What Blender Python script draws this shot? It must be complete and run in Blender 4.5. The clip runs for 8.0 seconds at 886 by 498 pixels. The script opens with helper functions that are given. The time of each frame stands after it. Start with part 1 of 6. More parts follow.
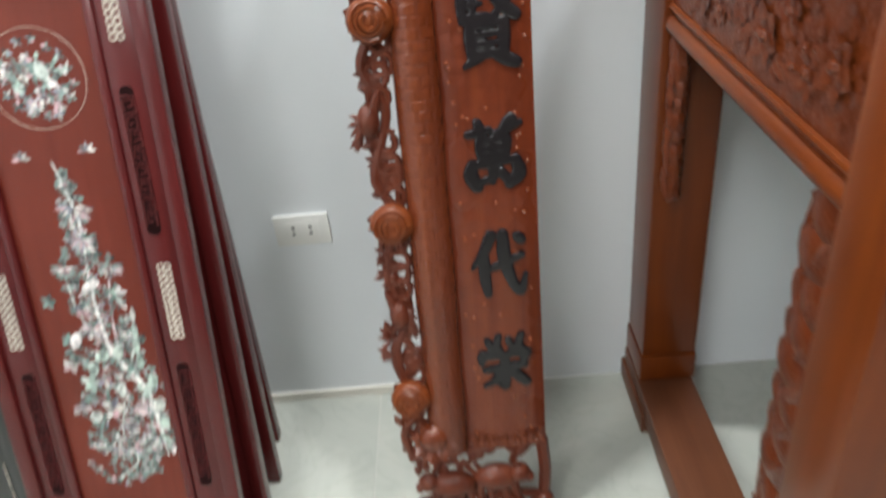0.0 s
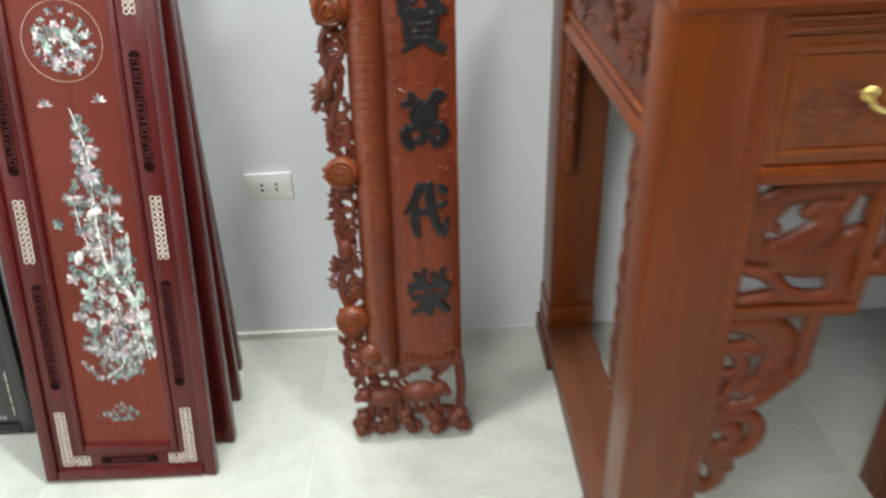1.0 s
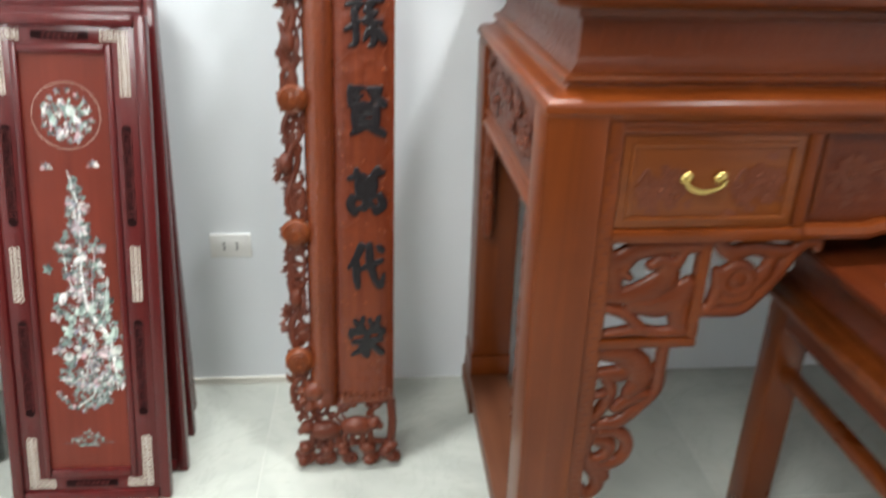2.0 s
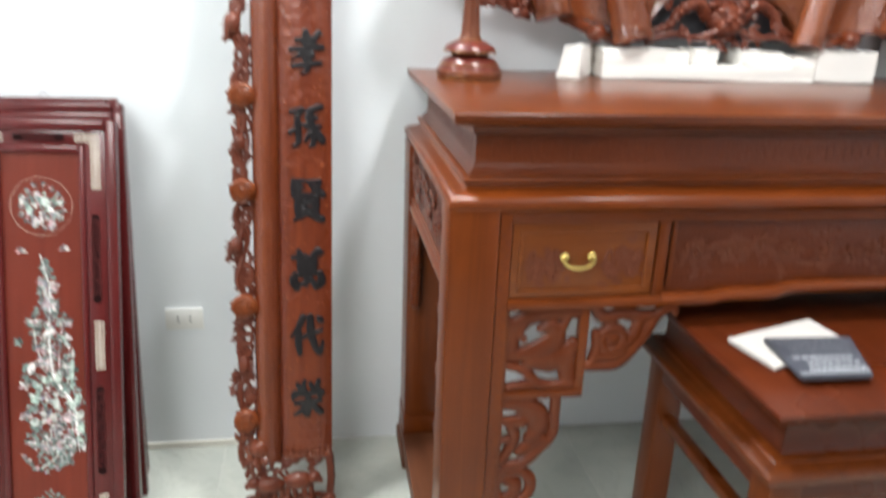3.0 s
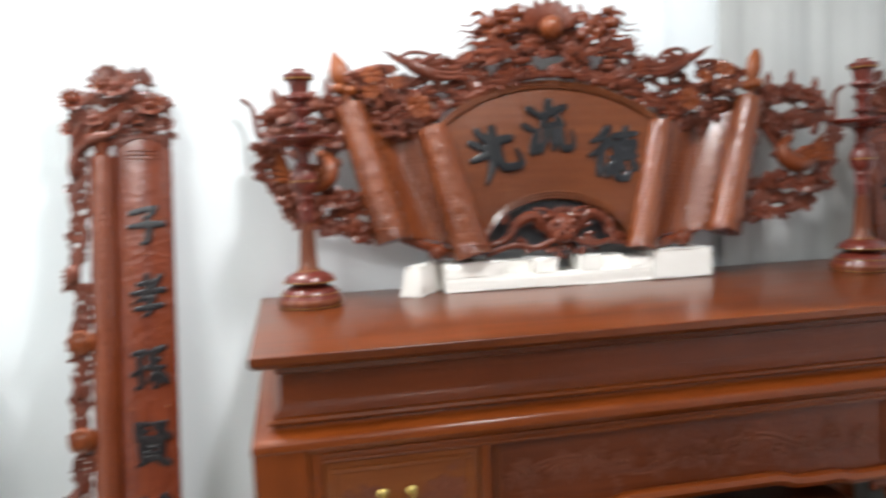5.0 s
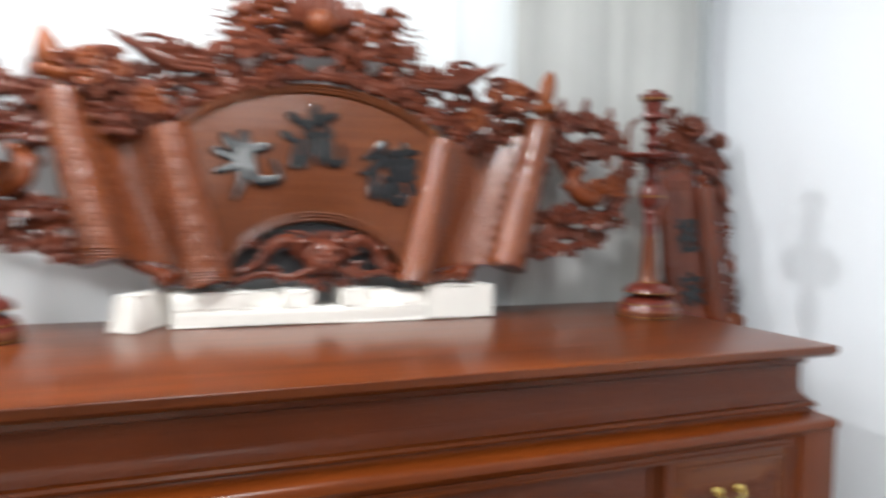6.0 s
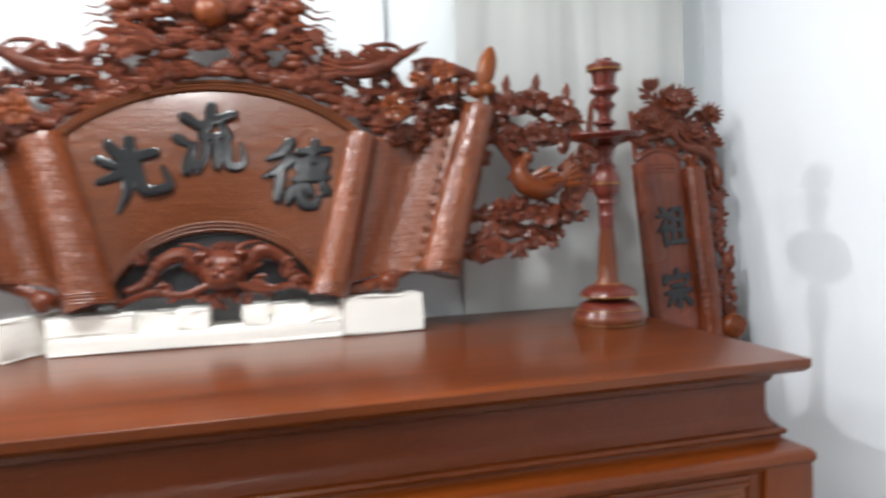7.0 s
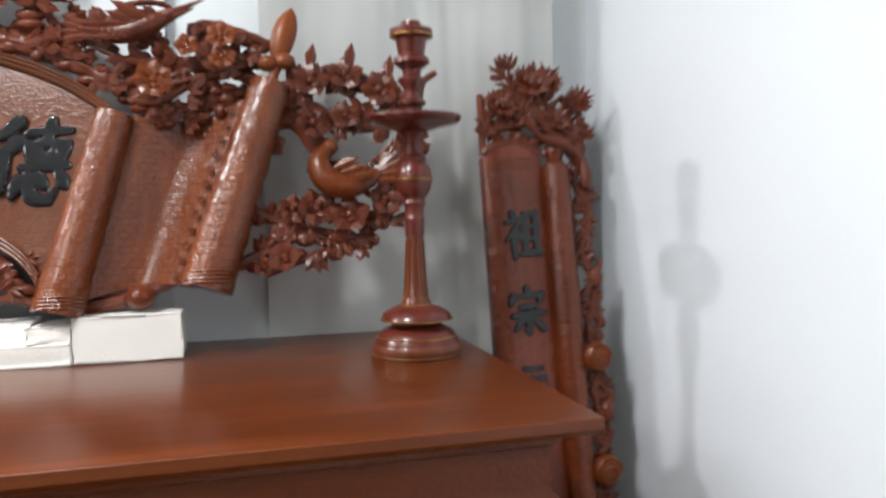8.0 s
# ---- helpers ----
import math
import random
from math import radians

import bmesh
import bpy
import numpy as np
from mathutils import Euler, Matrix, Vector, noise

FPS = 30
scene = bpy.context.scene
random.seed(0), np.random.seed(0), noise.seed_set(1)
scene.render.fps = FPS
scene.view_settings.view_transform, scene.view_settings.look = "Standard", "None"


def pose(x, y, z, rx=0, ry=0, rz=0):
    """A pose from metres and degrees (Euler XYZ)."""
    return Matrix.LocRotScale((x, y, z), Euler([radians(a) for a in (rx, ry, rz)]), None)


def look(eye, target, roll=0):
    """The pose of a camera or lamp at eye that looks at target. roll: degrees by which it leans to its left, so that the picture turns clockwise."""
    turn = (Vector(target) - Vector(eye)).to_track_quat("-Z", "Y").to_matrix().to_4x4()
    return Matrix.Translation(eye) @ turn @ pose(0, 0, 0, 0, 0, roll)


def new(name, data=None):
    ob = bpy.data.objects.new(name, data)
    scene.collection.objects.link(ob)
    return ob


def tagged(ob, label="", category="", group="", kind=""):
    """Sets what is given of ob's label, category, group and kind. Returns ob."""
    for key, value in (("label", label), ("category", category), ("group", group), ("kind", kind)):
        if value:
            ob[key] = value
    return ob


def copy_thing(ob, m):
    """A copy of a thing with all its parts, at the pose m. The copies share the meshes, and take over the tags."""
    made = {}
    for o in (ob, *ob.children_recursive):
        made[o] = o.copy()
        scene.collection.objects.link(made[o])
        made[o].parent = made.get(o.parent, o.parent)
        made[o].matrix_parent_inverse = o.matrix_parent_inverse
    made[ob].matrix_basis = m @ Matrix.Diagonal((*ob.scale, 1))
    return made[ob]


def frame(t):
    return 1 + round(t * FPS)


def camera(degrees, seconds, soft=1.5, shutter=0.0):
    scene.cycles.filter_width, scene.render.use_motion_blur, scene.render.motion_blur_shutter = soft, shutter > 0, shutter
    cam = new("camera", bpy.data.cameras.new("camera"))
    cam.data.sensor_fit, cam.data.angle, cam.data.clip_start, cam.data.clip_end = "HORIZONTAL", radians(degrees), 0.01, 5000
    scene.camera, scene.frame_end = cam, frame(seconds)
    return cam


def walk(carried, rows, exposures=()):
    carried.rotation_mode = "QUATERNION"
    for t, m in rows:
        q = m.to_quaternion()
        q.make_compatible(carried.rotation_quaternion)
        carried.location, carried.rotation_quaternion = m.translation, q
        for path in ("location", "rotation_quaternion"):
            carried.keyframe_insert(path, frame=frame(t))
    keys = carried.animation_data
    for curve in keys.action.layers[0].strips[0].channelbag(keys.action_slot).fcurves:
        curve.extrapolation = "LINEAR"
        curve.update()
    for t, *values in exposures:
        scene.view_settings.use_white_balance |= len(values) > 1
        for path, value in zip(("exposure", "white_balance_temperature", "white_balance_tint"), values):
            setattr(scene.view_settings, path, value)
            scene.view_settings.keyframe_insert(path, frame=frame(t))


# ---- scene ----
cam = camera(61.0, 8.0, soft=2.5, shutter=0.9)
PATH = [
    (0, (-0.358, -0.52, 1.245), (-0.419, 1.174, 0.184), -6.2),
    (0.5, (-0.361, -0.675, 1.266), (-0.376, 0.985, 0.151), -3.5),
    (0.8, (-0.332, -0.788, 1.275), (-0.291, 0.922, 0.239), -2.6),
    (1, (-0.295, -0.863, 1.286), (-0.269, 0.854, 0.258), -2.3),
    (1.2, (-0.27, -0.93, 1.303), (-0.239, 0.787, 0.276), -2.1),
    (2.3, (-0.285, -1.263, 1.404), (-0.05, 0.571, 0.642), 1.6),
    (2.5, (-0.306, -1.333, 1.428), (-0.001, 0.498, 0.683), 1.0),
    (2.7, (-0.298, -1.388, 1.451), (0.055, 0.445, 0.732), 2.6),
    (3, (-0.254, -1.435, 1.486), (0.058, 0.43, 0.834), 2.1),
    (3.2, (-0.208, -1.446, 1.512), (0.035, 0.45, 0.923), 2.7),
    (3.5, (-0.149, -1.453, 1.546), (0.067, 0.48, 1.077), 2.7),
    (4, (-0.113, -1.486, 1.571), (0.077, 0.484, 1.285), -0.6),
    (4.2, (-0.076, -1.495, 1.579), (0.096, 0.485, 1.354), -1.7),
    (5.3, (0.182, -1.465, 1.587), (0.696, 0.463, 1.446), -2.6),
    (5.5, (0.252, -1.411, 1.555), (0.825, 0.502, 1.447), -2.3),
    (5.7, (0.308, -1.344, 1.576), (0.919, 0.556, 1.445), 0.0),
    (5.8, (0.345, -1.307, 1.574), (0.989, 0.583, 1.457), 0.8),
    (6, (0.44, -1.241, 1.569), (1.212, 0.6, 1.455), 1.0),
    (6.2, (0.549, -1.208, 1.567), (1.38, 0.607, 1.442), 0.3),
    (6.5, (0.706, -1.199, 1.567), (1.401, 0.672, 1.438), 0.4),
    (6.7, (0.795, -1.194, 1.581), (1.389, 0.711, 1.448), -0.6),
    (7, (0.949, -1.152, 1.569), (1.474, 0.774, 1.451), -2.0),
    (7.5, (1.209, -1.015, 1.569), (1.832, 0.882, 1.458), 1.1),
    (7.7, (1.321, -0.968, 1.564), (1.978, 0.919, 1.48), 0.7),
    (8, (1.496, -0.912, 1.543), (2.015, 1.017, 1.442), -1.0),
]
walk(cam, [(t, look(eye, target, roll)) for t, eye, target, roll in PATH],
     [(0.0, -0.14), (0.5, -0.08), (1.2, 0.0), (2.5, 0.09), (3.5, 0.11), (4.2, -0.04), (5.5, -0.07), (6.5, 0.02), (7.2, 0.03), (8.0, -0.12)])

# ---- light of the shop: unseen ceiling panels in a closed white room ----
world = bpy.data.worlds.new("world")
scene.world = world
world.use_nodes = True
world.node_tree.nodes["Background"].inputs[0].default_value = (0.75, 0.85, 1.0, 1)
world.node_tree.nodes["Background"].inputs[1].default_value = 0.15

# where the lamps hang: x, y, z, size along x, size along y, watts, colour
# none in view: four set from shadows and glints, the broad one is fill
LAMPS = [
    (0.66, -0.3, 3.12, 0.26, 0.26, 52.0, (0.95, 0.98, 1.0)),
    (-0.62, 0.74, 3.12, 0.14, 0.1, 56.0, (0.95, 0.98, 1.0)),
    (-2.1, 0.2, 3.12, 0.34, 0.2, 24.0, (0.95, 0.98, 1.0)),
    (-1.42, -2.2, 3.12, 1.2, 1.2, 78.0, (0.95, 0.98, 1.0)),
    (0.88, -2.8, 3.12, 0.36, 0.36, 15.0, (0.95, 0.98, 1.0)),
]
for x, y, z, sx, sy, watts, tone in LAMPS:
    data = bpy.data.lights.new("unseen_ceiling_lamp", "AREA")
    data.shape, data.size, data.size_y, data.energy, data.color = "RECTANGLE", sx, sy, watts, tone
    new("unseen_ceiling_lamp", data).matrix_world = pose(x, y, z - 0.035)
scene.view_settings.exposure = 0.0


# ---- materials ----
def tree(name):
    m = bpy.data.materials.new(name)
    m.use_nodes = True
    return m, m.node_tree, m.node_tree.nodes["Principled BSDF"]


def node(nt, kind, **values):
    n = nt.nodes.new(kind)
    for key, value in values.items():
        n.inputs[key.replace("_", " ")].default_value = value
    return n


def ramp(nt, source, stops):
    n = nt.nodes.new("ShaderNodeValToRGB")
    while len(n.color_ramp.elements) < len(stops):
        n.color_ramp.elements.new(0.5)
    for e, (at, c) in zip(n.color_ramp.elements, stops):
        e.position, e.color = at, (*c, 1)
    nt.links.new(source, n.inputs[0])
    return n.outputs[0]


def coords(nt, scale, rot=(0, 0, 0)):
    t = nt.nodes.new("ShaderNodeTexCoord")
    m = nt.nodes.new("ShaderNodeMapping")
    m.inputs["Scale"].default_value, m.inputs["Rotation"].default_value = scale, rot
    nt.links.new(t.outputs["Object"], m.inputs[0])
    return m.outputs[0]


def mix(nt, fac, a, b, how="MIX"):
    n = nt.nodes.new("ShaderNodeMix")
    n.data_type, n.blend_type = "RGBA", how
    for slot, value in ((0, fac), (6, a), (7, b)):
        if hasattr(value, "links"):
            nt.links.new(value, n.inputs[slot])
        else:
            n.inputs[slot].default_value = value if slot == 0 else (*value, 1)
    return n.outputs[2]


def bump(nt, b, height, strength, distance):
    n = node(nt, "ShaderNodeBump", Strength=strength, Distance=distance)
    nt.links.new(height, n.inputs["Height"])
    nt.links.new(n.outputs[0], b.inputs["Normal"])


def wood(name, dark, mid, light, axis, rough=0.28, coat=0.14, relief=0.0, cell=110.0, scored=0.0, sheen=0.25, boards=False):
    """Lacquered hardwood, its grain along one axis; relief adds the chiselled dapple of carved work."""
    m, nt, b = tree(name)
    stretch = [34.0, 34.0, 34.0]
    stretch["xyz".index(axis)] = 1.6
    v = coords(nt, stretch)
    grain = node(nt, "ShaderNodeTexNoise", Scale=1.0, Detail=7.0, Roughness=0.62, Distortion=0.7)
    nt.links.new(v, grain.inputs[0])
    blotch = node(nt, "ShaderNodeTexNoise", Scale=3.2, Detail=3.0)
    nt.links.new(coords(nt, (0.35, 3.2, 3.2) if boards else (1, 1, 1)), blotch.inputs[0])
    col = ramp(nt, grain.outputs[0], [(0.1, dark), (0.5, mid), (0.92, light)])
    stain = ramp(nt, blotch.outputs[0], [(0.32, (0.64, 0.58, 0.57)), (0.66, (1.1, 1.1, 1.07))] if boards else [(0.3, (0.78, 0.74, 0.72)), (0.7, (1.1, 1.08, 1.05))])
    nt.links.new(mix(nt, 1.0, col, stain, "MULTIPLY"), b.inputs["Base Color"])
    r = node(nt, "ShaderNodeMapRange", From_Min=0.3, From_Max=0.7, To_Min=rough - 0.015, To_Max=rough + 0.03)
    nt.links.new(blotch.outputs[0], r.inputs[0])
    nt.links.new(r.outputs[0], b.inputs["Roughness"])
    b.inputs["Coat Weight"].default_value, b.inputs["Coat Roughness"].default_value = coat, 0.2
    b.inputs["Specular IOR Level"].default_value = sheen
    if relief:
        cells = node(nt, "ShaderNodeTexVoronoi", Scale=1.0)
        nt.links.new(coords(nt, (cell, cell, cell)), cells.inputs[0])
        wav = node(nt, "ShaderNodeTexNoise", Scale=cell * 0.35, Detail=4.0)
        nt.links.new(coords(nt, (1, 1, 1)), wav.inputs[0])
        h = node(nt, "ShaderNodeMath")
        h.operation = "MULTIPLY_ADD"
        nt.links.new(cells.outputs["Distance"], h.inputs[0])
        h.inputs[1].default_value = 0.45 if scored else 0.8
        nt.links.new(wav.outputs[0], h.inputs[2])
        height = h.outputs[0]
        if scored:
            score = node(nt, "ShaderNodeTexBrick", Scale=scored, Mortar_Size=0.055, Mortar_Smooth=0.4, Brick_Width=0.6, Row_Height=0.42)
            nt.links.new(coords(nt, (1, 1, 1), (radians(-90), 0, 0)), score.inputs[0])
            cut = node(nt, "ShaderNodeMath")
            cut.operation = "MULTIPLY_ADD"
            nt.links.new(score.outputs["Fac"], cut.inputs[0])
            cut.inputs[1].default_value = -1.6
            nt.links.new(height, cut.inputs[2])
            height = cut.outputs[0]
        bump(nt, b, height, relief, 0.004)
    else:
        bump(nt, b, grain.outputs[0], 0.12, 0.001)
    return m


def paint(name, colour, rough=0.5, metal=0.0, grain=0.0, size=40.0, tint=0.06, coat=0.0):
    """A plain surface with faint cloudy variation and a fine grain."""
    m, nt, b = tree(name)
    cloud = node(nt, "ShaderNodeTexNoise", Scale=2.3, Detail=5.0)
    nt.links.new(coords(nt, (1, 1, 1)), cloud.inputs[0])
    low, high = [c * (1 - tint) for c in colour], [min(1.0, c * (1 + tint)) for c in colour]
    nt.links.new(ramp(nt, cloud.outputs[0], [(0.3, low), (0.7, high)]), b.inputs["Base Color"])
    b.inputs["Roughness"].default_value, b.inputs["Metallic"].default_value = rough, metal
    b.inputs["Coat Weight"].default_value = coat
    if grain:
        fine = node(nt, "ShaderNodeTexNoise", Scale=size, Detail=4.0)
        nt.links.new(coords(nt, (1, 1, 1)), fine.inputs[0])
        bump(nt, b, fine.outputs[0], grain, 0.002)
    return m


def pearl_material(name, stops):
    m, nt, b = tree(name)
    n = node(nt, "ShaderNodeTexNoise", Scale=85.0, Detail=3.0)
    nt.links.new(coords(nt, (1, 1, 1)), n.inputs[0])
    isl = nt.nodes.new("ShaderNodeNewGeometry")
    a = ramp(nt, isl.outputs["Random Per Island"], stops)
    c = ramp(nt, n.outputs[0], [(0.34, (0.3, 0.32, 0.32)), (0.58, (1.05, 1.05, 1.05))])
    nt.links.new(mix(nt, 1.0, a, c, "MULTIPLY"), b.inputs["Base Color"])
    b.inputs["Roughness"].default_value, b.inputs["Coat Weight"].default_value = 0.22, 0.6
    return m


def tile_material():
    m, nt, b = tree("polished_tile")
    v = coords(nt, (1, 1, 1))
    info = nt.nodes.new("ShaderNodeObjectInfo")
    shift = nt.nodes.new("ShaderNodeVectorMath")
    shift.operation = "MULTIPLY_ADD"
    nt.links.new(info.outputs["Random"], shift.inputs[0])
    shift.inputs[1].default_value = (17, 9, 5)
    nt.links.new(v, shift.inputs[2])
    cloud = node(nt, "ShaderNodeTexNoise", Scale=2.6, Detail=7.0, Roughness=0.6, Distortion=1.2)
    nt.links.new(shift.outputs[0], cloud.inputs[0])
    vein = node(nt, "ShaderNodeTexNoise", Scale=5.0, Detail=6.0, Distortion=2.5)
    nt.links.new(shift.outputs[0], vein.inputs[0])
    c = ramp(nt, cloud.outputs[0], [(0.3, (0.39, 0.405, 0.36)), (0.55, (0.465, 0.48, 0.425)), (0.75, (0.52, 0.52, 0.455))])
    d = ramp(nt, vein.outputs[0], [(0.46, (1, 1, 1)), (0.5, (0.93, 0.93, 0.92)), (0.54, (1, 1, 1))])
    nt.links.new(mix(nt, 1.0, c, d, "MULTIPLY"), b.inputs["Base Color"])
    b.inputs["Roughness"].default_value = 0.16
    return m


ALTAR_X = wood("altar_wood_along_x", (0.073, 0.0146, 0.002), (0.132, 0.027, 0.0034), (0.182, 0.0415, 0.0052), "x", 0.32, 0.12)
ALTAR_Y = wood("altar_wood_along_y", (0.073, 0.0146, 0.002), (0.132, 0.027, 0.0034), (0.182, 0.0415, 0.0052), "y", 0.32, 0.12)
ALTAR_Z = wood("altar_wood_upright", (0.073, 0.0146, 0.002), (0.132, 0.027, 0.0034), (0.182, 0.0415, 0.0052), "z", 0.32, 0.12)
ALTAR_TOP = wood("polished_altar_top", (0.052, 0.0104, 0.0017), (0.116, 0.0238, 0.0032), (0.182, 0.0415, 0.0052), "x", 0.3, 0.2, sheen=0.32, boards=True)
ALTAR_DUSTY = wood("dusty_altar_wood", (0.07, 0.0215, 0.0085), (0.115, 0.0385, 0.0165), (0.15, 0.054, 0.025), "y", 0.45, 0.05)
ALTAR_CARVED = wood("altar_wood_carved", (0.068, 0.0117, 0.0024), (0.1134, 0.022, 0.0042), (0.1588, 0.0352, 0.0066), "x", 0.36, 0.15, 0.3)
RELIEF = wood("worn_pale_carving", (0.085, 0.022, 0.01), (0.135, 0.037, 0.0165), (0.185, 0.056, 0.025), "x", 0.46, 0.05, 0.2)
LOW_X = wood("low_table_wood_along_x", (0.056, 0.0098, 0.0028), (0.088, 0.0165, 0.0042), (0.12, 0.025, 0.006), "x", 0.28)
LOW_Y = wood("low_table_wood_along_y", (0.056, 0.0098, 0.0028), (0.088, 0.0165, 0.0042), (0.12, 0.025, 0.006), "y", 0.28)
# brighter than the two above: light on bead, legs and stretchers is in the colour
LOW_Z_LIT = wood("low_table_wood_upright_lit", (0.066, 0.0142, 0.0028), (0.116, 0.026, 0.0046), (0.165, 0.04, 0.0066), "z")
DRAWER = wood("drawer_wood", (0.0983, 0.0238, 0.0039), (0.1638, 0.0414, 0.0072), (0.2211, 0.0636, 0.0118), "x", 0.34, 0.2)
ROSE = wood("carved_rosewood", (0.052, 0.0122, 0.007), (0.118, 0.0275, 0.0128), (0.19, 0.05, 0.02), "z", 0.36, 0.14, 0.3)
ROSE_BARK = wood("dappled_rosewood", (0.075, 0.0135, 0.0055), (0.142, 0.03, 0.0095), (0.19, 0.047, 0.0142), "z", 0.25, 0.4, 0.75, 85.0, 24.0)
ROSE_BUD = wood("pale_rosewood_bud", (0.095, 0.02, 0.006), (0.165, 0.039, 0.01), (0.23, 0.062, 0.016), "z", 0.32, 0.15, 0.2)
ROSE_FINIAL = wood("smooth_rosewood_finial", (0.12, 0.026, 0.006), (0.19, 0.047, 0.01), (0.25, 0.07, 0.016), "z", 0.38, 0.1)
ROSE_BOARD = wood("smooth_rosewood_board", (0.075, 0.0125, 0.0055), (0.138, 0.0265, 0.009), (0.205, 0.049, 0.0145), "z", 0.26, 0.35, 0.6, 48.0)
ROSE_FAN = wood("fine_scored_rosewood", (0.075, 0.019, 0.0065), (0.128, 0.035, 0.0105), (0.172, 0.051, 0.0155), "x", 0.3, 0.24, 0.55, 150.0, 62.0)
ROSE_SCROLL = wood("scored_scroll_rosewood", (0.1, 0.022, 0.0075), (0.172, 0.043, 0.0128), (0.24, 0.069, 0.02), "z", 0.23, 0.38, 0.75, 150.0, 30.0, 0.36)
ROSE_GLINT = wood("glint_rosewood", (0.14, 0.03, 0.01), (0.22, 0.05, 0.015), (0.3, 0.08, 0.02), "z", 0.14, 1.0)
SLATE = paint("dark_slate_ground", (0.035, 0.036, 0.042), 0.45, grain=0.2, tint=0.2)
FRAME_RED = wood("dark_red_lacquer_frame", (0.05, 0.0056, 0.0058), (0.081, 0.0086, 0.0086), (0.113, 0.0122, 0.0115), "z", 0.24, 0.4)
FIELD_RED = wood("red_lacquer_field", (0.104, 0.015, 0.0082), (0.136, 0.0215, 0.0112), (0.168, 0.029, 0.014), "z", 0.34, 0.25)
TRACERY = wood("matt_red_tracery", (0.05, 0.006, 0.006), (0.085, 0.01, 0.01), (0.12, 0.014, 0.013), "z", 0.6, 0.0)
MAROON = wood("maroon_lacquer", (0.06, 0.01, 0.007), (0.11, 0.019, 0.012), (0.16, 0.035, 0.018), "z", 0.28, 0.35)
WARM_BROWN = wood("warm_brown_lacquer", (0.075, 0.017, 0.008), (0.13, 0.034, 0.012), (0.2, 0.065, 0.02), "z", 0.28, 0.3)
BLACK_INK = paint("black_lettering", (0.011, 0.009, 0.01), 0.24, grain=0.08, size=160.0, tint=0.3)
BLACK_INK.node_tree.nodes["Principled BSDF"].inputs["Specular IOR Level"].default_value = 0.44
LACQUER_INK = paint("glossy_black_lettering", (0.011, 0.011, 0.013), 0.15, grain=0.1, size=120.0, tint=0.3)
BLACK_PANEL = paint("black_lacquer", (0.012, 0.011, 0.011), 0.25, coat=0.5)
SLOT_SHADE = paint("slot_shade_black", (0.012, 0.003, 0.003), 0.9)
SLOT_SHADE.node_tree.nodes["Principled BSDF"].inputs["Specular IOR Level"].default_value = 0.08
GOLD = paint("gilt_line", (0.36, 0.2, 0.05), 0.34, 0.8)
BRASS = paint("polished_brass", (0.6, 0.44, 0.15), 0.26, 1.0)
PEARL = pearl_material("mother_of_pearl", [(0.0, (0.2, 0.19, 0.19)), (0.25, (0.62, 0.37, 0.39)), (0.42, (0.22, 0.31, 0.27)), (0.6, (0.34, 0.3, 0.38)), (0.8, (0.6, 0.54, 0.48)), (1.0, (0.88, 0.82, 0.78))])
PEARL_BRIGHT = pearl_material("bright_mother_of_pearl", [(0.0, (0.34, 0.45, 0.39)), (0.3, (0.66, 0.67, 0.62)), (0.55, (0.44, 0.57, 0.48)), (0.75, (0.7, 0.53, 0.54)), (1.0, (0.88, 0.87, 0.82))])
PEARL_DIM = pearl_material("dim_mother_of_pearl", [(0.0, (0.09, 0.095, 0.09)), (0.4, (0.2, 0.215, 0.2)), (0.7, (0.17, 0.28, 0.245)), (1.0, (0.37, 0.32, 0.32))])
PALE_FRET = paint("pale_shell_fret", (0.6, 0.53, 0.44), 0.35, tint=0.2, coat=0.3)
WALL_COOL = paint("cool_white_wall_paint", (0.75, 0.77, 0.81), 0.7, grain=0.15, size=60.0, tint=0.015)
WALL = paint("white_wall_paint", (0.77, 0.805, 0.82), 0.7, grain=0.15, size=60.0, tint=0.015)
FILL_CUT = paint("fill_cutting_brown", (0.1, 0.075, 0.06), 0.55, tint=0.1)
CEIL = paint("ceiling_paint", (0.82, 0.82, 0.8), 0.8, tint=0.01)
TILE = tile_material()
GROUT = paint("grey_grout", (0.5, 0.5, 0.45), 0.8)
SKIRT = paint("cream_skirting", (0.72, 0.7, 0.62), 0.3)
PLASTIC = paint("white_plastic", (0.78, 0.78, 0.74), 0.35, tint=0.01)
HOLE = paint("socket_hole", (0.02, 0.02, 0.02), 0.6)
FOAM = paint("white_foam", (0.84, 0.815, 0.765), 0.85, grain=0.5, size=120.0, tint=0.1)
# same foam, dimmed and warmed: weaker light and wood bounce put into its colour
FOAM_SHADED = paint("shaded_foam", (0.6, 0.56, 0.52), 0.8, grain=0.3, size=120.0, tint=0.08)
CLOTH = paint("grey_curtain_cloth", (0.5, 0.505, 0.49), 0.9, grain=0.2, size=300.0, tint=0.08)
PACKET = paint("dark_grey_packet", (0.06, 0.065, 0.08), 0.35, tint=0.2)
BARS = paint("pale_print", (0.4, 0.41, 0.43), 0.5, tint=0.15)
BARS_DIM = paint("dim_print", (0.2, 0.21, 0.23), 0.5, tint=0.2)
METAL = paint("dull_metal", (0.4, 0.4, 0.4), 0.35, 1.0)
LAMP = paint("lamp_frame", (0.8, 0.8, 0.8), 0.4)
GLOW, nt, b = tree("lamp_diffuser")
b.inputs["Emission Color"].default_value, b.inputs["Emission Strength"].default_value = (1, 0.98, 0.95, 1), 6.0


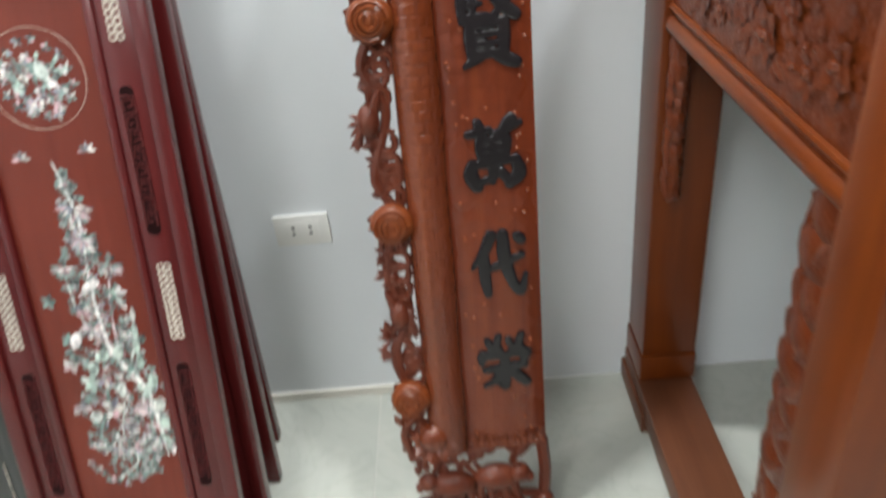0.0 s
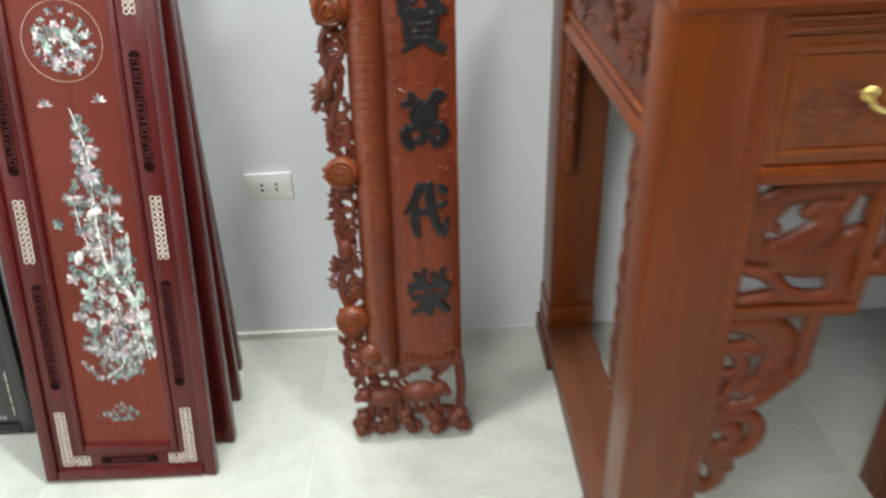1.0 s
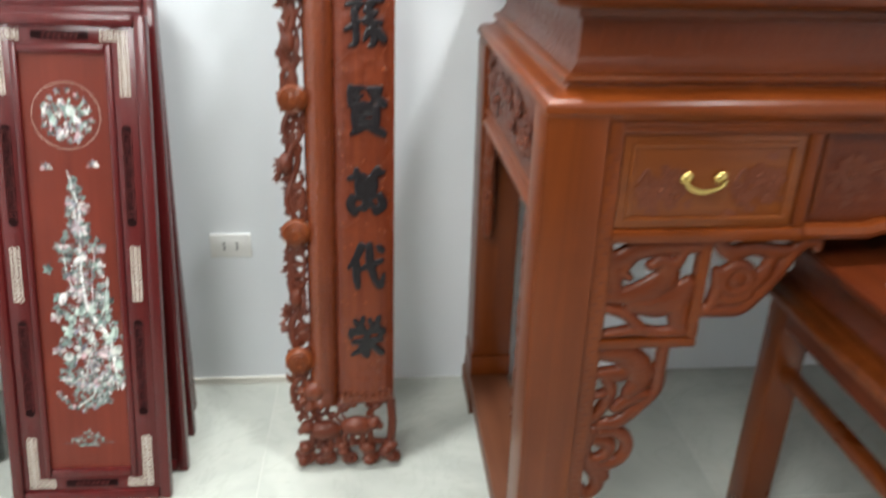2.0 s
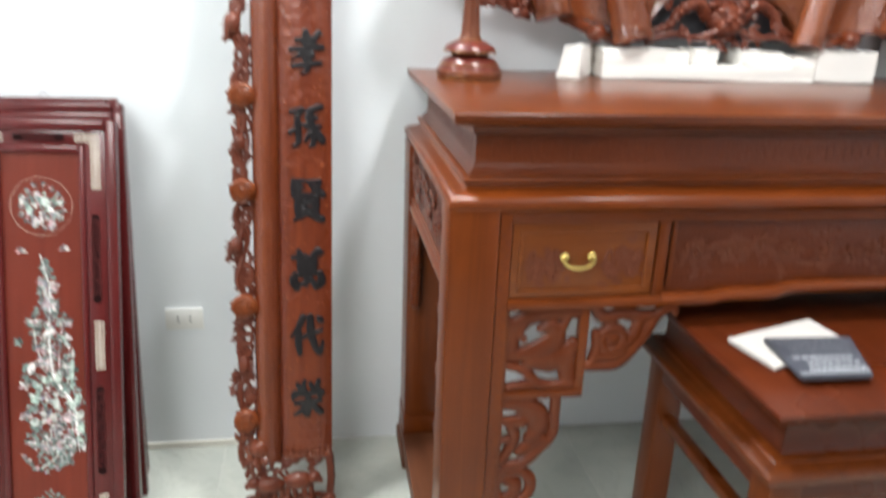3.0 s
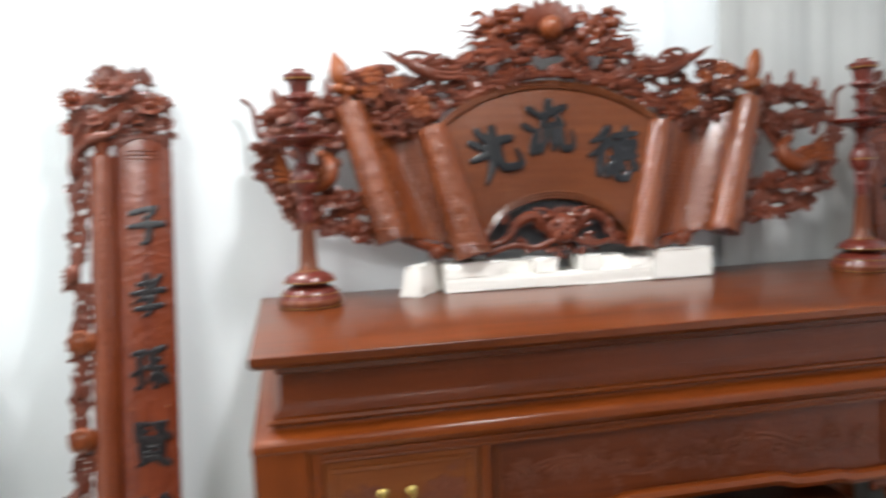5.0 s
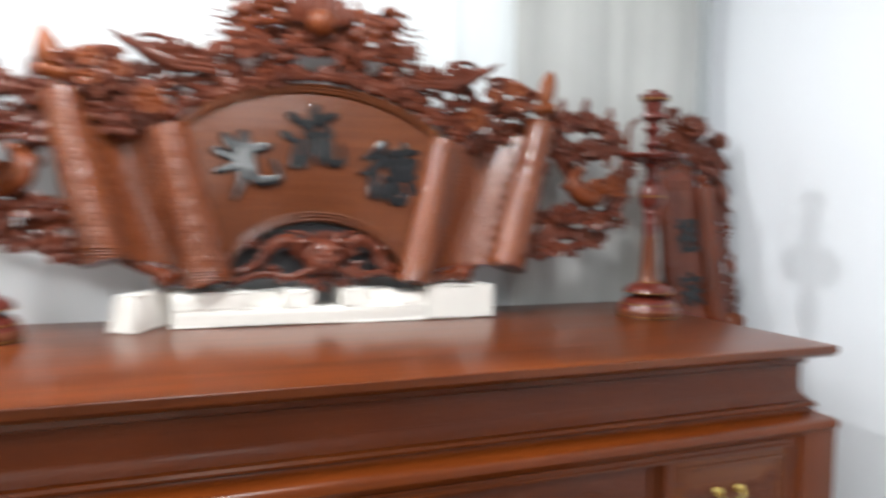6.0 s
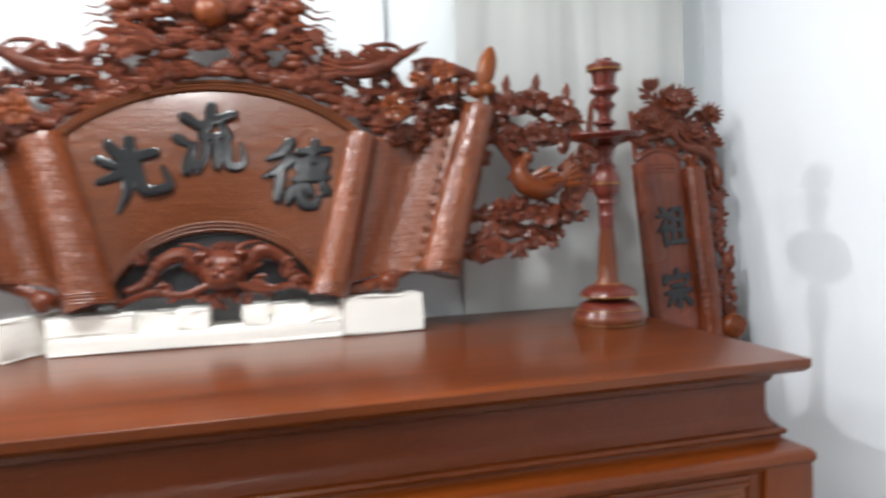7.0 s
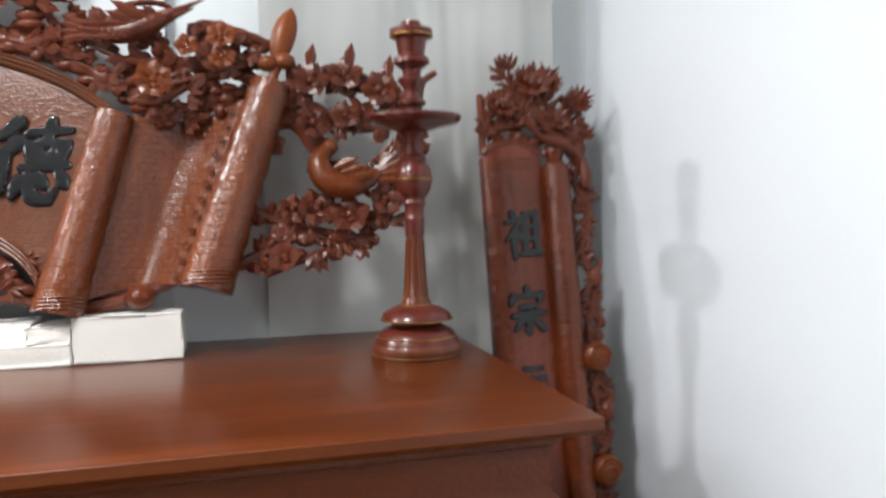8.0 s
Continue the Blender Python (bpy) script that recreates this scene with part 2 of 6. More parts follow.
# ---- mesh tools ----
def finish(name, bm, material, smooth=False):
    bmesh.ops.recalc_face_normals(bm, faces=bm.faces)
    me = bpy.data.meshes.new(name)
    bm.to_mesh(me)
    bm.free()
    me.materials.append(material)
    if smooth:
        me.polygons.foreach_set("use_smooth", [True] * len(me.polygons))
        me.set_sharp_from_angle(angle=radians(38))
    return me


def part(name, bm, material, parent, label="", smooth=True, kind=""):
    ob = new(name, finish(name, bm, material, smooth))
    ob.parent = parent
    return tagged(ob, label, kind=kind)


def thing(name, m, label, category, group="", kind=""):
    ob = new(name)
    ob.empty_display_size = 0.05
    ob.matrix_world = m
    return tagged(ob, label, category, group, kind)


def box(bm, x0, x1, y0, y1, z0, z1, bevel=0.0):
    vs = [bm.verts.new((x, y, z)) for z in (z0, z1) for y in (y0, y1) for x in (x0, x1)]
    fs = [bm.faces.new([vs[i] for i in q]) for q in ((0, 2, 3, 1), (4, 5, 7, 6), (0, 1, 5, 4), (2, 6, 7, 3), (0, 4, 6, 2), (1, 3, 7, 5))]
    if bevel:
        es = list({e for f in fs for e in f.edges})
        bmesh.ops.bevel(bm, geom=es, offset=bevel, segments=2, affect="EDGES", profile=0.6)
    return bm


def boxed(*a, **k):
    return box(bmesh.new(), *a, **k)


def ring(profile, x0, x1, y0, y1):
    """A moulding all round a rectangle, mitred: profile is (outward, height) from bottom to top, closed on itself."""
    bm = bmesh.new()
    loops = []
    for o, z in profile:
        loops.append([bm.verts.new(p) for p in ((x0 - o, y0 - o, z), (x1 + o, y0 - o, z), (x1 + o, y1 + o, z), (x0 - o, y1 + o, z))])
    for a, c in zip(loops, loops[1:]):
        for i in range(4):
            bm.faces.new((a[i], a[(i + 1) % 4], c[(i + 1) % 4], c[i]))
    bm.faces.new(loops[0][::-1])
    bm.faces.new(loops[-1])
    return bm


def lathe(profile, seg=28, bm=None, at=(0, 0, 0)):
    bm = bm or bmesh.new()
    rows = []
    for r, z in profile:
        rows.append([bm.verts.new((at[0] + r * math.cos(2 * math.pi * i / seg), at[1] + r * math.sin(2 * math.pi * i / seg), at[2] + z)) for i in range(seg)])
    for a, c in zip(rows, rows[1:]):
        for i in range(seg):
            bm.faces.new((a[i], a[(i + 1) % seg], c[(i + 1) % seg], c[i]))
    bm.faces.new(rows[0][::-1])
    bm.faces.new(rows[-1])
    return bm


def tube(bm, pts, radii, seg=7, flat=1.0):
    """A rod along points, with a radius at each; flat squashes it along y."""
    pts = [Vector(p) for p in pts]
    if not hasattr(radii, "__len__"):
        radii = [radii] * len(pts)
    rows, side = [], None
    for i, p in enumerate(pts):
        d = (pts[min(i + 1, len(pts) - 1)] - pts[max(i - 1, 0)]).normalized()
        side = side or d.orthogonal().normalized()
        side = (side - d * side.dot(d)).normalized()
        up = d.cross(side)
        row = []
        for k in range(seg):
            a = 2 * math.pi * k / seg
            o = (side * math.cos(a) + up * math.sin(a)) * radii[i]
            o.y *= flat
            row.append(bm.verts.new(p + o))
        rows.append(row)
    for a, c in zip(rows, rows[1:]):
        for k in range(seg):
            bm.faces.new((a[k], a[(k + 1) % seg], c[(k + 1) % seg], c[k]))
    bm.faces.new(rows[0][::-1])
    bm.faces.new(rows[-1])
    return bm


def curve(points, n=8):
    """A smooth line through a few points."""
    pts = [Vector(p) for p in points]
    pts = [pts[0] * 2 - pts[1], *pts, pts[-1] * 2 - pts[-2]]
    out = []
    for a, p, q, c in zip(pts, pts[1:], pts[2:], pts[3:]):
        for k in range(n):
            t = k / n
            out.append(0.5 * ((2 * p) + (q - a) * t + (2 * a - 5 * p + 4 * q - c) * t * t + (3 * p - a - 3 * q + c) * t ** 3))
    return out + [pts[-2]]


def spiral(cx, cz, y, r0, r1, start, turns, n=22):
    return [(cx + (r0 + (r1 - r0) * i / n) * math.cos(start + turns * 2 * math.pi * i / n), y, cz + (r0 + (r1 - r0) * i / n) * math.sin(start + turns * 2 * math.pi * i / n)) for i in range(n + 1)]


def leaf(bm, p, d, n, length, width, curl=0.15, body=0.22):
    """One solid carved leaf or petal from p along d, its face towards n."""
    p, d, n = Vector(p), Vector(d).normalized(), Vector(n)
    n = (n - d * n.dot(d)).normalized()
    s = d.cross(n)
    base, rows = bm.verts.new(p), []
    for t, w in ((0.22, 0.62), (0.5, 1.0), (0.78, 0.6)):
        c = p + d * length * t + n * length * curl * t * t
        h = width * w * 0.5
        rows.append([bm.verts.new(c + s * h), bm.verts.new(c + n * h * 2 * body), bm.verts.new(c - s * h), bm.verts.new(c - n * h * body)])
    tip = bm.verts.new(p + d * length + n * length * curl)
    for k in range(4):
        bm.faces.new((base, rows[0][k], rows[0][(k + 1) % 4]))
        bm.faces.new((tip, rows[2][(k + 1) % 4], rows[2][k]))
    for a, c in zip(rows, rows[1:]):
        for k in range(4):
            bm.faces.new((a[k], c[k], c[(k + 1) % 4], a[(k + 1) % 4]))


def blob(bm, p, rx, ry, rz, seg=8, rings=5):
    p = Vector(p)
    rows = []
    for j in range(1, rings):
        f = math.pi * j / rings
        rows.append([bm.verts.new(p + Vector((rx * math.sin(f) * math.cos(2 * math.pi * i / seg), ry * math.sin(f) * math.sin(2 * math.pi * i / seg), rz * math.cos(f)))) for i in range(seg)])
    top, low = bm.verts.new(p + Vector((0, 0, rz))), bm.verts.new(p - Vector((0, 0, rz)))
    for a, c in zip(rows, rows[1:]):
        for i in range(seg):
            bm.faces.new((a[i], a[(i + 1) % seg], c[(i + 1) % seg], c[i]))
    for i in range(seg):
        bm.faces.new((top, rows[0][(i + 1) % seg], rows[0][i]))
        bm.faces.new((low, rows[-1][i], rows[-1][(i + 1) % seg]))


def flower(bm, p, n, size, rng, petals=7, flat=1.0):
    """A carved blossom facing n: two rings of petals round a boss."""
    p, n = Vector(p), Vector(n).normalized()
    a = n.orthogonal().normalized()
    c = n.cross(a)
    for lift, length, count in ((0.25, 1.0, petals), (0.8, 0.62, petals - 2)):
        turn = rng.random() * 6
        for k in range(count):
            f = turn + 2 * math.pi * k / count
            d = a * math.cos(f) + c * math.sin(f) + n * lift * flat
            leaf(bm, p + n * size * 0.05, d, n, size * length, size * length * 0.72, 0.12 * flat, 0.2 * flat)
    blob(bm, p + n * size * 0.25 * flat, size * 0.22, size * 0.22, size * 0.22, 6, 4)


def flower_part(name, p, n, size, rng, material, parent, petals=7, label="", slim=0.72):
    """A carved blossom as a part of its own: a boss with each petal under it."""
    p, n = Vector(p), Vector(n).normalized()
    a = n.orthogonal().normalized()
    c = n.cross(a)
    bm = bmesh.new()
    blob(bm, p + n * size * 0.25, size * 0.22, size * 0.22, size * 0.22, 8, 5)
    boss = part(name, bm, material, parent, label)
    for lift, length, count in ((0.25, 1.0, petals), (0.8, 0.62, petals - 2)):
        turn = rng.random() * 6
        for k in range(count):
            f = turn + 2 * math.pi * k / count
            bm = bmesh.new()
            leaf(bm, p + n * size * 0.05, a * math.cos(f) + c * math.sin(f) + n * lift, n, size * length, size * length * slim, 0.12, 0.2)
            part("petal", bm, material, boss)
    return boss


def leaf_spray(bm, p, way, rng, count, length, front=(0, -1, 0), flat=1.0, wide=1.0):
    """A fan of leaves at a twig's end."""
    way = Vector(way).normalized()
    for k in range(count):
        f = (k - (count - 1) / 2) * 0.6 + rng.uniform(-0.2, 0.2)
        d = Matrix.Rotation(f, 3, Vector(front)) @ way
        d = d + Vector(front) * rng.uniform(-0.1, 0.35) * flat
        leaf(bm, p, d, front, length * rng.uniform(0.75, 1.15), length * wide * rng.uniform(0.32, 0.46), rng.uniform(-0.1, 0.25) * flat, 0.25 * flat)


def relief(bm, x0, x1, z0, z1, rng, blossoms, size, flat=0.5):
    """Low carving over a panel: a wandering stem with blossoms and leaves."""
    pts = [(x0 + (x1 - x0) * k / 6, 0, (z0 + z1) / 2 + (z1 - z0) * 0.25 * math.sin(k * 2.1)) for k in range(7)]
    tube(bm, curve(pts, 5), size * 0.14, 5, 0.6)
    for k in range(blossoms):
        x, z = x0 + (x1 - x0) * (k + 0.5) / blossoms, rng.uniform(z0 + (z1 - z0) * 0.25, z1 - (z1 - z0) * 0.25)
        flower(bm, (x, 0, z), (0, -1, 0), size * rng.uniform(0.7, 1.0), rng, 6, flat)
        for q in range(3):
            leaf_spray(bm, (x + rng.uniform(-1, 1) * size * 1.3, 0, min(max(z + rng.uniform(-1, 1) * size * 1.3, z0), z1)), (rng.uniform(-1, 1), 0, rng.uniform(-1, 1)), rng, 3, size * 0.9, flat=flat)


def bird(bm, p, way, size):
    """A small carved bird: body, head, beak, wing and tail."""
    p, way = Vector(p), Vector(way).normalized()
    up = Vector((0, 0, 1))
    pts = [p - way * size * 0.5, p - way * size * 0.2, p + way * size * 0.15, p + way * size * 0.38 + up * size * 0.1, p + way * size * 0.52 + up * size * 0.2, p + way * size * 0.72 + up * size * 0.16]
    tube(bm, pts, [size * r for r in (0.05, 0.17, 0.2, 0.13, 0.11, 0.015)], 8)
    front = Vector((0, -1, 0))
    for k in range(4):
        leaf(bm, p + front * size * 0.14 + up * size * 0.05, -way + up * (0.15 + 0.28 * k), front, size * (0.75 - 0.08 * k), size * 0.2, 0.1)
    for k in range(3):
        leaf(bm, p - way * size * 0.35, -way + up * (0.3 - 0.35 * k), front, size * 0.6, size * 0.17, 0.05)


def carved_sheet(strokes, cell, thick, back=0.0, round_over=2.0):
    """Rounded relief from brush lines: each stroke is a chain of (x, z, radius); all of them melt into one closed sheet facing -y."""
    rows = np.array([p for line in strokes for p in line], float)
    lo, hi = rows[:, :2].min(0) - rows[:, 2].max() - cell, rows[:, :2].max(0) + rows[:, 2].max() + cell
    nx, nz = int((hi[0] - lo[0]) / cell) + 2, int((hi[1] - lo[1]) / cell) + 2
    X, Z = np.meshgrid(lo[0] + cell * np.arange(nx), lo[1] + cell * np.arange(nz), indexing="ij")
    g = np.full(X.shape, -1.0)
    for line in strokes:
        for (x0, z0, r0), (x1, z1, r1) in zip(line, line[1:]):
            dx, dz = x1 - x0, z1 - z0
            f = np.clip(((X - x0) * dx + (Z - z0) * dz) / max(dx * dx + dz * dz, 1e-9), 0, 1)
            d = np.hypot(X - x0 - f * dx, Z - z0 - f * dz)
            g = np.maximum(g, 1 - d / (r0 + (r1 - r0) * f))
    g = np.clip(g, -0.6, 1.0)
    bm = bmesh.new()
    front, rear = {}, {}

    def corner(i, j):
        if (i, j) not in front:
            h = math.sqrt(max(0.0, 1 - (1 - g[i, j]) ** round_over))
            front[i, j] = bm.verts.new((X[i, j], -thick * h, Z[i, j]))
            rear[i, j] = bm.verts.new((X[i, j], 0.0004 + back * h, Z[i, j]))
        return (i, j)

    def rim(a, c):
        key = (min(a, c), max(a, c))
        if key not in front:
            f = g[a] / (g[a] - g[c])
            front[key] = rear[key] = bm.verts.new((X[a] + (X[c] - X[a]) * f, 0.0, Z[a] + (Z[c] - Z[a]) * f))
        return key

    for i in range(nx - 1):
        for j in range(nz - 1):
            quad = [(i, j), (i + 1, j), (i + 1, j + 1), (i, j + 1)]
            if max(g[q] for q in quad) <= 0:
                continue
            loop = []
            for a, c in zip(quad, quad[1:] + quad[:1]):
                if g[a] > 0:
                    loop.append(corner(*a))
                if (g[a] > 0) != (g[c] > 0):
                    loop.append(rim(a, c))
            for verts, way in ((front, 1), (rear, -1)):
                vs = [verts[k] for k in loop][::way]
                if len(set(vs)) > 2 and not (way < 0 and all(front[k] is rear[k] for k in loop)):
                    bm.faces.new(vs)
    bmesh.ops.remove_doubles(bm, verts=bm.verts[:], dist=cell * 0.02)
    return bm


# brush strokes in a box of 100: width at the start, width at the end, then x, y of its points
BRUSH = {}
BRUSH["子"] = ((7, 6, 4, 80, 40, 86, 78, 90), (8, 4, 76, 90, 66, 76, 48, 62), (7, 8, 48, 66, 58, 46, 56, 18), (9, 4, 57, 22, 50, 6, 32, 2), (6, 8, 0, 46, 50, 49, 100, 48))
BRUSH["孝"] = ((6, 6, 22, 80, 74, 84), (8, 7, 48, 100, 48, 62), (6, 8, 4, 58, 50, 60, 96, 62), (8, 3, 86, 96, 56, 62, 6, 32), (6, 5, 30, 42, 68, 44, 50, 30), (8, 4, 50, 32, 54, 10, 36, 0), (6, 7, 12, 19, 90, 24))
BRUSH["孫"] = ((6, 5, 4, 88, 38, 92, 22, 72), (8, 4, 22, 74, 26, 14, 8, 4), (6, 4, 0, 38, 42, 56), (8, 5, 92, 98, 52, 90), (6, 6, 74, 92, 52, 74, 78, 70), (6, 6, 78, 72, 50, 52, 90, 50), (8, 4, 70, 50, 71, 10, 58, 2), (7, 4, 58, 34, 46, 14), (6, 9, 84, 36, 97, 14))
BRUSH["賢"] = ((7, 6, 10, 98, 10, 58), (6, 5, 10, 95, 46, 96), (5, 4, 28, 95, 28, 60), (5, 4, 14, 78, 42, 79), (6, 6, 10, 60, 50, 62), (6, 5, 56, 92, 90, 94), (7, 4, 88, 94, 76, 72, 54, 58), (6, 9, 62, 84, 98, 60), (8, 7, 22, 52, 22, 12), (6, 6, 22, 51, 78, 53), (8, 7, 78, 53, 78, 12), (5, 4, 26, 38, 74, 39), (5, 4, 26, 26, 74, 26), (6, 6, 22, 13, 78, 13), (8, 4, 40, 12, 10, -2), (7, 9, 60, 12, 96, -3))
BRUSH["萬"] = ((6, 6, 6, 82, 44, 86), (7, 6, 24, 98, 34, 74), (6, 5, 56, 80, 98, 92), (9, 5, 82, 98, 58, 72), (7, 6, 26, 70, 28, 46), (6, 6, 26, 70, 74, 72), (7, 6, 74, 72, 70, 46), (5, 4, 28, 58, 70, 59), (6, 6, 28, 46, 72, 48), (7, 6, 50, 72, 46, 10), (8, 10, 12, 38, 8, 22, 18, 4), (6, 6, 10, 36, 50, 38, 88, 40), (8, 9, 88, 40, 94, 18, 76, 4), (6, 5, 24, 10, 60, 20), (5, 7, 62, 26, 70, 12))
BRUSH["代"] = ((9, 4, 36, 98, 22, 72, 0, 48), (8, 7, 22, 68, 22, 30, 26, 2), (6, 6, 32, 44, 60, 52, 92, 62), (9, 8, 58, 98, 60, 56, 74, 14), (8, 4, 74, 16, 88, 2, 98, 30), (6, 8, 82, 94, 92, 86))
BRUSH["榮"] = ((6, 4, 18, 92, 24, 78), (6, 4, 40, 98, 32, 80, 14, 68), (5, 5, 34, 82, 44, 72), (6, 4, 58, 92, 62, 78), (6, 4, 84, 98, 74, 80, 56, 68), (5, 6, 76, 82, 86, 72), (8, 5, 8, 68, 4, 52), (6, 6, 8, 64, 50, 65, 94, 66), (8, 4, 94, 66, 84, 50), (6, 7, 12, 40, 88, 44), (8, 8, 50, 58, 50, 10), (7, 3, 50, 6, 36, 12), (8, 4, 46, 40, 30, 20, 8, 10), (6, 9, 54, 40, 90, 12))
BRUSH["光"] = ((8, 6, 20, 98, 36, 72), (9, 7, 50, 98, 44, 66), (6, 8, 34, 66, 60, 74, 84, 76), (8, 5, 4, 78, 32, 60), (6, 7, 0, 46, 28, 52, 58, 62), (9, 4, 42, 58, 38, 28, 22, 0), (8, 8, 54, 62, 60, 28, 76, 22), (8, 4, 74, 22, 98, 26, 92, 54))
BRUSH["流"] = ((8, 5, 12, 88, 34, 74), (7, 6, 0, 58, 16, 48), (6, 9, 26, 46, 14, 8), (7, 5, 14, 10, 36, 20), (8, 6, 54, 100, 48, 80), (6, 7, 32, 72, 58, 80, 86, 88), (6, 5, 54, 78, 38, 56, 70, 58), (6, 7, 68, 70, 78, 54), (7, 4, 42, 46, 40, 26, 30, 4), (7, 6, 58, 48, 58, 10), (7, 7, 74, 48, 76, 14, 90, 8), (7, 3, 88, 8, 98, 16, 96, 44))
BRUSH["德"] = ((9, 4, 38, 98, 24, 82, 4, 72), (9, 4, 40, 74, 24, 58, 0, 46), (8, 7, 26, 60, 22, 12))
BRUSH["德"] += ((6, 6, 50, 84, 98, 90), (7, 6, 76, 100, 72, 74), (7, 6, 52, 70, 54, 52), (6, 6, 52, 70, 96, 74), (7, 6, 96, 74, 92, 54), (5, 5, 66, 72, 66, 54), (5, 5, 81, 73, 80, 54), (6, 6, 54, 53, 92, 55), (6, 7, 46, 42, 98, 47), (8, 6, 44, 28, 38, 8), (7, 8, 54, 34, 60, 8, 80, 4), (7, 3, 80, 4, 90, 22), (7, 8, 66, 32, 73, 22), (7, 9, 90, 36, 98, 24))
BRUSH["祖"] = ((8, 7, 22, 98, 32, 88), (6, 4, 6, 78, 44, 82, 26, 58, 2, 38), (8, 7, 26, 60, 26, 0), (6, 8, 34, 54, 44, 42), (8, 7, 58, 94, 56, 6), (6, 6, 58, 93, 90, 95), (8, 7, 90, 95, 90, 6), (6, 5, 58, 66, 88, 67), (6, 5, 58, 38, 88, 38), (6, 8, 42, 6, 100, 8))
BRUSH["宗"] = ((8, 7, 48, 100, 54, 88), (8, 6, 10, 86, 4, 68), (6, 6, 10, 82, 50, 83, 92, 85), (8, 4, 92, 85, 82, 66), (6, 6, 28, 60, 72, 62), (6, 8, 6, 42, 94, 46), (8, 8, 50, 44, 52, 8), (7, 3, 52, 4, 36, 12), (8, 4, 32, 32, 10, 10), (6, 9, 68, 32, 92, 10))


def glyph(name, ch, width, height, depth, parent, at, material, turn=0.0, heavy=1.16):
    """One brush-written character as a rounded raised mesh facing -y, its middle at the place given."""
    lines = []
    for w0, w1, *flat in BRUSH[ch]:
        pts = curve([(flat[k], 0, flat[k + 1]) for k in range(0, len(flat), 2)], 5) if len(flat) > 4 else [Vector((flat[0], 0, flat[1])).lerp(Vector((flat[2], 0, flat[3])), k / 4) for k in range(5)]
        line = []
        for k, p in enumerate(pts):
            f = k / (len(pts) - 1)
            u, v = (p.x - 50) / 100 * width, (p.z - 50) / 100 * height + (p.x - 50) / 100 * width * 0.05
            r = (w0 + (w1 - w0) * f) * (0.7 + 0.36 * math.sin(math.pi * (0.14 + 0.76 * f))) / 100 * (width + height) / 2 * heavy
            line.append((u * math.cos(turn) - v * math.sin(turn), u * math.sin(turn) + v * math.cos(turn), r))
        lines.append(line)
    bm = carved_sheet(lines, width / 44, depth, 0.0, 8.0)
    bmesh.ops.translate(bm, verts=bm.verts[:], vec=Vector((at[0], at[1] + 0.0015, at[2])))
    return part(name, bm, material, parent)


# ---- the room ----
BACK, RIGHT, LEFT, FRONT, HIGH = 0.845, 2.4, -2.9, -4.4, 3.2


def slab(name, label, category, *dims, material=WALL):
    ob = new(name, finish(name, boxed(*dims), material))
    return tagged(ob, label, category, kind="structure")


slab("wall_back", "plain white painted wall behind the furniture", "wall", LEFT - 0.15, 1.35, BACK, BACK + 0.2, -0.1, HIGH)
slab("wall_back_step", "white wall strip set a little back beside the curtain", "wall", 1.352, 1.568, BACK + 0.035, BACK + 0.2, -0.1, HIGH)
slab("wall_back_recess", "white wall of the recess behind the grey curtain", "wall", 1.57, RIGHT + 0.15, BACK + 0.11, BACK + 0.2, -0.1, HIGH)
slab("wall_right", "bright white wall beside the altar table", "wall", RIGHT, RIGHT + 0.15, FRONT - 0.15, BACK + 0.108, -0.1, HIGH, material=WALL_COOL)
slab("wall_left", "plain white side wall of the shop", "wall", LEFT - 0.15, LEFT, FRONT - 0.15, BACK - 0.002, -0.1, HIGH)
# unseen; dark brown so that little light is thrown back onto the furniture
slab("wall_front", "unseen front wall, kept dull brown to cut light from the front", "wall", LEFT + 0.002, RIGHT - 0.002, FRONT - 0.15, FRONT, -0.1, HIGH, material=FILL_CUT)
slab("ceiling", "flat white ceiling", "ceiling", LEFT - 0.15, RIGHT + 0.15, FRONT - 0.15, BACK + 0.2, HIGH + 0.002, HIGH + 0.15, material=CEIL)
floor = slab("floor", "pale polished marble-look tile floor with thin joints", "floor", LEFT - 0.15, RIGHT + 0.15, FRONT - 0.15, BACK + 0.2, -0.12, -0.001, material=GROUT)
slab("baseboard", "narrow cream tile skirting at the wall's foot", "skirting", LEFT, -0.47, BACK - 0.008, BACK, 0.0, 0.022, material=SKIRT)

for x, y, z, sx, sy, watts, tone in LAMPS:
    lamp = thing("ceiling_light", pose(x, y, z), "added square white ceiling panel light, out of view, switched on", "ceiling light", "ceiling lights")
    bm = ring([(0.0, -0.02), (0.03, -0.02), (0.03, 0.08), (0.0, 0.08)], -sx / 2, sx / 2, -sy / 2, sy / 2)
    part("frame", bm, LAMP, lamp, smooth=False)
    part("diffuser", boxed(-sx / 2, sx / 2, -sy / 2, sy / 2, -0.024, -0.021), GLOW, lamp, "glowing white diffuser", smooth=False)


def socket():
    s = thing("wall_socket", pose(-0.695, BACK, 0.472), "white plastic double wall socket with two outlets", "socket")
    part("cover_plate", boxed(-0.058, 0.058, -0.009, 0.0, -0.036, 0.036, bevel=0.004), PLASTIC, s)
    part("insert", boxed(-0.036, 0.036, -0.0098, -0.0085, -0.02, 0.02, bevel=0.0005), PLASTIC, s)
    for x in (-0.018, 0.018):
        for z in (-0.007, 0.007):
            bm = boxed(x - 0.003, x + 0.003, -0.0101, -0.008, z - 0.0034, z + 0.0034)
            part("pin_hole", bm, HOLE, s, "dark pin hole", smooth=False)


socket()


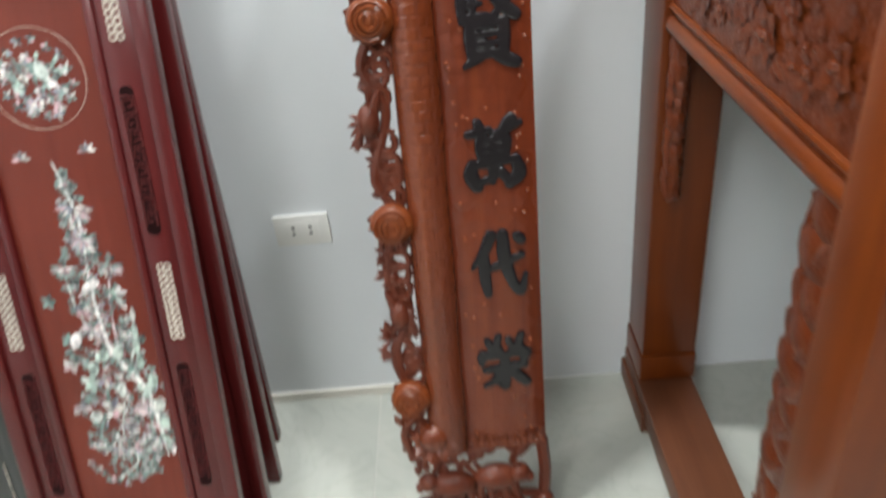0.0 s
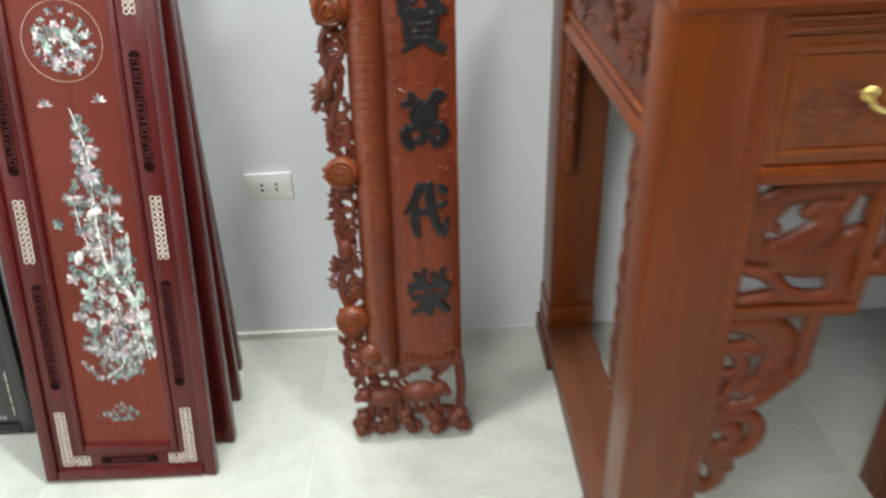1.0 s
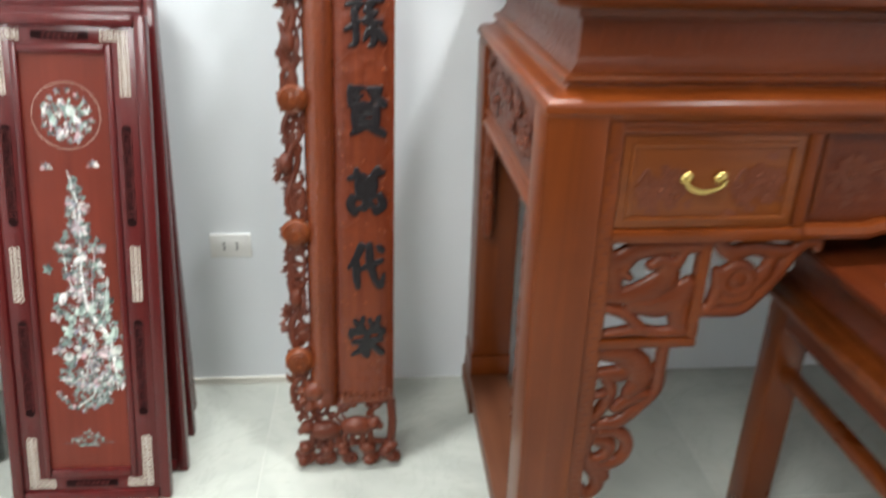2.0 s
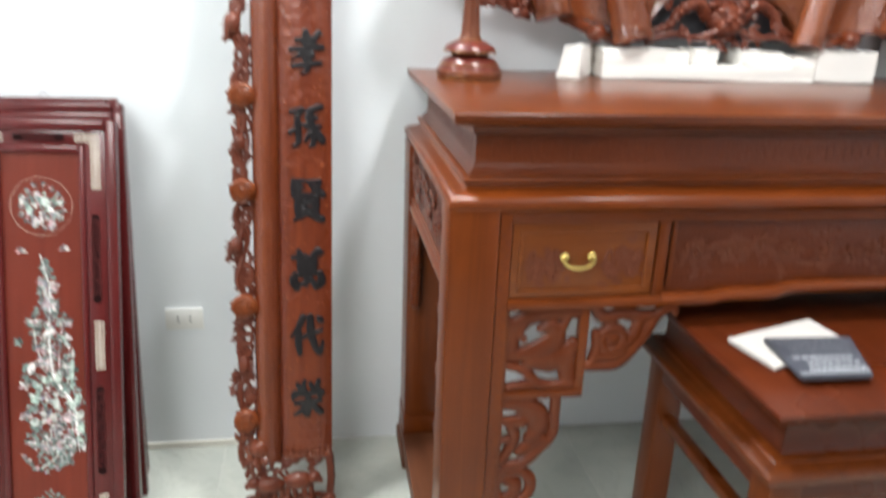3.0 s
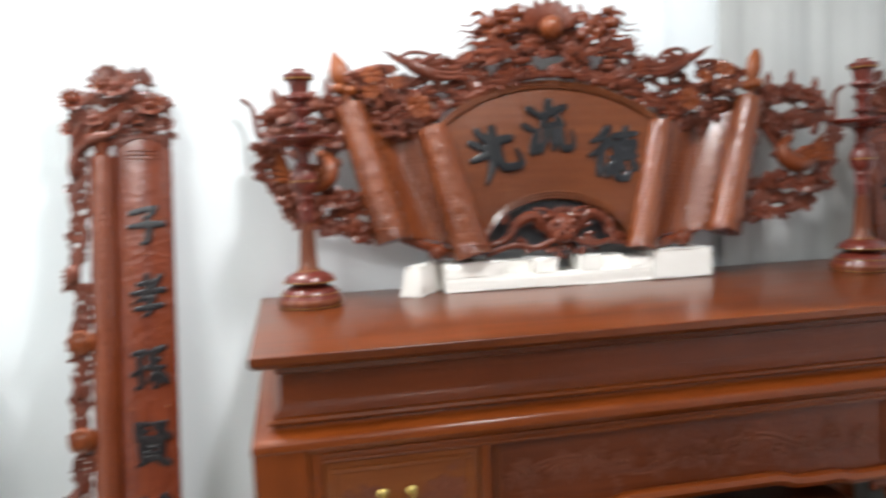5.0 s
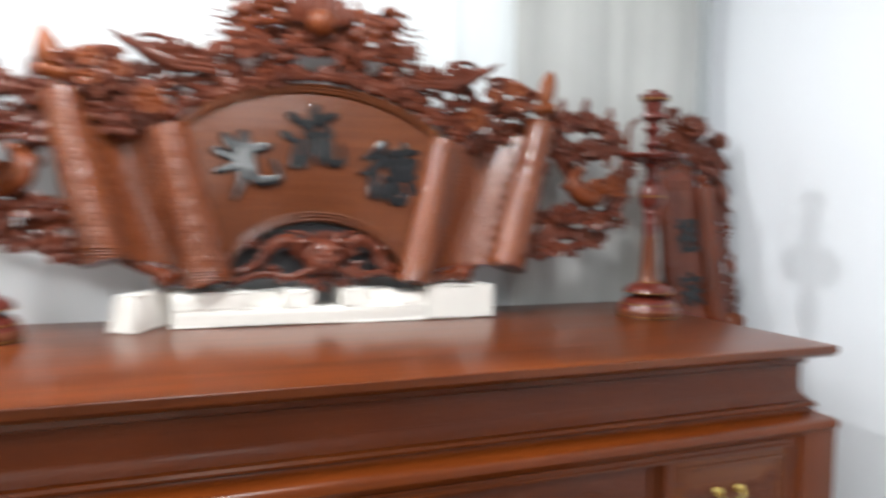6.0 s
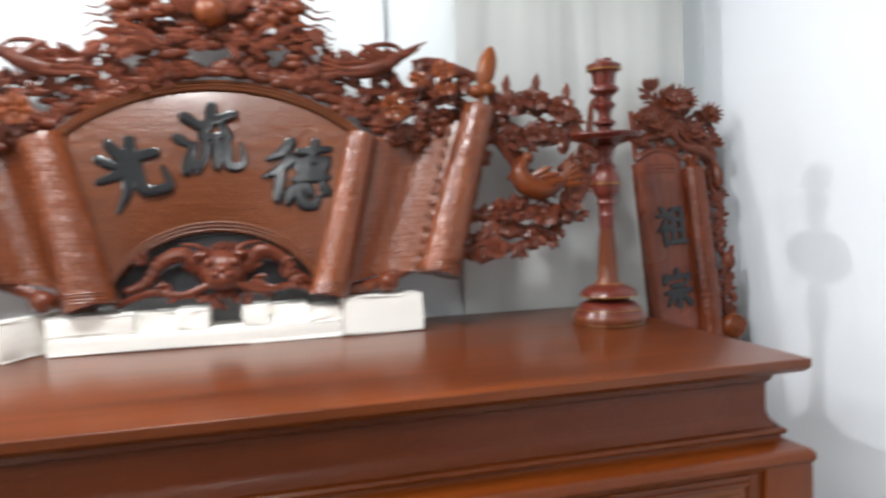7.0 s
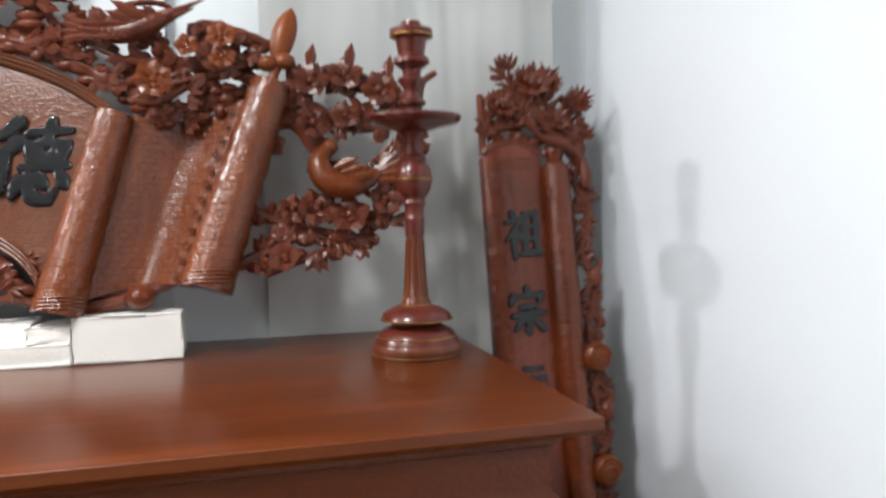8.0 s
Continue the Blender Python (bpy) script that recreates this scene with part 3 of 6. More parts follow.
# ---- grey curtain in the recess ----
def curtain():
    c = thing("curtain", pose(0, 0, 0), "grey cloth curtain hanging in long folds in the wall recess", "curtain")
    bm = bmesh.new()
    n, m = 200, 26
    front, back = [], []
    for j in range(m + 1):
        z = 0.03 + (3.0 - 0.03) * j / m
        for k, (rows, off) in enumerate(((front, 0.0), (back, 0.003))):
            row = []
            for i in range(n + 1):
                x = 1.553 + 0.718 * i / n
                w = x + 0.035 * math.sin(x * 9 + 0.6 * z) + 0.012 * math.sin(z * 1.7 + x * 21)
                sway = 0.005 * math.sin(w * 31) + 0.002 * math.sin(w * 57 + 1.6 * math.sin(z * 0.9 + x * 4)) + 0.0007 * math.sin(w * 118 + 2 * math.sin(z * 0.7)) + 0.003 * math.sin(x * 13 + 0.5 * z)
                row.append(bm.verts.new((x + 0.004 * math.sin(z * 2), 0.86 + off + 0.75 * sway + 0.007 * math.sin(w * 15 + 0.8) * math.sin(x * 5.3), z)))
            rows.append(row)
    for rows in (front, back):
        for a, b2 in zip(rows, rows[1:]):
            for i in range(n):
                bm.faces.new((a[i], a[i + 1], b2[i + 1], b2[i]))
    for i in (0, n):
        for a, b2, a2, b3 in zip(front, front[1:], back, back[1:]):
            bm.faces.new((a[i], b2[i], b3[i], a2[i]))
    part("cloth", bm, CLOTH, c)
    part("rod", tube(bmesh.new(), [(1.55, 0.862, 3.03), (2.3, 0.862, 3.03)], 0.012, 10), METAL, c, "dull metal rod")


curtain()


# ---- the altar table ----
W, D, TOP = 1.963, 0.84, 1.262


def leg_part(parent, x0, x1, y0, y1, z0, z1, material=None, name="leg"):
    return part(name, boxed(x0, x1, y0, y1, z0, z1, bevel=0.006), material or ALTAR_Z, parent)


def fret_bracket(parent, mirror=1):
    """The stepped openwork bracket under a drawer, beside a front leg; local x runs from the leg inwards."""
    place = pose(0.13 if mirror > 0 else W - 0.13, 0.03, 0.0) @ Matrix.Diagonal((mirror, 1, 1, 1))

    def ring_of(x, z, r, w, a0=0.0, a1=6.4, n=16):
        return [(x + r * math.cos(a0 + (a1 - a0) * k / n), z + r * math.sin(a0 + (a1 - a0) * k / n), w) for k in range(n + 1)]

    def line(*flat):
        """x, z and radius of a few points, smoothed."""
        pts = curve([(flat[k], flat[k + 2], flat[k + 1]) for k in range(0, len(flat), 3)], 5)
        return [(p.x, p.z, max(0.004, p.y * 1.22)) for p in pts]

    # framed square: an arched band above a curled bird with a long tail
    square = [
        line(0.008, 0.785, 0.012, 0.05, 0.81, 0.017, 0.1, 0.822, 0.017, 0.176, 0.822, 0.014),
        line(0.014, 0.8, 0.013, 0.02, 0.755, 0.016, 0.024, 0.722, 0.013),
        line(0.05, 0.8, 0.012, 0.036, 0.775, 0.01, 0.05, 0.76, 0.007),
        line(0.0, 0.722, 0.01, 0.045, 0.722, 0.016, 0.09, 0.732, 0.023, 0.122, 0.76, 0.021, 0.112, 0.79, 0.013, 0.088, 0.784, 0.009),
        line(0.118, 0.77, 0.014, 0.138, 0.79, 0.01, 0.15, 0.822, 0.008),
        line(0.0, 0.7, 0.008, 0.05, 0.684, 0.01, 0.085, 0.652, 0.01),
        line(0.07, 0.705, 0.018, 0.115, 0.705, 0.026, 0.15, 0.716, 0.024, 0.165, 0.745, 0.014),
        line(0.15, 0.7, 0.02, 0.162, 0.655, 0.016),
        line(0.02, 0.642, 0.008, 0.08, 0.648, 0.011, 0.12, 0.642, 0.01, 0.17, 0.645, 0.012),
    ]
    # second step: a rail that turns up to a curled tip, with a knot of cloud inside
    step = [
        line(0.196, 0.687, 0.012, 0.24, 0.686, 0.012, 0.275, 0.69, 0.012, 0.305, 0.722, 0.012, 0.332, 0.762, 0.012, 0.35, 0.8, 0.012, 0.372, 0.824, 0.012, 0.394, 0.826, 0.01, 0.398, 0.812, 0.007),
        ring_of(0.255, 0.752, 0.027, 0.014), ring_of(0.256, 0.754, 0.006, 0.012, 0.0, 6.3, 6),
        line(0.205, 0.83, 0.01, 0.235, 0.806, 0.014, 0.275, 0.815, 0.013, 0.318, 0.806, 0.014, 0.345, 0.81, 0.01),
        line(0.214, 0.7, 0.01, 0.222, 0.735, 0.011, 0.216, 0.768, 0.009),
        line(0.28, 0.73, 0.012, 0.305, 0.76, 0.014, 0.315, 0.79, 0.011),
        line(0.225, 0.712, 0.012, 0.262, 0.71, 0.014, 0.285, 0.722, 0.01),
    ]
    # lower step with its straight edge, then the round scroll and the curled foot
    low = [
        line(0.137, 0.612, 0.011, 0.137, 0.56, 0.011, 0.136, 0.512, 0.011, 0.11, 0.477, 0.012, 0.07, 0.438, 0.013, 0.03, 0.432, 0.011),
        line(0.02, 0.598, 0.014, 0.06, 0.592, 0.02, 0.092, 0.566, 0.024, 0.1, 0.53, 0.02, 0.08, 0.505, 0.012),
        line(0.0, 0.55, 0.009, 0.03, 0.553, 0.012, 0.06, 0.55, 0.016),
        line(0.03, 0.545, 0.01, 0.045, 0.51, 0.012, 0.03, 0.47, 0.011, 0.014, 0.445, 0.009),
        line(0.06, 0.47, 0.012, 0.085, 0.49, 0.014, 0.112, 0.5, 0.012),
        line(0.0, 0.498, 0.008, 0.03, 0.505, 0.009),
    ]
    low += [
        ring_of(0.05, 0.372, 0.044, 0.015, 1.9, -2.9), line(0.03, 0.392, 0.012, 0.055, 0.378, 0.014, 0.05, 0.352, 0.012, 0.03, 0.345, 0.01),
        line(0.018, 0.415, 0.012, 0.01, 0.37, 0.008, 0.016, 0.33, 0.012, 0.04, 0.3, 0.015, 0.04, 0.268, 0.013, 0.018, 0.248, 0.011, 0.008, 0.27, 0.008),
        line(0.03, 0.32, 0.012, 0.05, 0.315, 0.011, 0.058, 0.296, 0.008),
    ]
    bm = bmesh.new()
    for x0, x1, z0, z1 in ((0.0, 0.195, 0.612, 0.632), (0.174, 0.195, 0.6325, 0.842), (0.0, 0.012, 0.36, 0.6115), (0.0, 0.012, 0.6325, 0.842), (0.0125, 0.1735, 0.832, 0.842)):
        box(bm, x0, x1, -0.013, 0.013, z0, z1, bevel=0.004)
    bracket = part("corner_bracket", bm, ALTAR_X, parent, "pierced carved openwork corner bracket")
    bracket.matrix_local = place
    for name, strokes in (("pierced_square", square), ("pierced_step", step), ("pierced_scroll", low)):
        part(name, carved_sheet(strokes, 0.0036, 0.013, 0.008), ALTAR_CARVED, bracket)
    return bracket


def altar_table():
    t = thing("altar_table", pose(0, 0, 0), "tall orange-brown lacquered wooden altar table with carved apron and drawers", "altar table")
    # top board: rounded nose, undercut
    part("tabletop", ring([(-0.05, 1.228), (-0.03, 1.23), (-0.008, 1.236), (0.0, 1.245), (0.0, 1.2595), (-0.0015, 1.2613), (-0.005, TOP)], 0, W, 0, D), ALTAR_TOP, t)
    # recessed waist with beads
    part("waist", ring([(-0.04, 1.128), (-0.045, 1.134), (-0.052, 1.142), (-0.056, 1.156), (-0.056, 1.21), (-0.05, 1.214), (-0.046, 1.2275)], 0, W, 0, D), ALTAR_CARVED, t)
    part("bead_moulding", ring([(-0.05, 1.0), (-0.03, 1.05), (-0.014, 1.053), (-0.002, 1.06), (0.006, 1.072), (0.005, 1.083), (-0.002, 1.091), (-0.014, 1.095), (-0.028, 1.099), (-0.037, 1.107), (-0.038, 1.111), (-0.031, 1.114), (-0.029, 1.119), (-0.032, 1.1245), (-0.04, 1.1275)], 0, W, 0.0, D), ALTAR_X, t)
    rng = random.Random(3)
    # carved key pattern along the waist
    for side, length in ((0, W), (1, D)):
        bm = bmesh.new()
        k = 0.09
        while k < length - 0.11:
            box(bm, k, k + 0.03, -0.0004, 0.002, 1.15, 1.156)
            box(bm, k, k + 0.006, -0.0004, 0.002, 1.1565, 1.192)
            box(bm, k, k + 0.024, -0.0004, 0.002, 1.1925, 1.198)
            box(bm, k + 0.018, k + 0.024, -0.0004, 0.002, 1.167, 1.192)
            k += 0.042
        ob = part("waist_carving", bm, ALTAR_CARVED, t, smooth=False, kind="stuff")
        ob.matrix_local = pose(0, 0.0557, 0) if side == 0 else pose(0.0557, D, 0, 0, 0, -90)
    # legs on their runners
    for x0, x1 in ((-0.004, 0.128), (W - 0.128, W + 0.004)):
        for y0, y1, slim in ((-0.003, 0.098, 0.0), (D - 0.128, D - 0.006, 0.018)):
            xa, xb = (x0, x1 - slim) if x0 < 1 else (x0 + slim, x1)
            if slim:
                leg_part(t, xa, xb, y0, y1, 0.158, 1.06)
            else:
                inner = 0.024
                fa, fb = (xa, xb - inner) if x0 < 1 else (xa + inner, xb)
                part("leg", boxed(fa, fb, y0, y1, 0.158, 1.07, bevel=0.01), ALTAR_Z, t)
                sa, sb = (xb - inner + 0.0005, xb + 0.0055) if x0 < 1 else (xa - 0.0055, xa + inner - 0.0005)
                part("leg_bead", boxed(sa, sb, y0 + 0.011, y1, 0.158, 1.066, bevel=0.005), ALTAR_Z, t)
                bm = bmesh.new()
                for k in range(58):
                    blob(bm, ((sa + sb) / 2 + 0.004 * (-1) ** k, y0 + 0.0112, 0.18 + 0.0145 * k), 0.007, 0.0009, 0.0035, 6, 4)
                part("bead_carving", bm, ALTAR_CARVED, t, kind="stuff")
            leg_part(t, xa - 0.003, xb + 0.003, y0 - 0.003, y1 + 0.003, 0.09, 0.156, name="leg_shoe")
        xa, xb = (x0, x1 - 0.02) if x0 < 1 else (x0 + 0.02, x1)
        part("floor_runner", boxed(xa - 0.005, xb, 0.0, D - 0.004, 0.03, 0.088, bevel=0.005), ALTAR_DUSTY, t, "dusty runner on the floor")
        for y0 in (0.0, D - 0.19):
            part("foot", boxed(xa - 0.012, xb + 0.005, y0 - 0.006, y0 + 0.19, 0.0, 0.05, bevel=0.004), ALTAR_DUSTY, t)
    # front frame
    zt, zb = 1.064, 0.858
    part("top_rail", boxed(0.13, W - 0.13, 0.008, 0.04, 1.033, zt, bevel=0.003), ALTAR_X, t)
    for x0, x1 in ((0.13, 0.482), (W - 0.482, W - 0.13)):
        part("bottom_rail", boxed(x0, x1, 0.004, 0.036, zb - 0.022, zb + 0.004, bevel=0.008), ALTAR_X, t)
    for z in (1.0405, 1.0525):
        part("rail_bead", tube(bmesh.new(), [(0.132, 0.0075, z), (W - 0.132, 0.0075, z)], 0.0032, 8), ALTAR_X, t)
    for x in (0.458, W - 0.482):
        part("stile", boxed(x, x + 0.024, 0.01, 0.04, zb + 0.0045, 1.0355, bevel=0.003), ALTAR_Z, t)
    # drawers
    for x0, x1 in ((0.134, 0.455), (W - 0.455, W - 0.134)):
        d = part("drawer", boxed(x0 + 0.001, x1 - 0.001, 0.013, 0.32, zb + 0.006, 1.0315, bevel=0.002), DRAWER, t, "drawer with a carved front")
        fr = bmesh.new()
        for a in ((x0 + 0.016, x1 - 0.014, 1.01, 1.02), (x0 + 0.016, x1 - 0.014, zb + 0.018, zb + 0.027)):
            box(fr, a[0], a[1], 0.008, 0.0128, a[2], a[3], bevel=0.002)
        for a in ((x0 + 0.016, x0 + 0.025), (x1 - 0.024, x1 - 0.014)):
            box(fr, a[0], a[1], 0.008, 0.0128, zb + 0.0275, 1.0095, bevel=0.002)
        part("drawer_frame", fr, DRAWER, d)
        for s in (0, 1):
            bm = bmesh.new()
            a = x0 + 0.035 if s == 0 else x1 - 0.115
            relief(bm, a, a + 0.08, zb + 0.04, 1.0, rng, 3, 0.026, 0.3)
            relief(bm, a, a + 0.08, zb + 0.035, 0.96, rng, 2, 0.022, 0.3)
            ob = part("drawer_carving", bm, RELIEF, d, kind="stuff")
            ob.matrix_local = pose(0, 0.0125, 0)
        xm = (x0 + x1) / 2 - 0.015
        h = part("handle", bmesh.new(), BRASS, d, "polished brass drop handle")
        bm = bmesh.new()
        for x in (xm - 0.03, xm + 0.03):
            blob(bm, (x, 0.006, 0.958), 0.012, 0.008, 0.012, 10, 6)
            tube(bm, [(x, 0.018, 0.958), (x, 0.004, 0.958)], 0.005, 8)
        tube(bm, curve([(xm - 0.036, -0.004, 0.957), (xm - 0.026, -0.006, 0.944), (xm, -0.008, 0.938), (xm + 0.026, -0.006, 0.944), (xm + 0.036, -0.004, 0.957)], 6), [0.003 + 0.002 * math.sin(math.pi * k / 24) for k in range(25)], 8)
        h.data = finish("handle", bm, BRASS, True)
    # carved middle panel and its bowed lower rail
    part("middle_panel", boxed(0.4825, W - 0.4825, 0.03, 0.05, zb + 0.0, 1.0355), ALTAR_CARVED, t, smooth=False)
    bm = bmesh.new()
    relief(bm, 0.52, W - 0.52, zb + 0.035, 1.015, rng, 12, 0.04, 0.35)
    relief(bm, 0.52, W - 0.52, zb + 0.03, 1.0, rng, 9, 0.03, 0.35)
    part("panel_carving", bm, RELIEF, t, "low carved flowers and leaves", kind="stuff").matrix_local = pose(0, 0.031, 0)
    pts = []
    for k in range(41):
        x = 0.482 + (W - 0.964) * k / 40
        s = min(k, 40 - k) / 40
        z = zb - 0.008 + (0.008 if s > 0.13 else 0) + (0.014 if s > 0.27 else 0) * min(1, (s - 0.27) / 0.04)
        pts.append((x, 0.022, z))
    part("bowed_rail", tube(bmesh.new(), pts, 0.016, 8, 1.2), ALTAR_X, t)
    for x in (0.5, W - 0.5):
        part("inner_bead", boxed(x - 0.006, x + 0.006, 0.022, 0.032, zb + 0.02, 1.03, bevel=0.003), ALTAR_Z, t)
    fret_bracket(t, 1)
    fret_bracket(t, -1)
    # sides: carved apron with a round lower rail, small brackets on the legs
    for x, turn in ((0.02, -90), (W - 0.02, 90)):
        y0, y1 = 0.1, D - 0.13
        part("side_panel", boxed(x - 0.01, x + 0.01, y0, y1, 0.86, 1.066), ALTAR_CARVED, t, smooth=False)
        bm = bmesh.new()
        relief(bm, -0.28, 0.28, 0.915, 1.05, rng, 10, 0.042, 0.26)
        relief(bm, -0.28, 0.28, 0.91, 1.045, rng, 12, 0.034, 0.22)
        relief(bm, -0.28, 0.28, 0.915, 1.055, rng, 9, 0.028, 0.22)
        part("side_carving", bm, ALTAR_CARVED, t, "carved blossoms on the side apron").matrix_local = pose(x + (-0.011 if turn < 0 else 0.011), D / 2, 0, 0, 0, turn)
        out = -1 if turn < 0 else 1
        part("side_rail", tube(bmesh.new(), [(x + out * 0.004, y0, 0.868), (x + out * 0.004, y1, 0.868)], 0.017, 10), ALTAR_Y, t)
        part("side_bead", tube(bmesh.new(), [(x + out * 0.011, y0, 0.897), (x + out * 0.011, y1, 0.897)], 0.006, 8), ALTAR_Y, t)
        for ya, way in ((y0, 1), (y1, -1)):
            bm = bmesh.new()
            low = 0.35 if way > 0 else 0.56
            deep = 1.9 if way > 0 else 1.0
            for q in range(3):
                tube(bm, curve([(x, ya + way * deep * (0.012 + 0.03 * abs(math.sin(k * 1.2 + q * 2))), 0.84 - (0.84 - low) * k / 9) for k in range(10)], 4), 0.011, 6)
            for k in range(9):
                blob(bm, (x, ya + way * deep * (0.018 + 0.008 * math.sin(k * 2.0)), 0.83 - (0.83 - low) * k / 9), 0.016, 0.026 * deep, 0.038, 10, 7)
            for k in range(7):
                z = 0.82 - (0.8 - low) * k / 7
                for s in (-1, 1):
                    leaf(bm, (x + s * 0.006, ya + way * 0.008, z), (0, way * 0.55, -0.9), (s, 0, 0), 0.06, 0.04)
            part("side_bracket", bm, ALTAR_CARVED, t, "narrow carved bracket")
    part("back_board", boxed(0.13, W - 0.13, D - 0.03, D - 0.01, 0.86, 1.07), ALTAR_X, t, smooth=False)
    return t


altar_table()


# ---- the low table pushed under it ----
def low_table():
    x0, x1, y0, y1, z = 0.555, 1.405, -0.363, 0.29, 0.782
    t = thing("offering_table", pose(0, 0, 0), "lower brown lacquered side table pushed partly under the altar", "table")
    part("tabletop", ring([(-0.04, z - 0.03), (-0.008, z - 0.026), (0, z - 0.016), (0, z - 0.006), (-0.01, z)], x0, x1, y0, y1), LOW_Y, t)
    part("waist", ring([(-0.058, z - 0.125), (-0.064, z - 0.11), (-0.064, z - 0.05), (-0.05, z - 0.0305)], x0, x1, y0, y1), LOW_X, t)
    part("bead_moulding", ring([(-0.06, z - 0.185), (-0.03, z - 0.18), (-0.014, z - 0.167), (-0.011, z - 0.153), (-0.018, z - 0.142), (-0.034, z - 0.136), (-0.04, z - 0.129), (-0.058, z - 0.1255)], x0, x1, y0, y1), LOW_Z_LIT, t)
    part("apron", ring([(-0.05, z - 0.235), (-0.046, z - 0.23), (-0.046, z - 0.1855), (-0.05, z - 0.185)], x0, x1, y0, y1), LOW_X, t, smooth=False)
    for xa in (x0 + 0.042, x1 - 0.112):
        for ya in (y0 + 0.042, y1 - 0.112):
            part("leg", boxed(xa, xa + 0.07, ya, ya + 0.07, 0.0, z - 0.186, bevel=0.006), LOW_Z_LIT, t)
        part("side_stretcher", boxed(xa + 0.02, xa + 0.05, y0 + 0.113, y1 - 0.113, 0.42, 0.448, bevel=0.004), LOW_Z_LIT, t)
    part("front_panel", boxed(x0 + 0.113, x1 - 0.113, y0 + 0.052, y0 + 0.072, 0.43, z - 0.2355), LOW_X, t, smooth=False)


low_table()


def paper_and_packet():
    a = new("foam_sheet", finish("foam_sheet", sheet([(0.606, -0.071), (0.636, -0.208), (0.87, -0.122), (0.856, 0.012)], 0.784, 0.794), FOAM_SHADED, True))
    tagged(a, "white foam sheet lying on the low table", "foam sheet")
    p = thing("packet", pose(0, 0, 0), "dark grey printed packet lying on the white foam sheet", "packet")
    part("wrapper", sheet([(0.672, -0.101), (0.65, -0.272), (0.802, -0.275), (0.87, -0.11)], 0.7955, 0.806), PACKET, p)
    rng = random.Random(14)

    def on(u, v):
        a = Vector((0.672, -0.101)).lerp(Vector((0.87, -0.11)), u)
        c = Vector((0.65, -0.272)).lerp(Vector((0.802, -0.275)), u)
        return a.lerp(c, v)

    for name, material, label, lines in (("small_print", BARS_DIM, "dim small printed bars", ((0.12, 0.0016), (0.21, 0.0016), (0.3, 0.002), (0.4, 0.0016))),
                                         ("large_print", BARS, "pale large printed bars", ((0.56, 0.0034), (0.7, 0.0036), (0.84, 0.0042)))):
        bm = bmesh.new()
        for v, tall in lines:
            u = rng.uniform(0.08, 0.16) + (0.1 if v > 0.6 else 0.0)
            while u < 0.88:
                run = rng.uniform(0.02, 0.07) * (1 + 200 * (tall - 0.0016))
                a, c = on(u, v), on(min(0.94, u + run), v)
                box(bm, a.x, c.x, a.y - tall * rng.uniform(0.7, 1.2), a.y + tall * rng.uniform(0.7, 1.2), 0.8062, 0.8068)
                u += run + rng.uniform(0.012, 0.03)
        part(name, bm, material, p, label, smooth=False, kind="stuff")
    bm = bmesh.new()
    for k in range(16):
        a, c = on(0.03 + 0.06 * k, 0.95), on(0.06 + 0.06 * k, 0.95)
        tube(bm, [(a.x, a.y, 0.8065), ((a.x + c.x) / 2, a.y + 0.009, 0.8065), (c.x, c.y, 0.8065)], 0.0012, 4)
    part("zigzag_edge", bm, BARS, p, "pale zigzag border", smooth=False, kind="stuff")


def sheet(corners, z0, z1):
    bm = bmesh.new()
    low = [bm.verts.new((x, y, z0)) for x, y in corners]
    top = [bm.verts.new((x, y, z1)) for x, y in corners]
    bm.faces.new(low[::-1])
    bm.faces.new(top)
    for i in range(4):
        bm.faces.new((low[i], low[(i + 1) % 4], top[(i + 1) % 4], top[i]))
    bmesh.ops.bevel(bm, geom=bm.edges[:], offset=0.002, segments=2, affect="EDGES")
    return bm


paper_and_packet()


# ---- foam blocks under the plaque ----
def foam_blocks():
    def rough(bm, seed):
        rng = random.Random(seed)
        bmesh.ops.subdivide_edges(bm, edges=bm.edges[:], cuts=2, use_grid_fill=True)
        for v in bm.verts:
            v.co += Vector((rng.uniform(-1, 1), rng.uniform(-1, 1), rng.uniform(-1, 1))) * 0.0022
        lowest = min(v.co.z for v in bm.verts)
        for v in bm.verts:
            v.co.z -= lowest
        return bm

    def block(seed, place, label, *boxes, taper=0.0):
        bm = bmesh.new()
        for b6 in boxes:
            box(bm, *b6, bevel=0.003)
        for v in bm.verts:
            if v.co.x < 0:
                v.co.x += taper * v.co.z / 0.086
        ob = new("foam_block", finish("foam_block", rough(bm, seed), FOAM, True))
        ob.matrix_world = place
        tagged(ob, label, "foam block", "foam packing under the plaque")

    block(1, pose(0.477, 0.712, TOP, 0, 0, -32), "small chipped white foam block on the altar top", (-0.034, 0.034, -0.1, 0.1, 0, 0.086), taper=0.02)
    block(2, pose(0.532, 0.655, TOP, 0, 0, -2.0), "long notched white foam packing strip on the altar top",
(0, 0.648, 0.0, 0.13, 0, 0.04), (0, 0.185, 0.0, 0.12, 0.0405, 0.083), (0.1855, 0.27, 0.03, 0.12, 0.0405, 0.079), (0.2705, 0.345, 0.0, 0.12, 0.0405, 0.084), (0.42, 0.48, 0.0, 0.12, 0.0405, 0.085), (0.4805, 0.57, 0.042, 0.12, 0.0405, 0.08), (0.5705, 0.648, 0.0, 0.12, 0.0405, 0.072))
    block(3, pose(1.1835, 0.634, TOP, 0, 0, 0.5), "clean white rectangular foam block on the altar top", (0, 0.197, 0.0, 0.11, 0, 0.089))


foam_blocks()


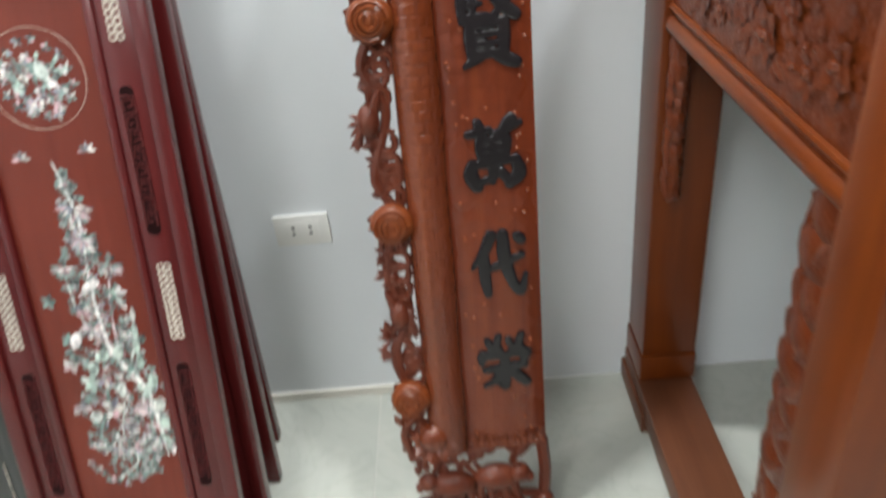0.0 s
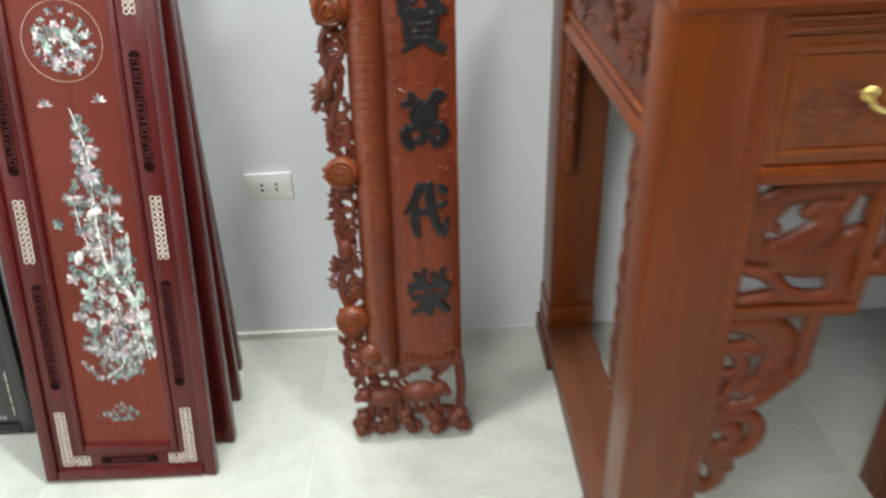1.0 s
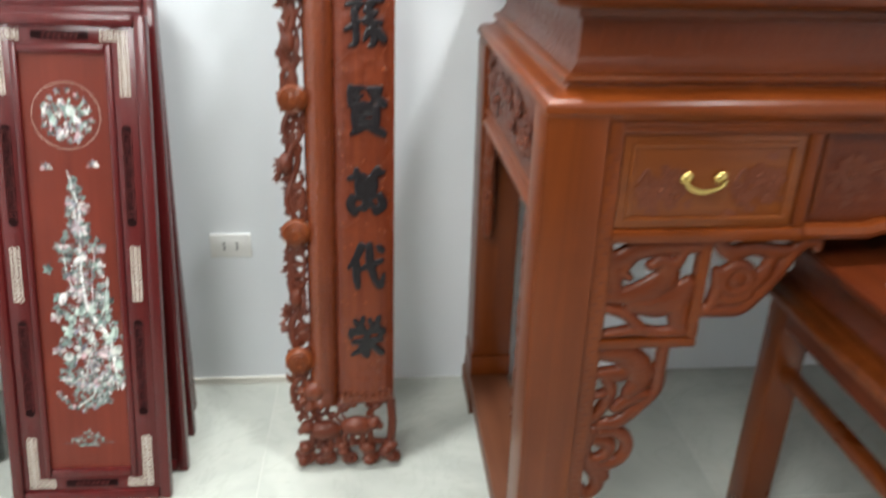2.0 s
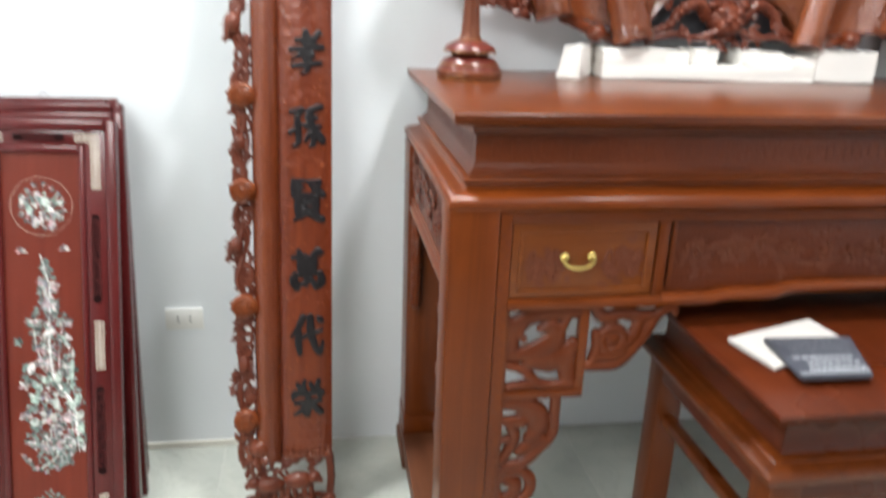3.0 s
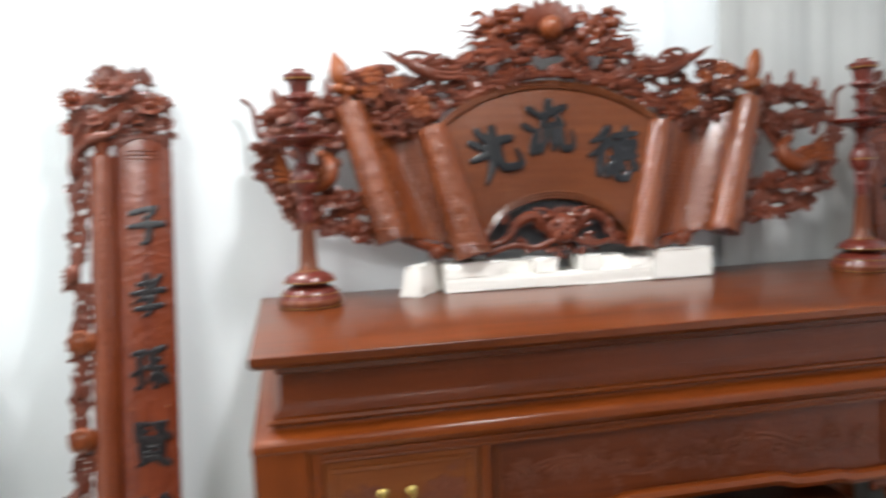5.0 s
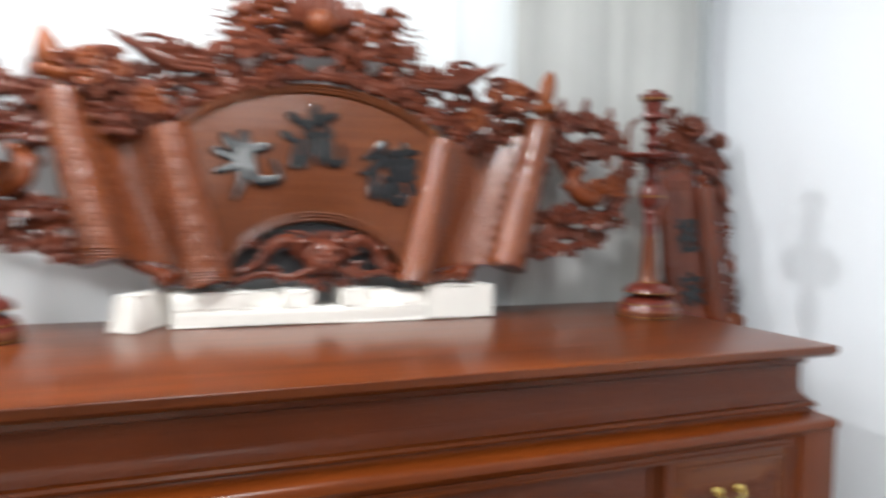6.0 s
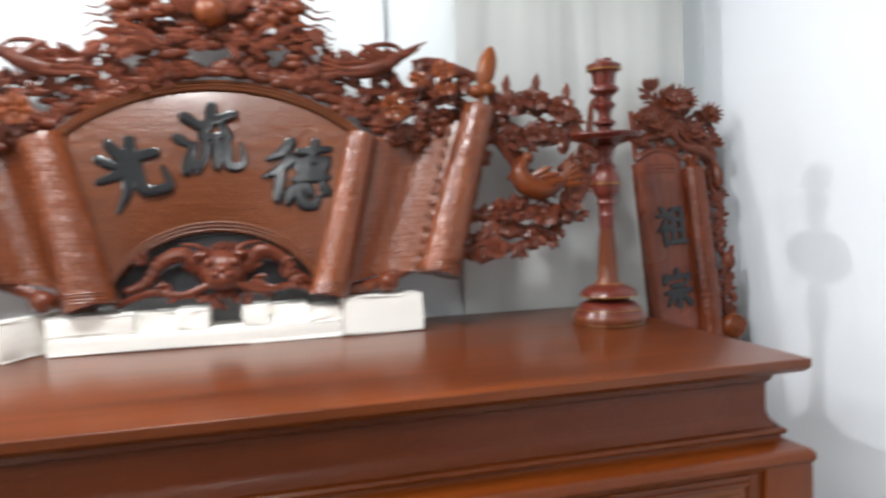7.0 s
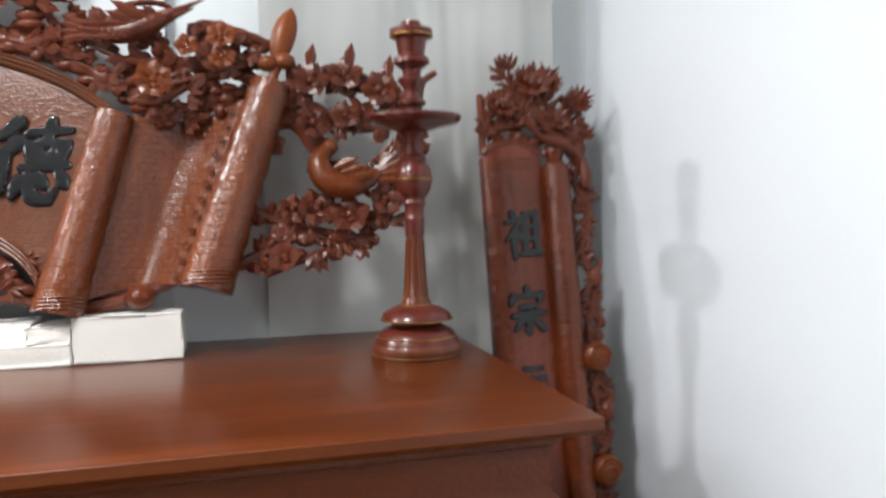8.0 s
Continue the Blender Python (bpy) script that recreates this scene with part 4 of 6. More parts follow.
# ---- candlesticks ----
def candlestick():
    s = thing("candlestick", pose(0.142, 0.615, TOP), "tall turned maroon lacquer candlestick with gilt lines", "candlestick", "pair of candlesticks")
    k = 0.00085

    def prof(*rows):
        return [(r * k, (820 - y) * k) for y, r in rows]

    part("base", lathe(prof((820, 102), (800, 103), (790, 100), (772, 90), (760, 80), (750, 56), (742, 62), (735, 82), (722, 76), (710, 56), (703, 38))), MAROON, s)
    stem = part("stem", lathe(prof((702.5, 36), (694, 33), (688, 29), (640, 24), (552, 19.5), (546, 20))), WARM_BROWN, s, "fluted stem, browner than the maroon base")
    for q in range(10):
        a = 2 * math.pi * q / 10
        part("flute", tube(bmesh.new(), [(r * k * math.cos(a), r * k * math.sin(a), (820 - y) * k) for y, r in ((684, 27.5), (640, 23.8), (590, 21.3), (555, 19.3))], 0.0026, 5), WARM_BROWN, stem)
    part("stem_collar", lathe(prof((545.5, 22), (520, 22), (505, 24), (500, 21), (480, 22), (470, 27), (462, 24), (456, 26))), MAROON, s)
    part("knop", lathe(prof((455.5, 27), (440, 38), (415, 43), (392, 39), (376, 28), (366, 31), (358, 22), (330, 21), (318, 26), (308, 34))), MAROON, s)
    part("drip_tray", lathe(prof((307.5, 34), (298, 60), (288, 104), (278, 112), (272, 111), (278, 90), (280, 20))), MAROON, s, "wide thin drip tray")
    part("upper_stem", lathe(prof((279.5, 22), (262, 20), (252, 21), (246, 31), (238, 31), (232, 20), (222, 18), (206, 21), (196, 31), (188, 32), (181, 20), (166, 22))), MAROON, s)
    part("candle_cup", lathe(prof((165.5, 24), (152, 42), (142, 40), (134, 30), (100, 36), (92, 48), (78, 49), (74, 40), (68, 24), (60, 22))), MAROON, s, "flared candle cup with a gilt rim")
    part("gilt_band", lathe(prof((808, 104.2), (803, 105), (795, 104.6), (790, 101.2))), WARM_BROWN, s, "worn gilt band round the base")
    for y, r in ((814, 103.2), (775, 92.5), (737, 83), (703, 38), (415, 44), (92, 49)):
        part("gilt_line", lathe([((r - 1) * k, (820 - y) * k - 0.0013), ((r + 1.4) * k, (820 - y) * k - 0.0011), ((r + 1.4) * k, (820 - y) * k + 0.0011), ((r - 1) * k, (820 - y) * k + 0.0013)]), GOLD, s, "thin gilt line")
    return s


stick = candlestick()
copy_thing(stick, pose(1.826, 0.525, TOP, 0, 0, 40))


# ---- carved couplet boards ----
BUDS, BIRDS = [0.307, 0.64, 0.96, 1.215], [0.47, 0.81, 1.09, 1.4]


def couplet(place, words, length, mirror, label, wide=0.09, at=0.077):
    t = thing("couplet_board", place, label, "couplet board", "pair of couplet boards")
    rng = random.Random(11 if mirror > 0 else 12)
    s = mirror
    v0, v1 = 0.185, length - 0.225
    # convex board with a ribbed head
    bm = bmesh.new()
    rows = []
    for j in range(2):
        row = []
        for i in range(13):
            u = 0.145 * i / 12
            v = v0 if j == 0 else v1 + 0.03 * (1 - (2 * i / 12 - 1) ** 4) - 0.012
            row.append(bm.verts.new((s * u, -0.016 - 0.012 * math.sin(math.pi * i / 12) ** 0.7, v)))
        v = v0 if j == 0 else v1 - 0.012
        row += [bm.verts.new((s * 0.145, 0.012, v)), bm.verts.new((0, 0.012, v))]
        rows.append(row)
    for i in range(15):
        bm.faces.new((rows[0][i], rows[0][(i + 1) % 15], rows[1][(i + 1) % 15], rows[1][i]))
    bm.faces.new(rows[0][::-1])
    bm.faces.new(rows[1])
    part("board", bm, ROSE_BOARD, t)
    part("roll", tube(bmesh.new(), [(-s * 0.034, -0.012, v0 + (v1 - 0.035 - v0) * k / 20) for k in range(21)], [0.036 + 0.0012 * math.sin(k * 1.7) for k in range(21)], 16), ROSE_BARK, t, "round carved roll with bark texture")
    for k in range(3):
        part("head_rib", tube(bmesh.new(), [(s * 0.03, -0.026, v1 - 0.02 - 0.011 * k), (s * 0.07, -0.029, v1 - 0.02 - 0.011 * k), (s * 0.115, -0.026, v1 - 0.02 - 0.011 * k)], 0.0025, 6), ROSE_BARK, t)
    # carved dots, their glints helped by a paler and glossier wood
    studs = bmesh.new()
    for k in range(110):
        u, v = rng.choice((rng.uniform(0.012, 0.04), rng.uniform(0.11, 0.135), rng.uniform(0.03, 0.12))), rng.uniform(v0 + 0.02, v1 - 0.1)
        blob(studs, (s * u, -0.0165 - 0.012 * math.sin(math.pi * u / 0.145) ** 0.7, v), 0.0036, 0.003, 0.0036, 8, 5)
    part("carved_glint_dots", studs, ROSE_GLINT, t, kind="stuff")
    # openwork edge: stem, leaves, buds, birds
    stem = curve([(-s * (0.101 + 0.018 * math.sin(k * 2.2)), -0.012, 0.16 + (length - 0.4) * k / 26) for k in range(27)], 4)
    part("edge_stem", tube(bmesh.new(), stem, 0.0085, 7), ROSE, t)
    stem2 = curve([(-s * (0.1 + 0.022 * math.sin(k * 1.6 + 2)), -0.008, 0.18 + (length - 0.4) * k / 30) for k in range(31)], 4)
    part("edge_stem", tube(bmesh.new(), stem2, 0.0055, 6), ROSE, t)
    marks = sorted(BUDS + BIRDS)
    levels = [0.25]
    for a, c in zip(marks, marks[1:] + [length - 0.27]):
        n = max(1, round((c - a) / 0.058))
        levels += [a + (c - a) * q / n for q in range(n)]
    for v in levels:
        u = -s * (0.105 + rng.uniform(-0.012, 0.012))
        bm = bmesh.new()
        motif = "bud" if min(abs(v - h) for h in BUDS) < 0.002 else "bird" if min(abs(v - h) for h in BIRDS) < 0.002 else "leaves"
        if motif == "bud":
            u = -s * 0.1
            r = 0.037
            blob(bm, (u + s * 0.006, -0.03, v), r, 0.026, r * 0.95, 12, 8)
            for q in range(3):
                tube(bm, [(u + s * 0.006 + math.cos(a) * r * (0.75 - 0.22 * q), -0.048 - 0.004 * q, v + math.sin(a) * r * (0.75 - 0.22 * q)) for a in [x * 0.52 + q for x in range(11)]], 0.0035, 5)
            bud = part("rose_bud", bm, ROSE_BUD, t, "round carved rose bud")
            for q in range(6):
                a = q * 1.05 + rng.random()
                bm = bmesh.new()
                leaf(bm, (u, -0.014, v), (math.cos(a), -0.1, math.sin(a)), (0, -1, 0), 0.038, 0.032, 0.2)
                part("leaf", bm, ROSE_BARK, bud)
        elif motif == "bird":
            bird(bm, (u, -0.02, v), (rng.choice((-0.6, 0.6)), -0.1, 1), 0.06)
            blob(bm, (u, -0.022, v), 0.018, 0.018, 0.027, 10, 7)
            for q in range(3):
                leaf_spray(bm, (u, -0.012, v + 0.02 - 0.03 * q), (-s * rng.uniform(-0.3, 1), 0, rng.uniform(-1, 1)), rng, 3, 0.025, wide=1.6)
            part("carved_bird", bm, ROSE, t)
        else:
            for q in range(3):
                leaf_spray(bm, (u + s * rng.uniform(-0.008, 0.018), -0.012, v + rng.uniform(-0.03, 0.03)), (-s * rng.uniform(-0.6, 1), 0, rng.uniform(-1, 1)), rng, 3, 0.028, wide=1.3)
            for q in range(2):
                blob(bm, (u + s * rng.uniform(-0.01, 0.03), -0.01, v + rng.uniform(-0.03, 0.03)), rng.uniform(0.009, 0.015), 0.01, rng.uniform(0.009, 0.015), 8, 5)
            for q in range(2):
                a = rng.random() * 6
                tube(bm, spiral(u + s * 0.012, v - 0.016 + 0.034 * q, -0.012, 0.019, 0.014, a, 1.0, 12), 0.0062, 6, 1.3)
            part("foliage", bm, ROSE, t, kind="stuff")
    # crest of flowers
    bm = bmesh.new()
    for q in range(3):
        a = (-0.1 + 0.1 * q)
        tube(bm, curve([(s * -0.1, -0.01, v1 - 0.03), (s * (-0.06 + a * 0.3), -0.02, v1 + 0.05), (s * (0.02 + a * 0.5), -0.015, v1 + 0.08 + 0.03 * q), (s * (0.12 + a * 0.1), -0.012, v1 + 0.06 + 0.03 * q)], 6), 0.011 if q else 0.014, 8)
    tube(bm, [(s * 0.14, -0.008, v1 - 0.005), (s * 0.138, -0.008, v1 + 0.14)], 0.008, 6)
    tube(bm, [(-s * 0.11, -0.008, v1 - 0.1), (-s * 0.115, -0.008, v1 + 0.12)], 0.008, 6)
    tube(bm, curve([(s * 0.002, -0.014, v1 - 0.006), (s * 0.03, -0.02, v1 + 0.012), (s * 0.075, -0.02, v1 + 0.02), (s * 0.12, -0.02, v1 + 0.012), (s * 0.143, -0.014, v1 - 0.006)], 6), 0.011, 7)
    part("crest_branch", bm, ROSE, t)
    bm = bmesh.new()
    tube(bm, [(-s * 0.037, -0.014, v1 - 0.036), (-s * 0.037, -0.014, v1 - 0.02), (-s * 0.037, -0.014, v1 + 0.0), (-s * 0.036, -0.014, v1 + 0.045)], [0.03, 0.018, 0.024, 0.004], 10)
    part("roll_finial", bm, ROSE_BARK, t)
    for u, v, r in ((-0.1, 0.115, 0.04), (0.092, 0.105, 0.045), (0.01, 0.16, 0.055), (-0.05, 0.07, 0.035), (0.06, 0.075, 0.034), (0.135, 0.05, 0.03), (-0.115, 0.04, 0.03)):
        flower_part("crest_flower", (s * u, -0.02, v1 + v), (rng.uniform(-0.3, 0.3), -1, 0.5), r, rng, ROSE, t, 8)
    bm = bmesh.new()
    for q in range(40):
        u = rng.uniform(-0.085, 0.1)
        z = v1 + 0.2 - abs(u - 0.01) * 0.9 - rng.uniform(0.0, 0.09)
        leaf_spray(bm, (s * u, -0.018, z), (s * (u - 0.01) * 9 + rng.uniform(-0.4, 0.4), 0, 1), rng, 3, 0.036)
    for q in range(18 if s > 0 else 9):
        u = rng.uniform(-0.045, 0.085)
        leaf_spray(bm, (s * u, -0.016, v1 + rng.uniform(0.165, 0.205)), (s * (u - 0.02) * 14, 0, 0.9), rng, 4, 0.038, wide=0.75)
    tube(bm, curve([(-s * 0.105, -0.03, v1 - 0.09), (-s * 0.1, -0.034, v1 - 0.03), (-s * 0.06, -0.036, v1 + 0.01), (s * 0.0, -0.036, v1 + 0.03), (s * 0.035, -0.034, v1 + 0.075)], 7), [0.011 + 0.004 * math.sin(k * 0.5) for k in range(29)], 9)
    for q in range(60):
        leaf_spray(bm, (s * rng.uniform(-0.12, 0.14), rng.uniform(-0.03, -0.005), v1 + rng.uniform(-0.005, 0.13)), (rng.uniform(-1, 1), 0, rng.uniform(-0.5, 1)), rng, 3, 0.034)
    for q in range(16):
        blob(bm, (s * rng.uniform(-0.1, 0.13), -0.008, v1 + rng.uniform(0.0, 0.13)), rng.uniform(0.012, 0.024), 0.01, rng.uniform(0.01, 0.018), 8, 5)
    part("foliage", bm, ROSE, t, kind="stuff")
    for u, v in ((-0.108, 0.125), (0.106, 0.108), (0.03, 0.17), (-0.03, 0.165)):
        flower_part("chrysanthemum", (s * u, -0.024, v1 + v), (rng.uniform(-0.2, 0.2), -1, 0.3), 0.042, rng, ROSE_BARK, t, 13, "spiky carved chrysanthemum", 0.3)
    # pierced foot: two animals over a row of knobbly clumps
    bm = bmesh.new()
    for q in range(5):
        u = -0.088 + 0.055 * q
        for w in range(4):
            blob(bm, (s * (u + rng.uniform(-0.012, 0.012)), -0.016 + rng.uniform(-0.008, 0.006), 0.022 + 0.012 * w + rng.uniform(-0.003, 0.003)), rng.uniform(0.016, 0.024), 0.018, rng.uniform(0.014, 0.02), 8, 6)
        tube(bm, spiral(s * (u + 0.012), 0.026, -0.02, 0.017, 0.007, q * 1.3, 1.1, 12), 0.007, 7)
    tube(bm, curve([(-s * 0.1, -0.012, 0.062), (-s * 0.06, -0.012, 0.068), (0.0, -0.014, 0.06), (s * 0.08, -0.012, 0.068), (s * 0.145, -0.012, 0.062)], 6), 0.009, 7)
    tube(bm, curve([(-s * 0.11, -0.012, 0.165), (-s * 0.06, -0.014, 0.19), (0, -0.014, 0.18), (s * 0.08, -0.012, 0.19), (s * 0.145, -0.012, 0.185)], 6), 0.01, 7)
    tube(bm, [(s * 0.138, -0.01, 0.06), (s * 0.143, -0.01, 0.12), (s * 0.138, -0.01, 0.19)], 0.012, 7)
    for u, z, way in ((-0.035, 0.108, -1), (0.05, 0.118, 1)):
        blob(bm, (s * u, -0.022, z), 0.045, 0.024, 0.027, 14, 9)
        blob(bm, (s * (u + 0.044 * way), -0.026, z + 0.01), 0.02, 0.02, 0.019, 10, 7)
        blob(bm, (s * (u + 0.06 * way), -0.03, z + 0.002), 0.01, 0.012, 0.01, 8, 6)
        for e in (0, 1):
            leaf(bm, (s * (u + 0.036 * way), -0.03 + 0.012 * e, z + 0.02), (s * way * (0.3 - 0.8 * e), -0.1, 1), (0, -1, 0), 0.024, 0.015)
        for e in (-0.03, -0.012, 0.014, 0.032):
            tube(bm, [(s * (u + e), -0.02, z - 0.015), (s * (u + e * 1.1), -0.02, z - 0.035), (s * (u + e * 1.1 + 0.004 * way), -0.022, z - 0.052)], [0.011, 0.008, 0.008], 7)
        tube(bm, curve([(s * (u - 0.042 * way), -0.02, z + 0.01), (s * (u - 0.055 * way), -0.02, z + 0.025), (s * (u - 0.045 * way), -0.02, z + 0.04)], 5), 0.005, 6)
    for q in range(16):
        leaf_spray(bm, (s * rng.uniform(-0.11, 0.14), -0.014, rng.uniform(0.14, 0.2)), (rng.uniform(-1, 1), 0, rng.uniform(-1, 1)), rng, 3, 0.026, wide=1.6)
    for q in range(18):
        blob(bm, (s * rng.uniform(-0.11, 0.13), -0.01, rng.choice((rng.uniform(0.055, 0.085), rng.uniform(0.15, 0.2)))), rng.uniform(0.008, 0.016), 0.012, rng.uniform(0.007, 0.013), 8, 5)
    part("pierced_foot", bm, ROSE, t, "pierced carved foot ornament")
    bm = bmesh.new()
    flower(bm, (-s * 0.06, -0.03, 0.215), (0, -1, 0.3), 0.045, rng, 8)
    blob(bm, (-s * 0.06, -0.035, 0.225), 0.03, 0.025, 0.03, 12, 8)
    for q in range(8):
        leaf_spray(bm, (-s * rng.uniform(0.03, 0.12), -0.02, rng.uniform(0.17, 0.25)), (rng.uniform(-1, 1), 0, rng.uniform(-1, 1)), rng, 3, 0.04)
    for q in range(7):
        flower(bm, (s * (0.02 + 0.018 * q), -0.024, 0.205), (0, -1, 0), 0.016, rng, 5)
    part("foot_carving", bm, ROSE_BARK, t, "carved flowers at the board's foot", kind="stuff")
    for ch, v in words:
        glyph("character", ch, wide, 0.122 * wide / 0.1, 0.0055, t, (s * at, -0.0285, v), BLACK_INK, heavy=1.36)
    if mirror < 0:
        for k, (w, z) in enumerate(((0.05, 1.2), (0.066, 1.178), (0.04, 1.15))):
            part("painted_bar", boxed(s * at - w / 2, s * at + w / 2, -0.034, -0.026, z - 0.006, z + 0.006, bevel=0.002), BLACK_INK, t, "black painted bar")
    return t


tilt = 10.5
couplet(pose(-0.39, 0.455, 0.0, -tilt, 0.9, 0), [(c, 1.529 - 0.1965 * i + 0.008 * max(0, i - 4)) for i, c in enumerate("子孝孫賢萬代榮")], 1.98, 1,
        "tall carved rosewood couplet board with seven black characters, leaning on wall")
couplet(pose(2.19, 0.47, 0.0, -tilt, 0, 0), [(c, 1.506 - 0.178 * i) for i, c in enumerate("祖宗")], 1.93, -1,
        "carved rosewood couplet board with black characters leaning beside the curtain", 0.086, 0.066)


# ---- the great scroll plaque ----
def plaque():
    t = thing("scroll_plaque", pose(0.913, 0.724, 1.352, -9.4, 0, -2.0), "large carved rosewood scroll-shaped plaque with three black characters", "carved plaque")
    rng = random.Random(21)

    def outer(s):
        return -0.01 + 0.362 * s, 0.392 + 0.152 * (1 - s * s) ** 0.8

    def inner(s):
        return -0.016 + 0.232 * s, 0.022 + 0.146 * max(0.0, 1 - s * s) ** 0.6

    bm = bmesh.new()
    n, m = 40, 10
    front, back = [], []
    for j in range(m + 1):
        f = j / m
        fr, bk = [], []
        for i in range(n + 1):
            s = -1 + 2 * i / n
            (xo, zo), (xi, zi) = outer(s), inner(s)
            x, z = xi + (xo - xi) * f, zi + (zo - zi) * f
            fr.append(bm.verts.new((x, -0.02 - 0.02 * (1 - s * s) * math.sin(math.pi * f) - 0.03 * s * s, z)))
            bk.append(bm.verts.new((x, 0.01, z)))
        front.append(fr)
        back.append(bk)
    for rows in (front, back):
        for a, c in zip(rows, rows[1:]):
            for i in range(n):
                bm.faces.new((a[i], a[i + 1], c[i + 1], c[i]))
    for i in range(n):
        bm.faces.new((front[0][i], front[0][i + 1], back[0][i + 1], back[0][i]))
        bm.faces.new((front[m][i], front[m][i + 1], back[m][i + 1], back[m][i]))
    for j in range(m):
        for i in (0, n):
            bm.faces.new((front[j][i], front[j + 1][i], back[j + 1][i], back[j][i]))
    part("fan_panel", bm, ROSE_FAN, t, "fan-shaped panel with a dappled ground")
    for edge, sign in ((outer, -1), (inner, 1)):
        for q in range(3):
            pts = []
            for i in range(49):
                s = -0.97 + 1.94 * i / 48
                x, z = edge(s)
                pts.append((x, -0.03 - 0.03 * s * s, z + sign * (0.005 + 0.009 * q)))
            part("arched_rib", tube(bmesh.new(), pts, 0.0036, 6), ROSE_FAN, t)
    for ch, x, z, turn in (("光", -0.19, 0.309, 0.1), ("流", -0.016, 0.387, 0.0), ("德", 0.184, 0.298, -0.1)):
        glyph("character", ch, 0.157, 0.167, 0.005, t, (x, -0.0425 - 0.0055 * abs(x) / 0.2, z), LACQUER_INK, turn)
    # rolls, sheets and finials on both sides
    for s in (-1, 1):
        lo_in, hi_in = (Vector((0.243, -0.06, -0.002)), Vector((0.35, -0.055, 0.392))) if s > 0 else (Vector((-0.284, -0.06, 0.004)), Vector((-0.384, -0.055, 0.396)))
        lo_out, hi_out = (Vector((0.516, -0.07, 0.035)), Vector((0.655, -0.06, 0.458))) if s > 0 else (Vector((-0.522, -0.07, 0.06)), Vector((-0.625, -0.06, 0.468)))
        lean = 0.034 if s > 0 else 0.026
        wide = 1.05 if s > 0 else 0.97
        for lo, hi, r, name in ((lo_in, hi_in, 0.044 if s > 0 else 0.056, "inner_roll"), (lo_out, hi_out, 0.05, "outer_roll")):
            pts = [lo.lerp(hi, k / 24) for k in range(25)]
            part(name, tube(bmesh.new(), pts, [r * (1.06 - 0.2 * k / 24 + 0.03 * math.sin(k * 2.3)) for k in range(25)], 18), ROSE_SCROLL, t, "rolled scroll end scored with a brick pattern")
            for q in range(4):
                pts = [lo.lerp(hi, (0.02 + 0.018 * q)) + Vector((math.cos(a) * r * 1.06, math.sin(a) * r * 1.06, 0)) for a in [k * math.pi / 10 for k in range(21)]]
                part("roll_ring", tube(bmesh.new(), pts, 0.0028, 5), ROSE_SCROLL, t)
        bm = bmesh.new()
        rows, under = [], []
        for j in range(13):
            f = j / 12
            a, c = lo_in.lerp(hi_in, f), lo_out.lerp(hi_out, f)
            row, low = [], []
            for i in range(15):
                g = i / 14
                p = a.lerp(c, g)
                wave = 0.035 * math.sin(math.pi * g) - 0.012 * math.sin(math.pi * 3 * g)
                dip = -0.05 * math.sin(math.pi * g) * (f - 0.5) * 1.2
                row.append(bm.verts.new((p.x, p.y + wave, p.z + dip)))
                low.append(bm.verts.new((p.x, p.y + wave + 0.016, p.z + dip)))
            rows.append(row)
            under.append(low)
        for grid in (rows, under):
            for a, c in zip(grid, grid[1:]):
                for i in range(14):
                    bm.faces.new((a[i], a[i + 1], c[i + 1], c[i]))
        for a, c in ((rows[0], under[0]), (rows[-1], under[-1])):
            for i in range(14):
                bm.faces.new((a[i], a[i + 1], c[i + 1], c[i]))
        part("scroll_sheet", bm, ROSE_SCROLL, t, "wavy scroll sheet between the rolls")
        for q in range(12):
            p = lo_in.lerp(hi_in, 0.08 + 0.075 * q).lerp(lo_out.lerp(hi_out, 0.08 + 0.075 * q), 0.76)
            bm = bmesh.new()
            tube(bm, spiral(p.x, p.z, p.y + 0.004, 0.008, 0.003, 1.0, s * 1.1, 9), 0.0028, 5)
            part("scroll_curl", bm, ROSE_SCROLL, t)
        top = hi_out
        bm = bmesh.new()
        tube(bm, [top + Vector((0, 0, -0.004)), top + Vector((s * 0.005, 0, 0.02)), top + Vector((s * 0.009, 0, 0.036))], [0.017, 0.01, 0.013], 10)
        for u in (-1, 1):
            blob(bm, top + Vector((s * 0.011 + u * 0.017, -0.006, 0.046 + 0.003 * u * s)), 0.022, 0.018, 0.017, 10, 7)
        tube(bm, [top + Vector((s * (0.013 + lean * f), 0, 0.056 + 0.112 * f)) for f in (0, 0.12, 0.3, 0.5, 0.7, 0.87, 1)], [r * (1.0 if s > 0 else 1.4) for r in ((0.013, 0.02, 0.025, 0.026, 0.023, 0.015, 0.003) if s > 0 else (0.009, 0.019, 0.024, 0.021, 0.014, 0.007, 0.001))], 12, 0.65)
        part("finial", bm, ROSE_FINIAL, t, "smooth flame-shaped finial")
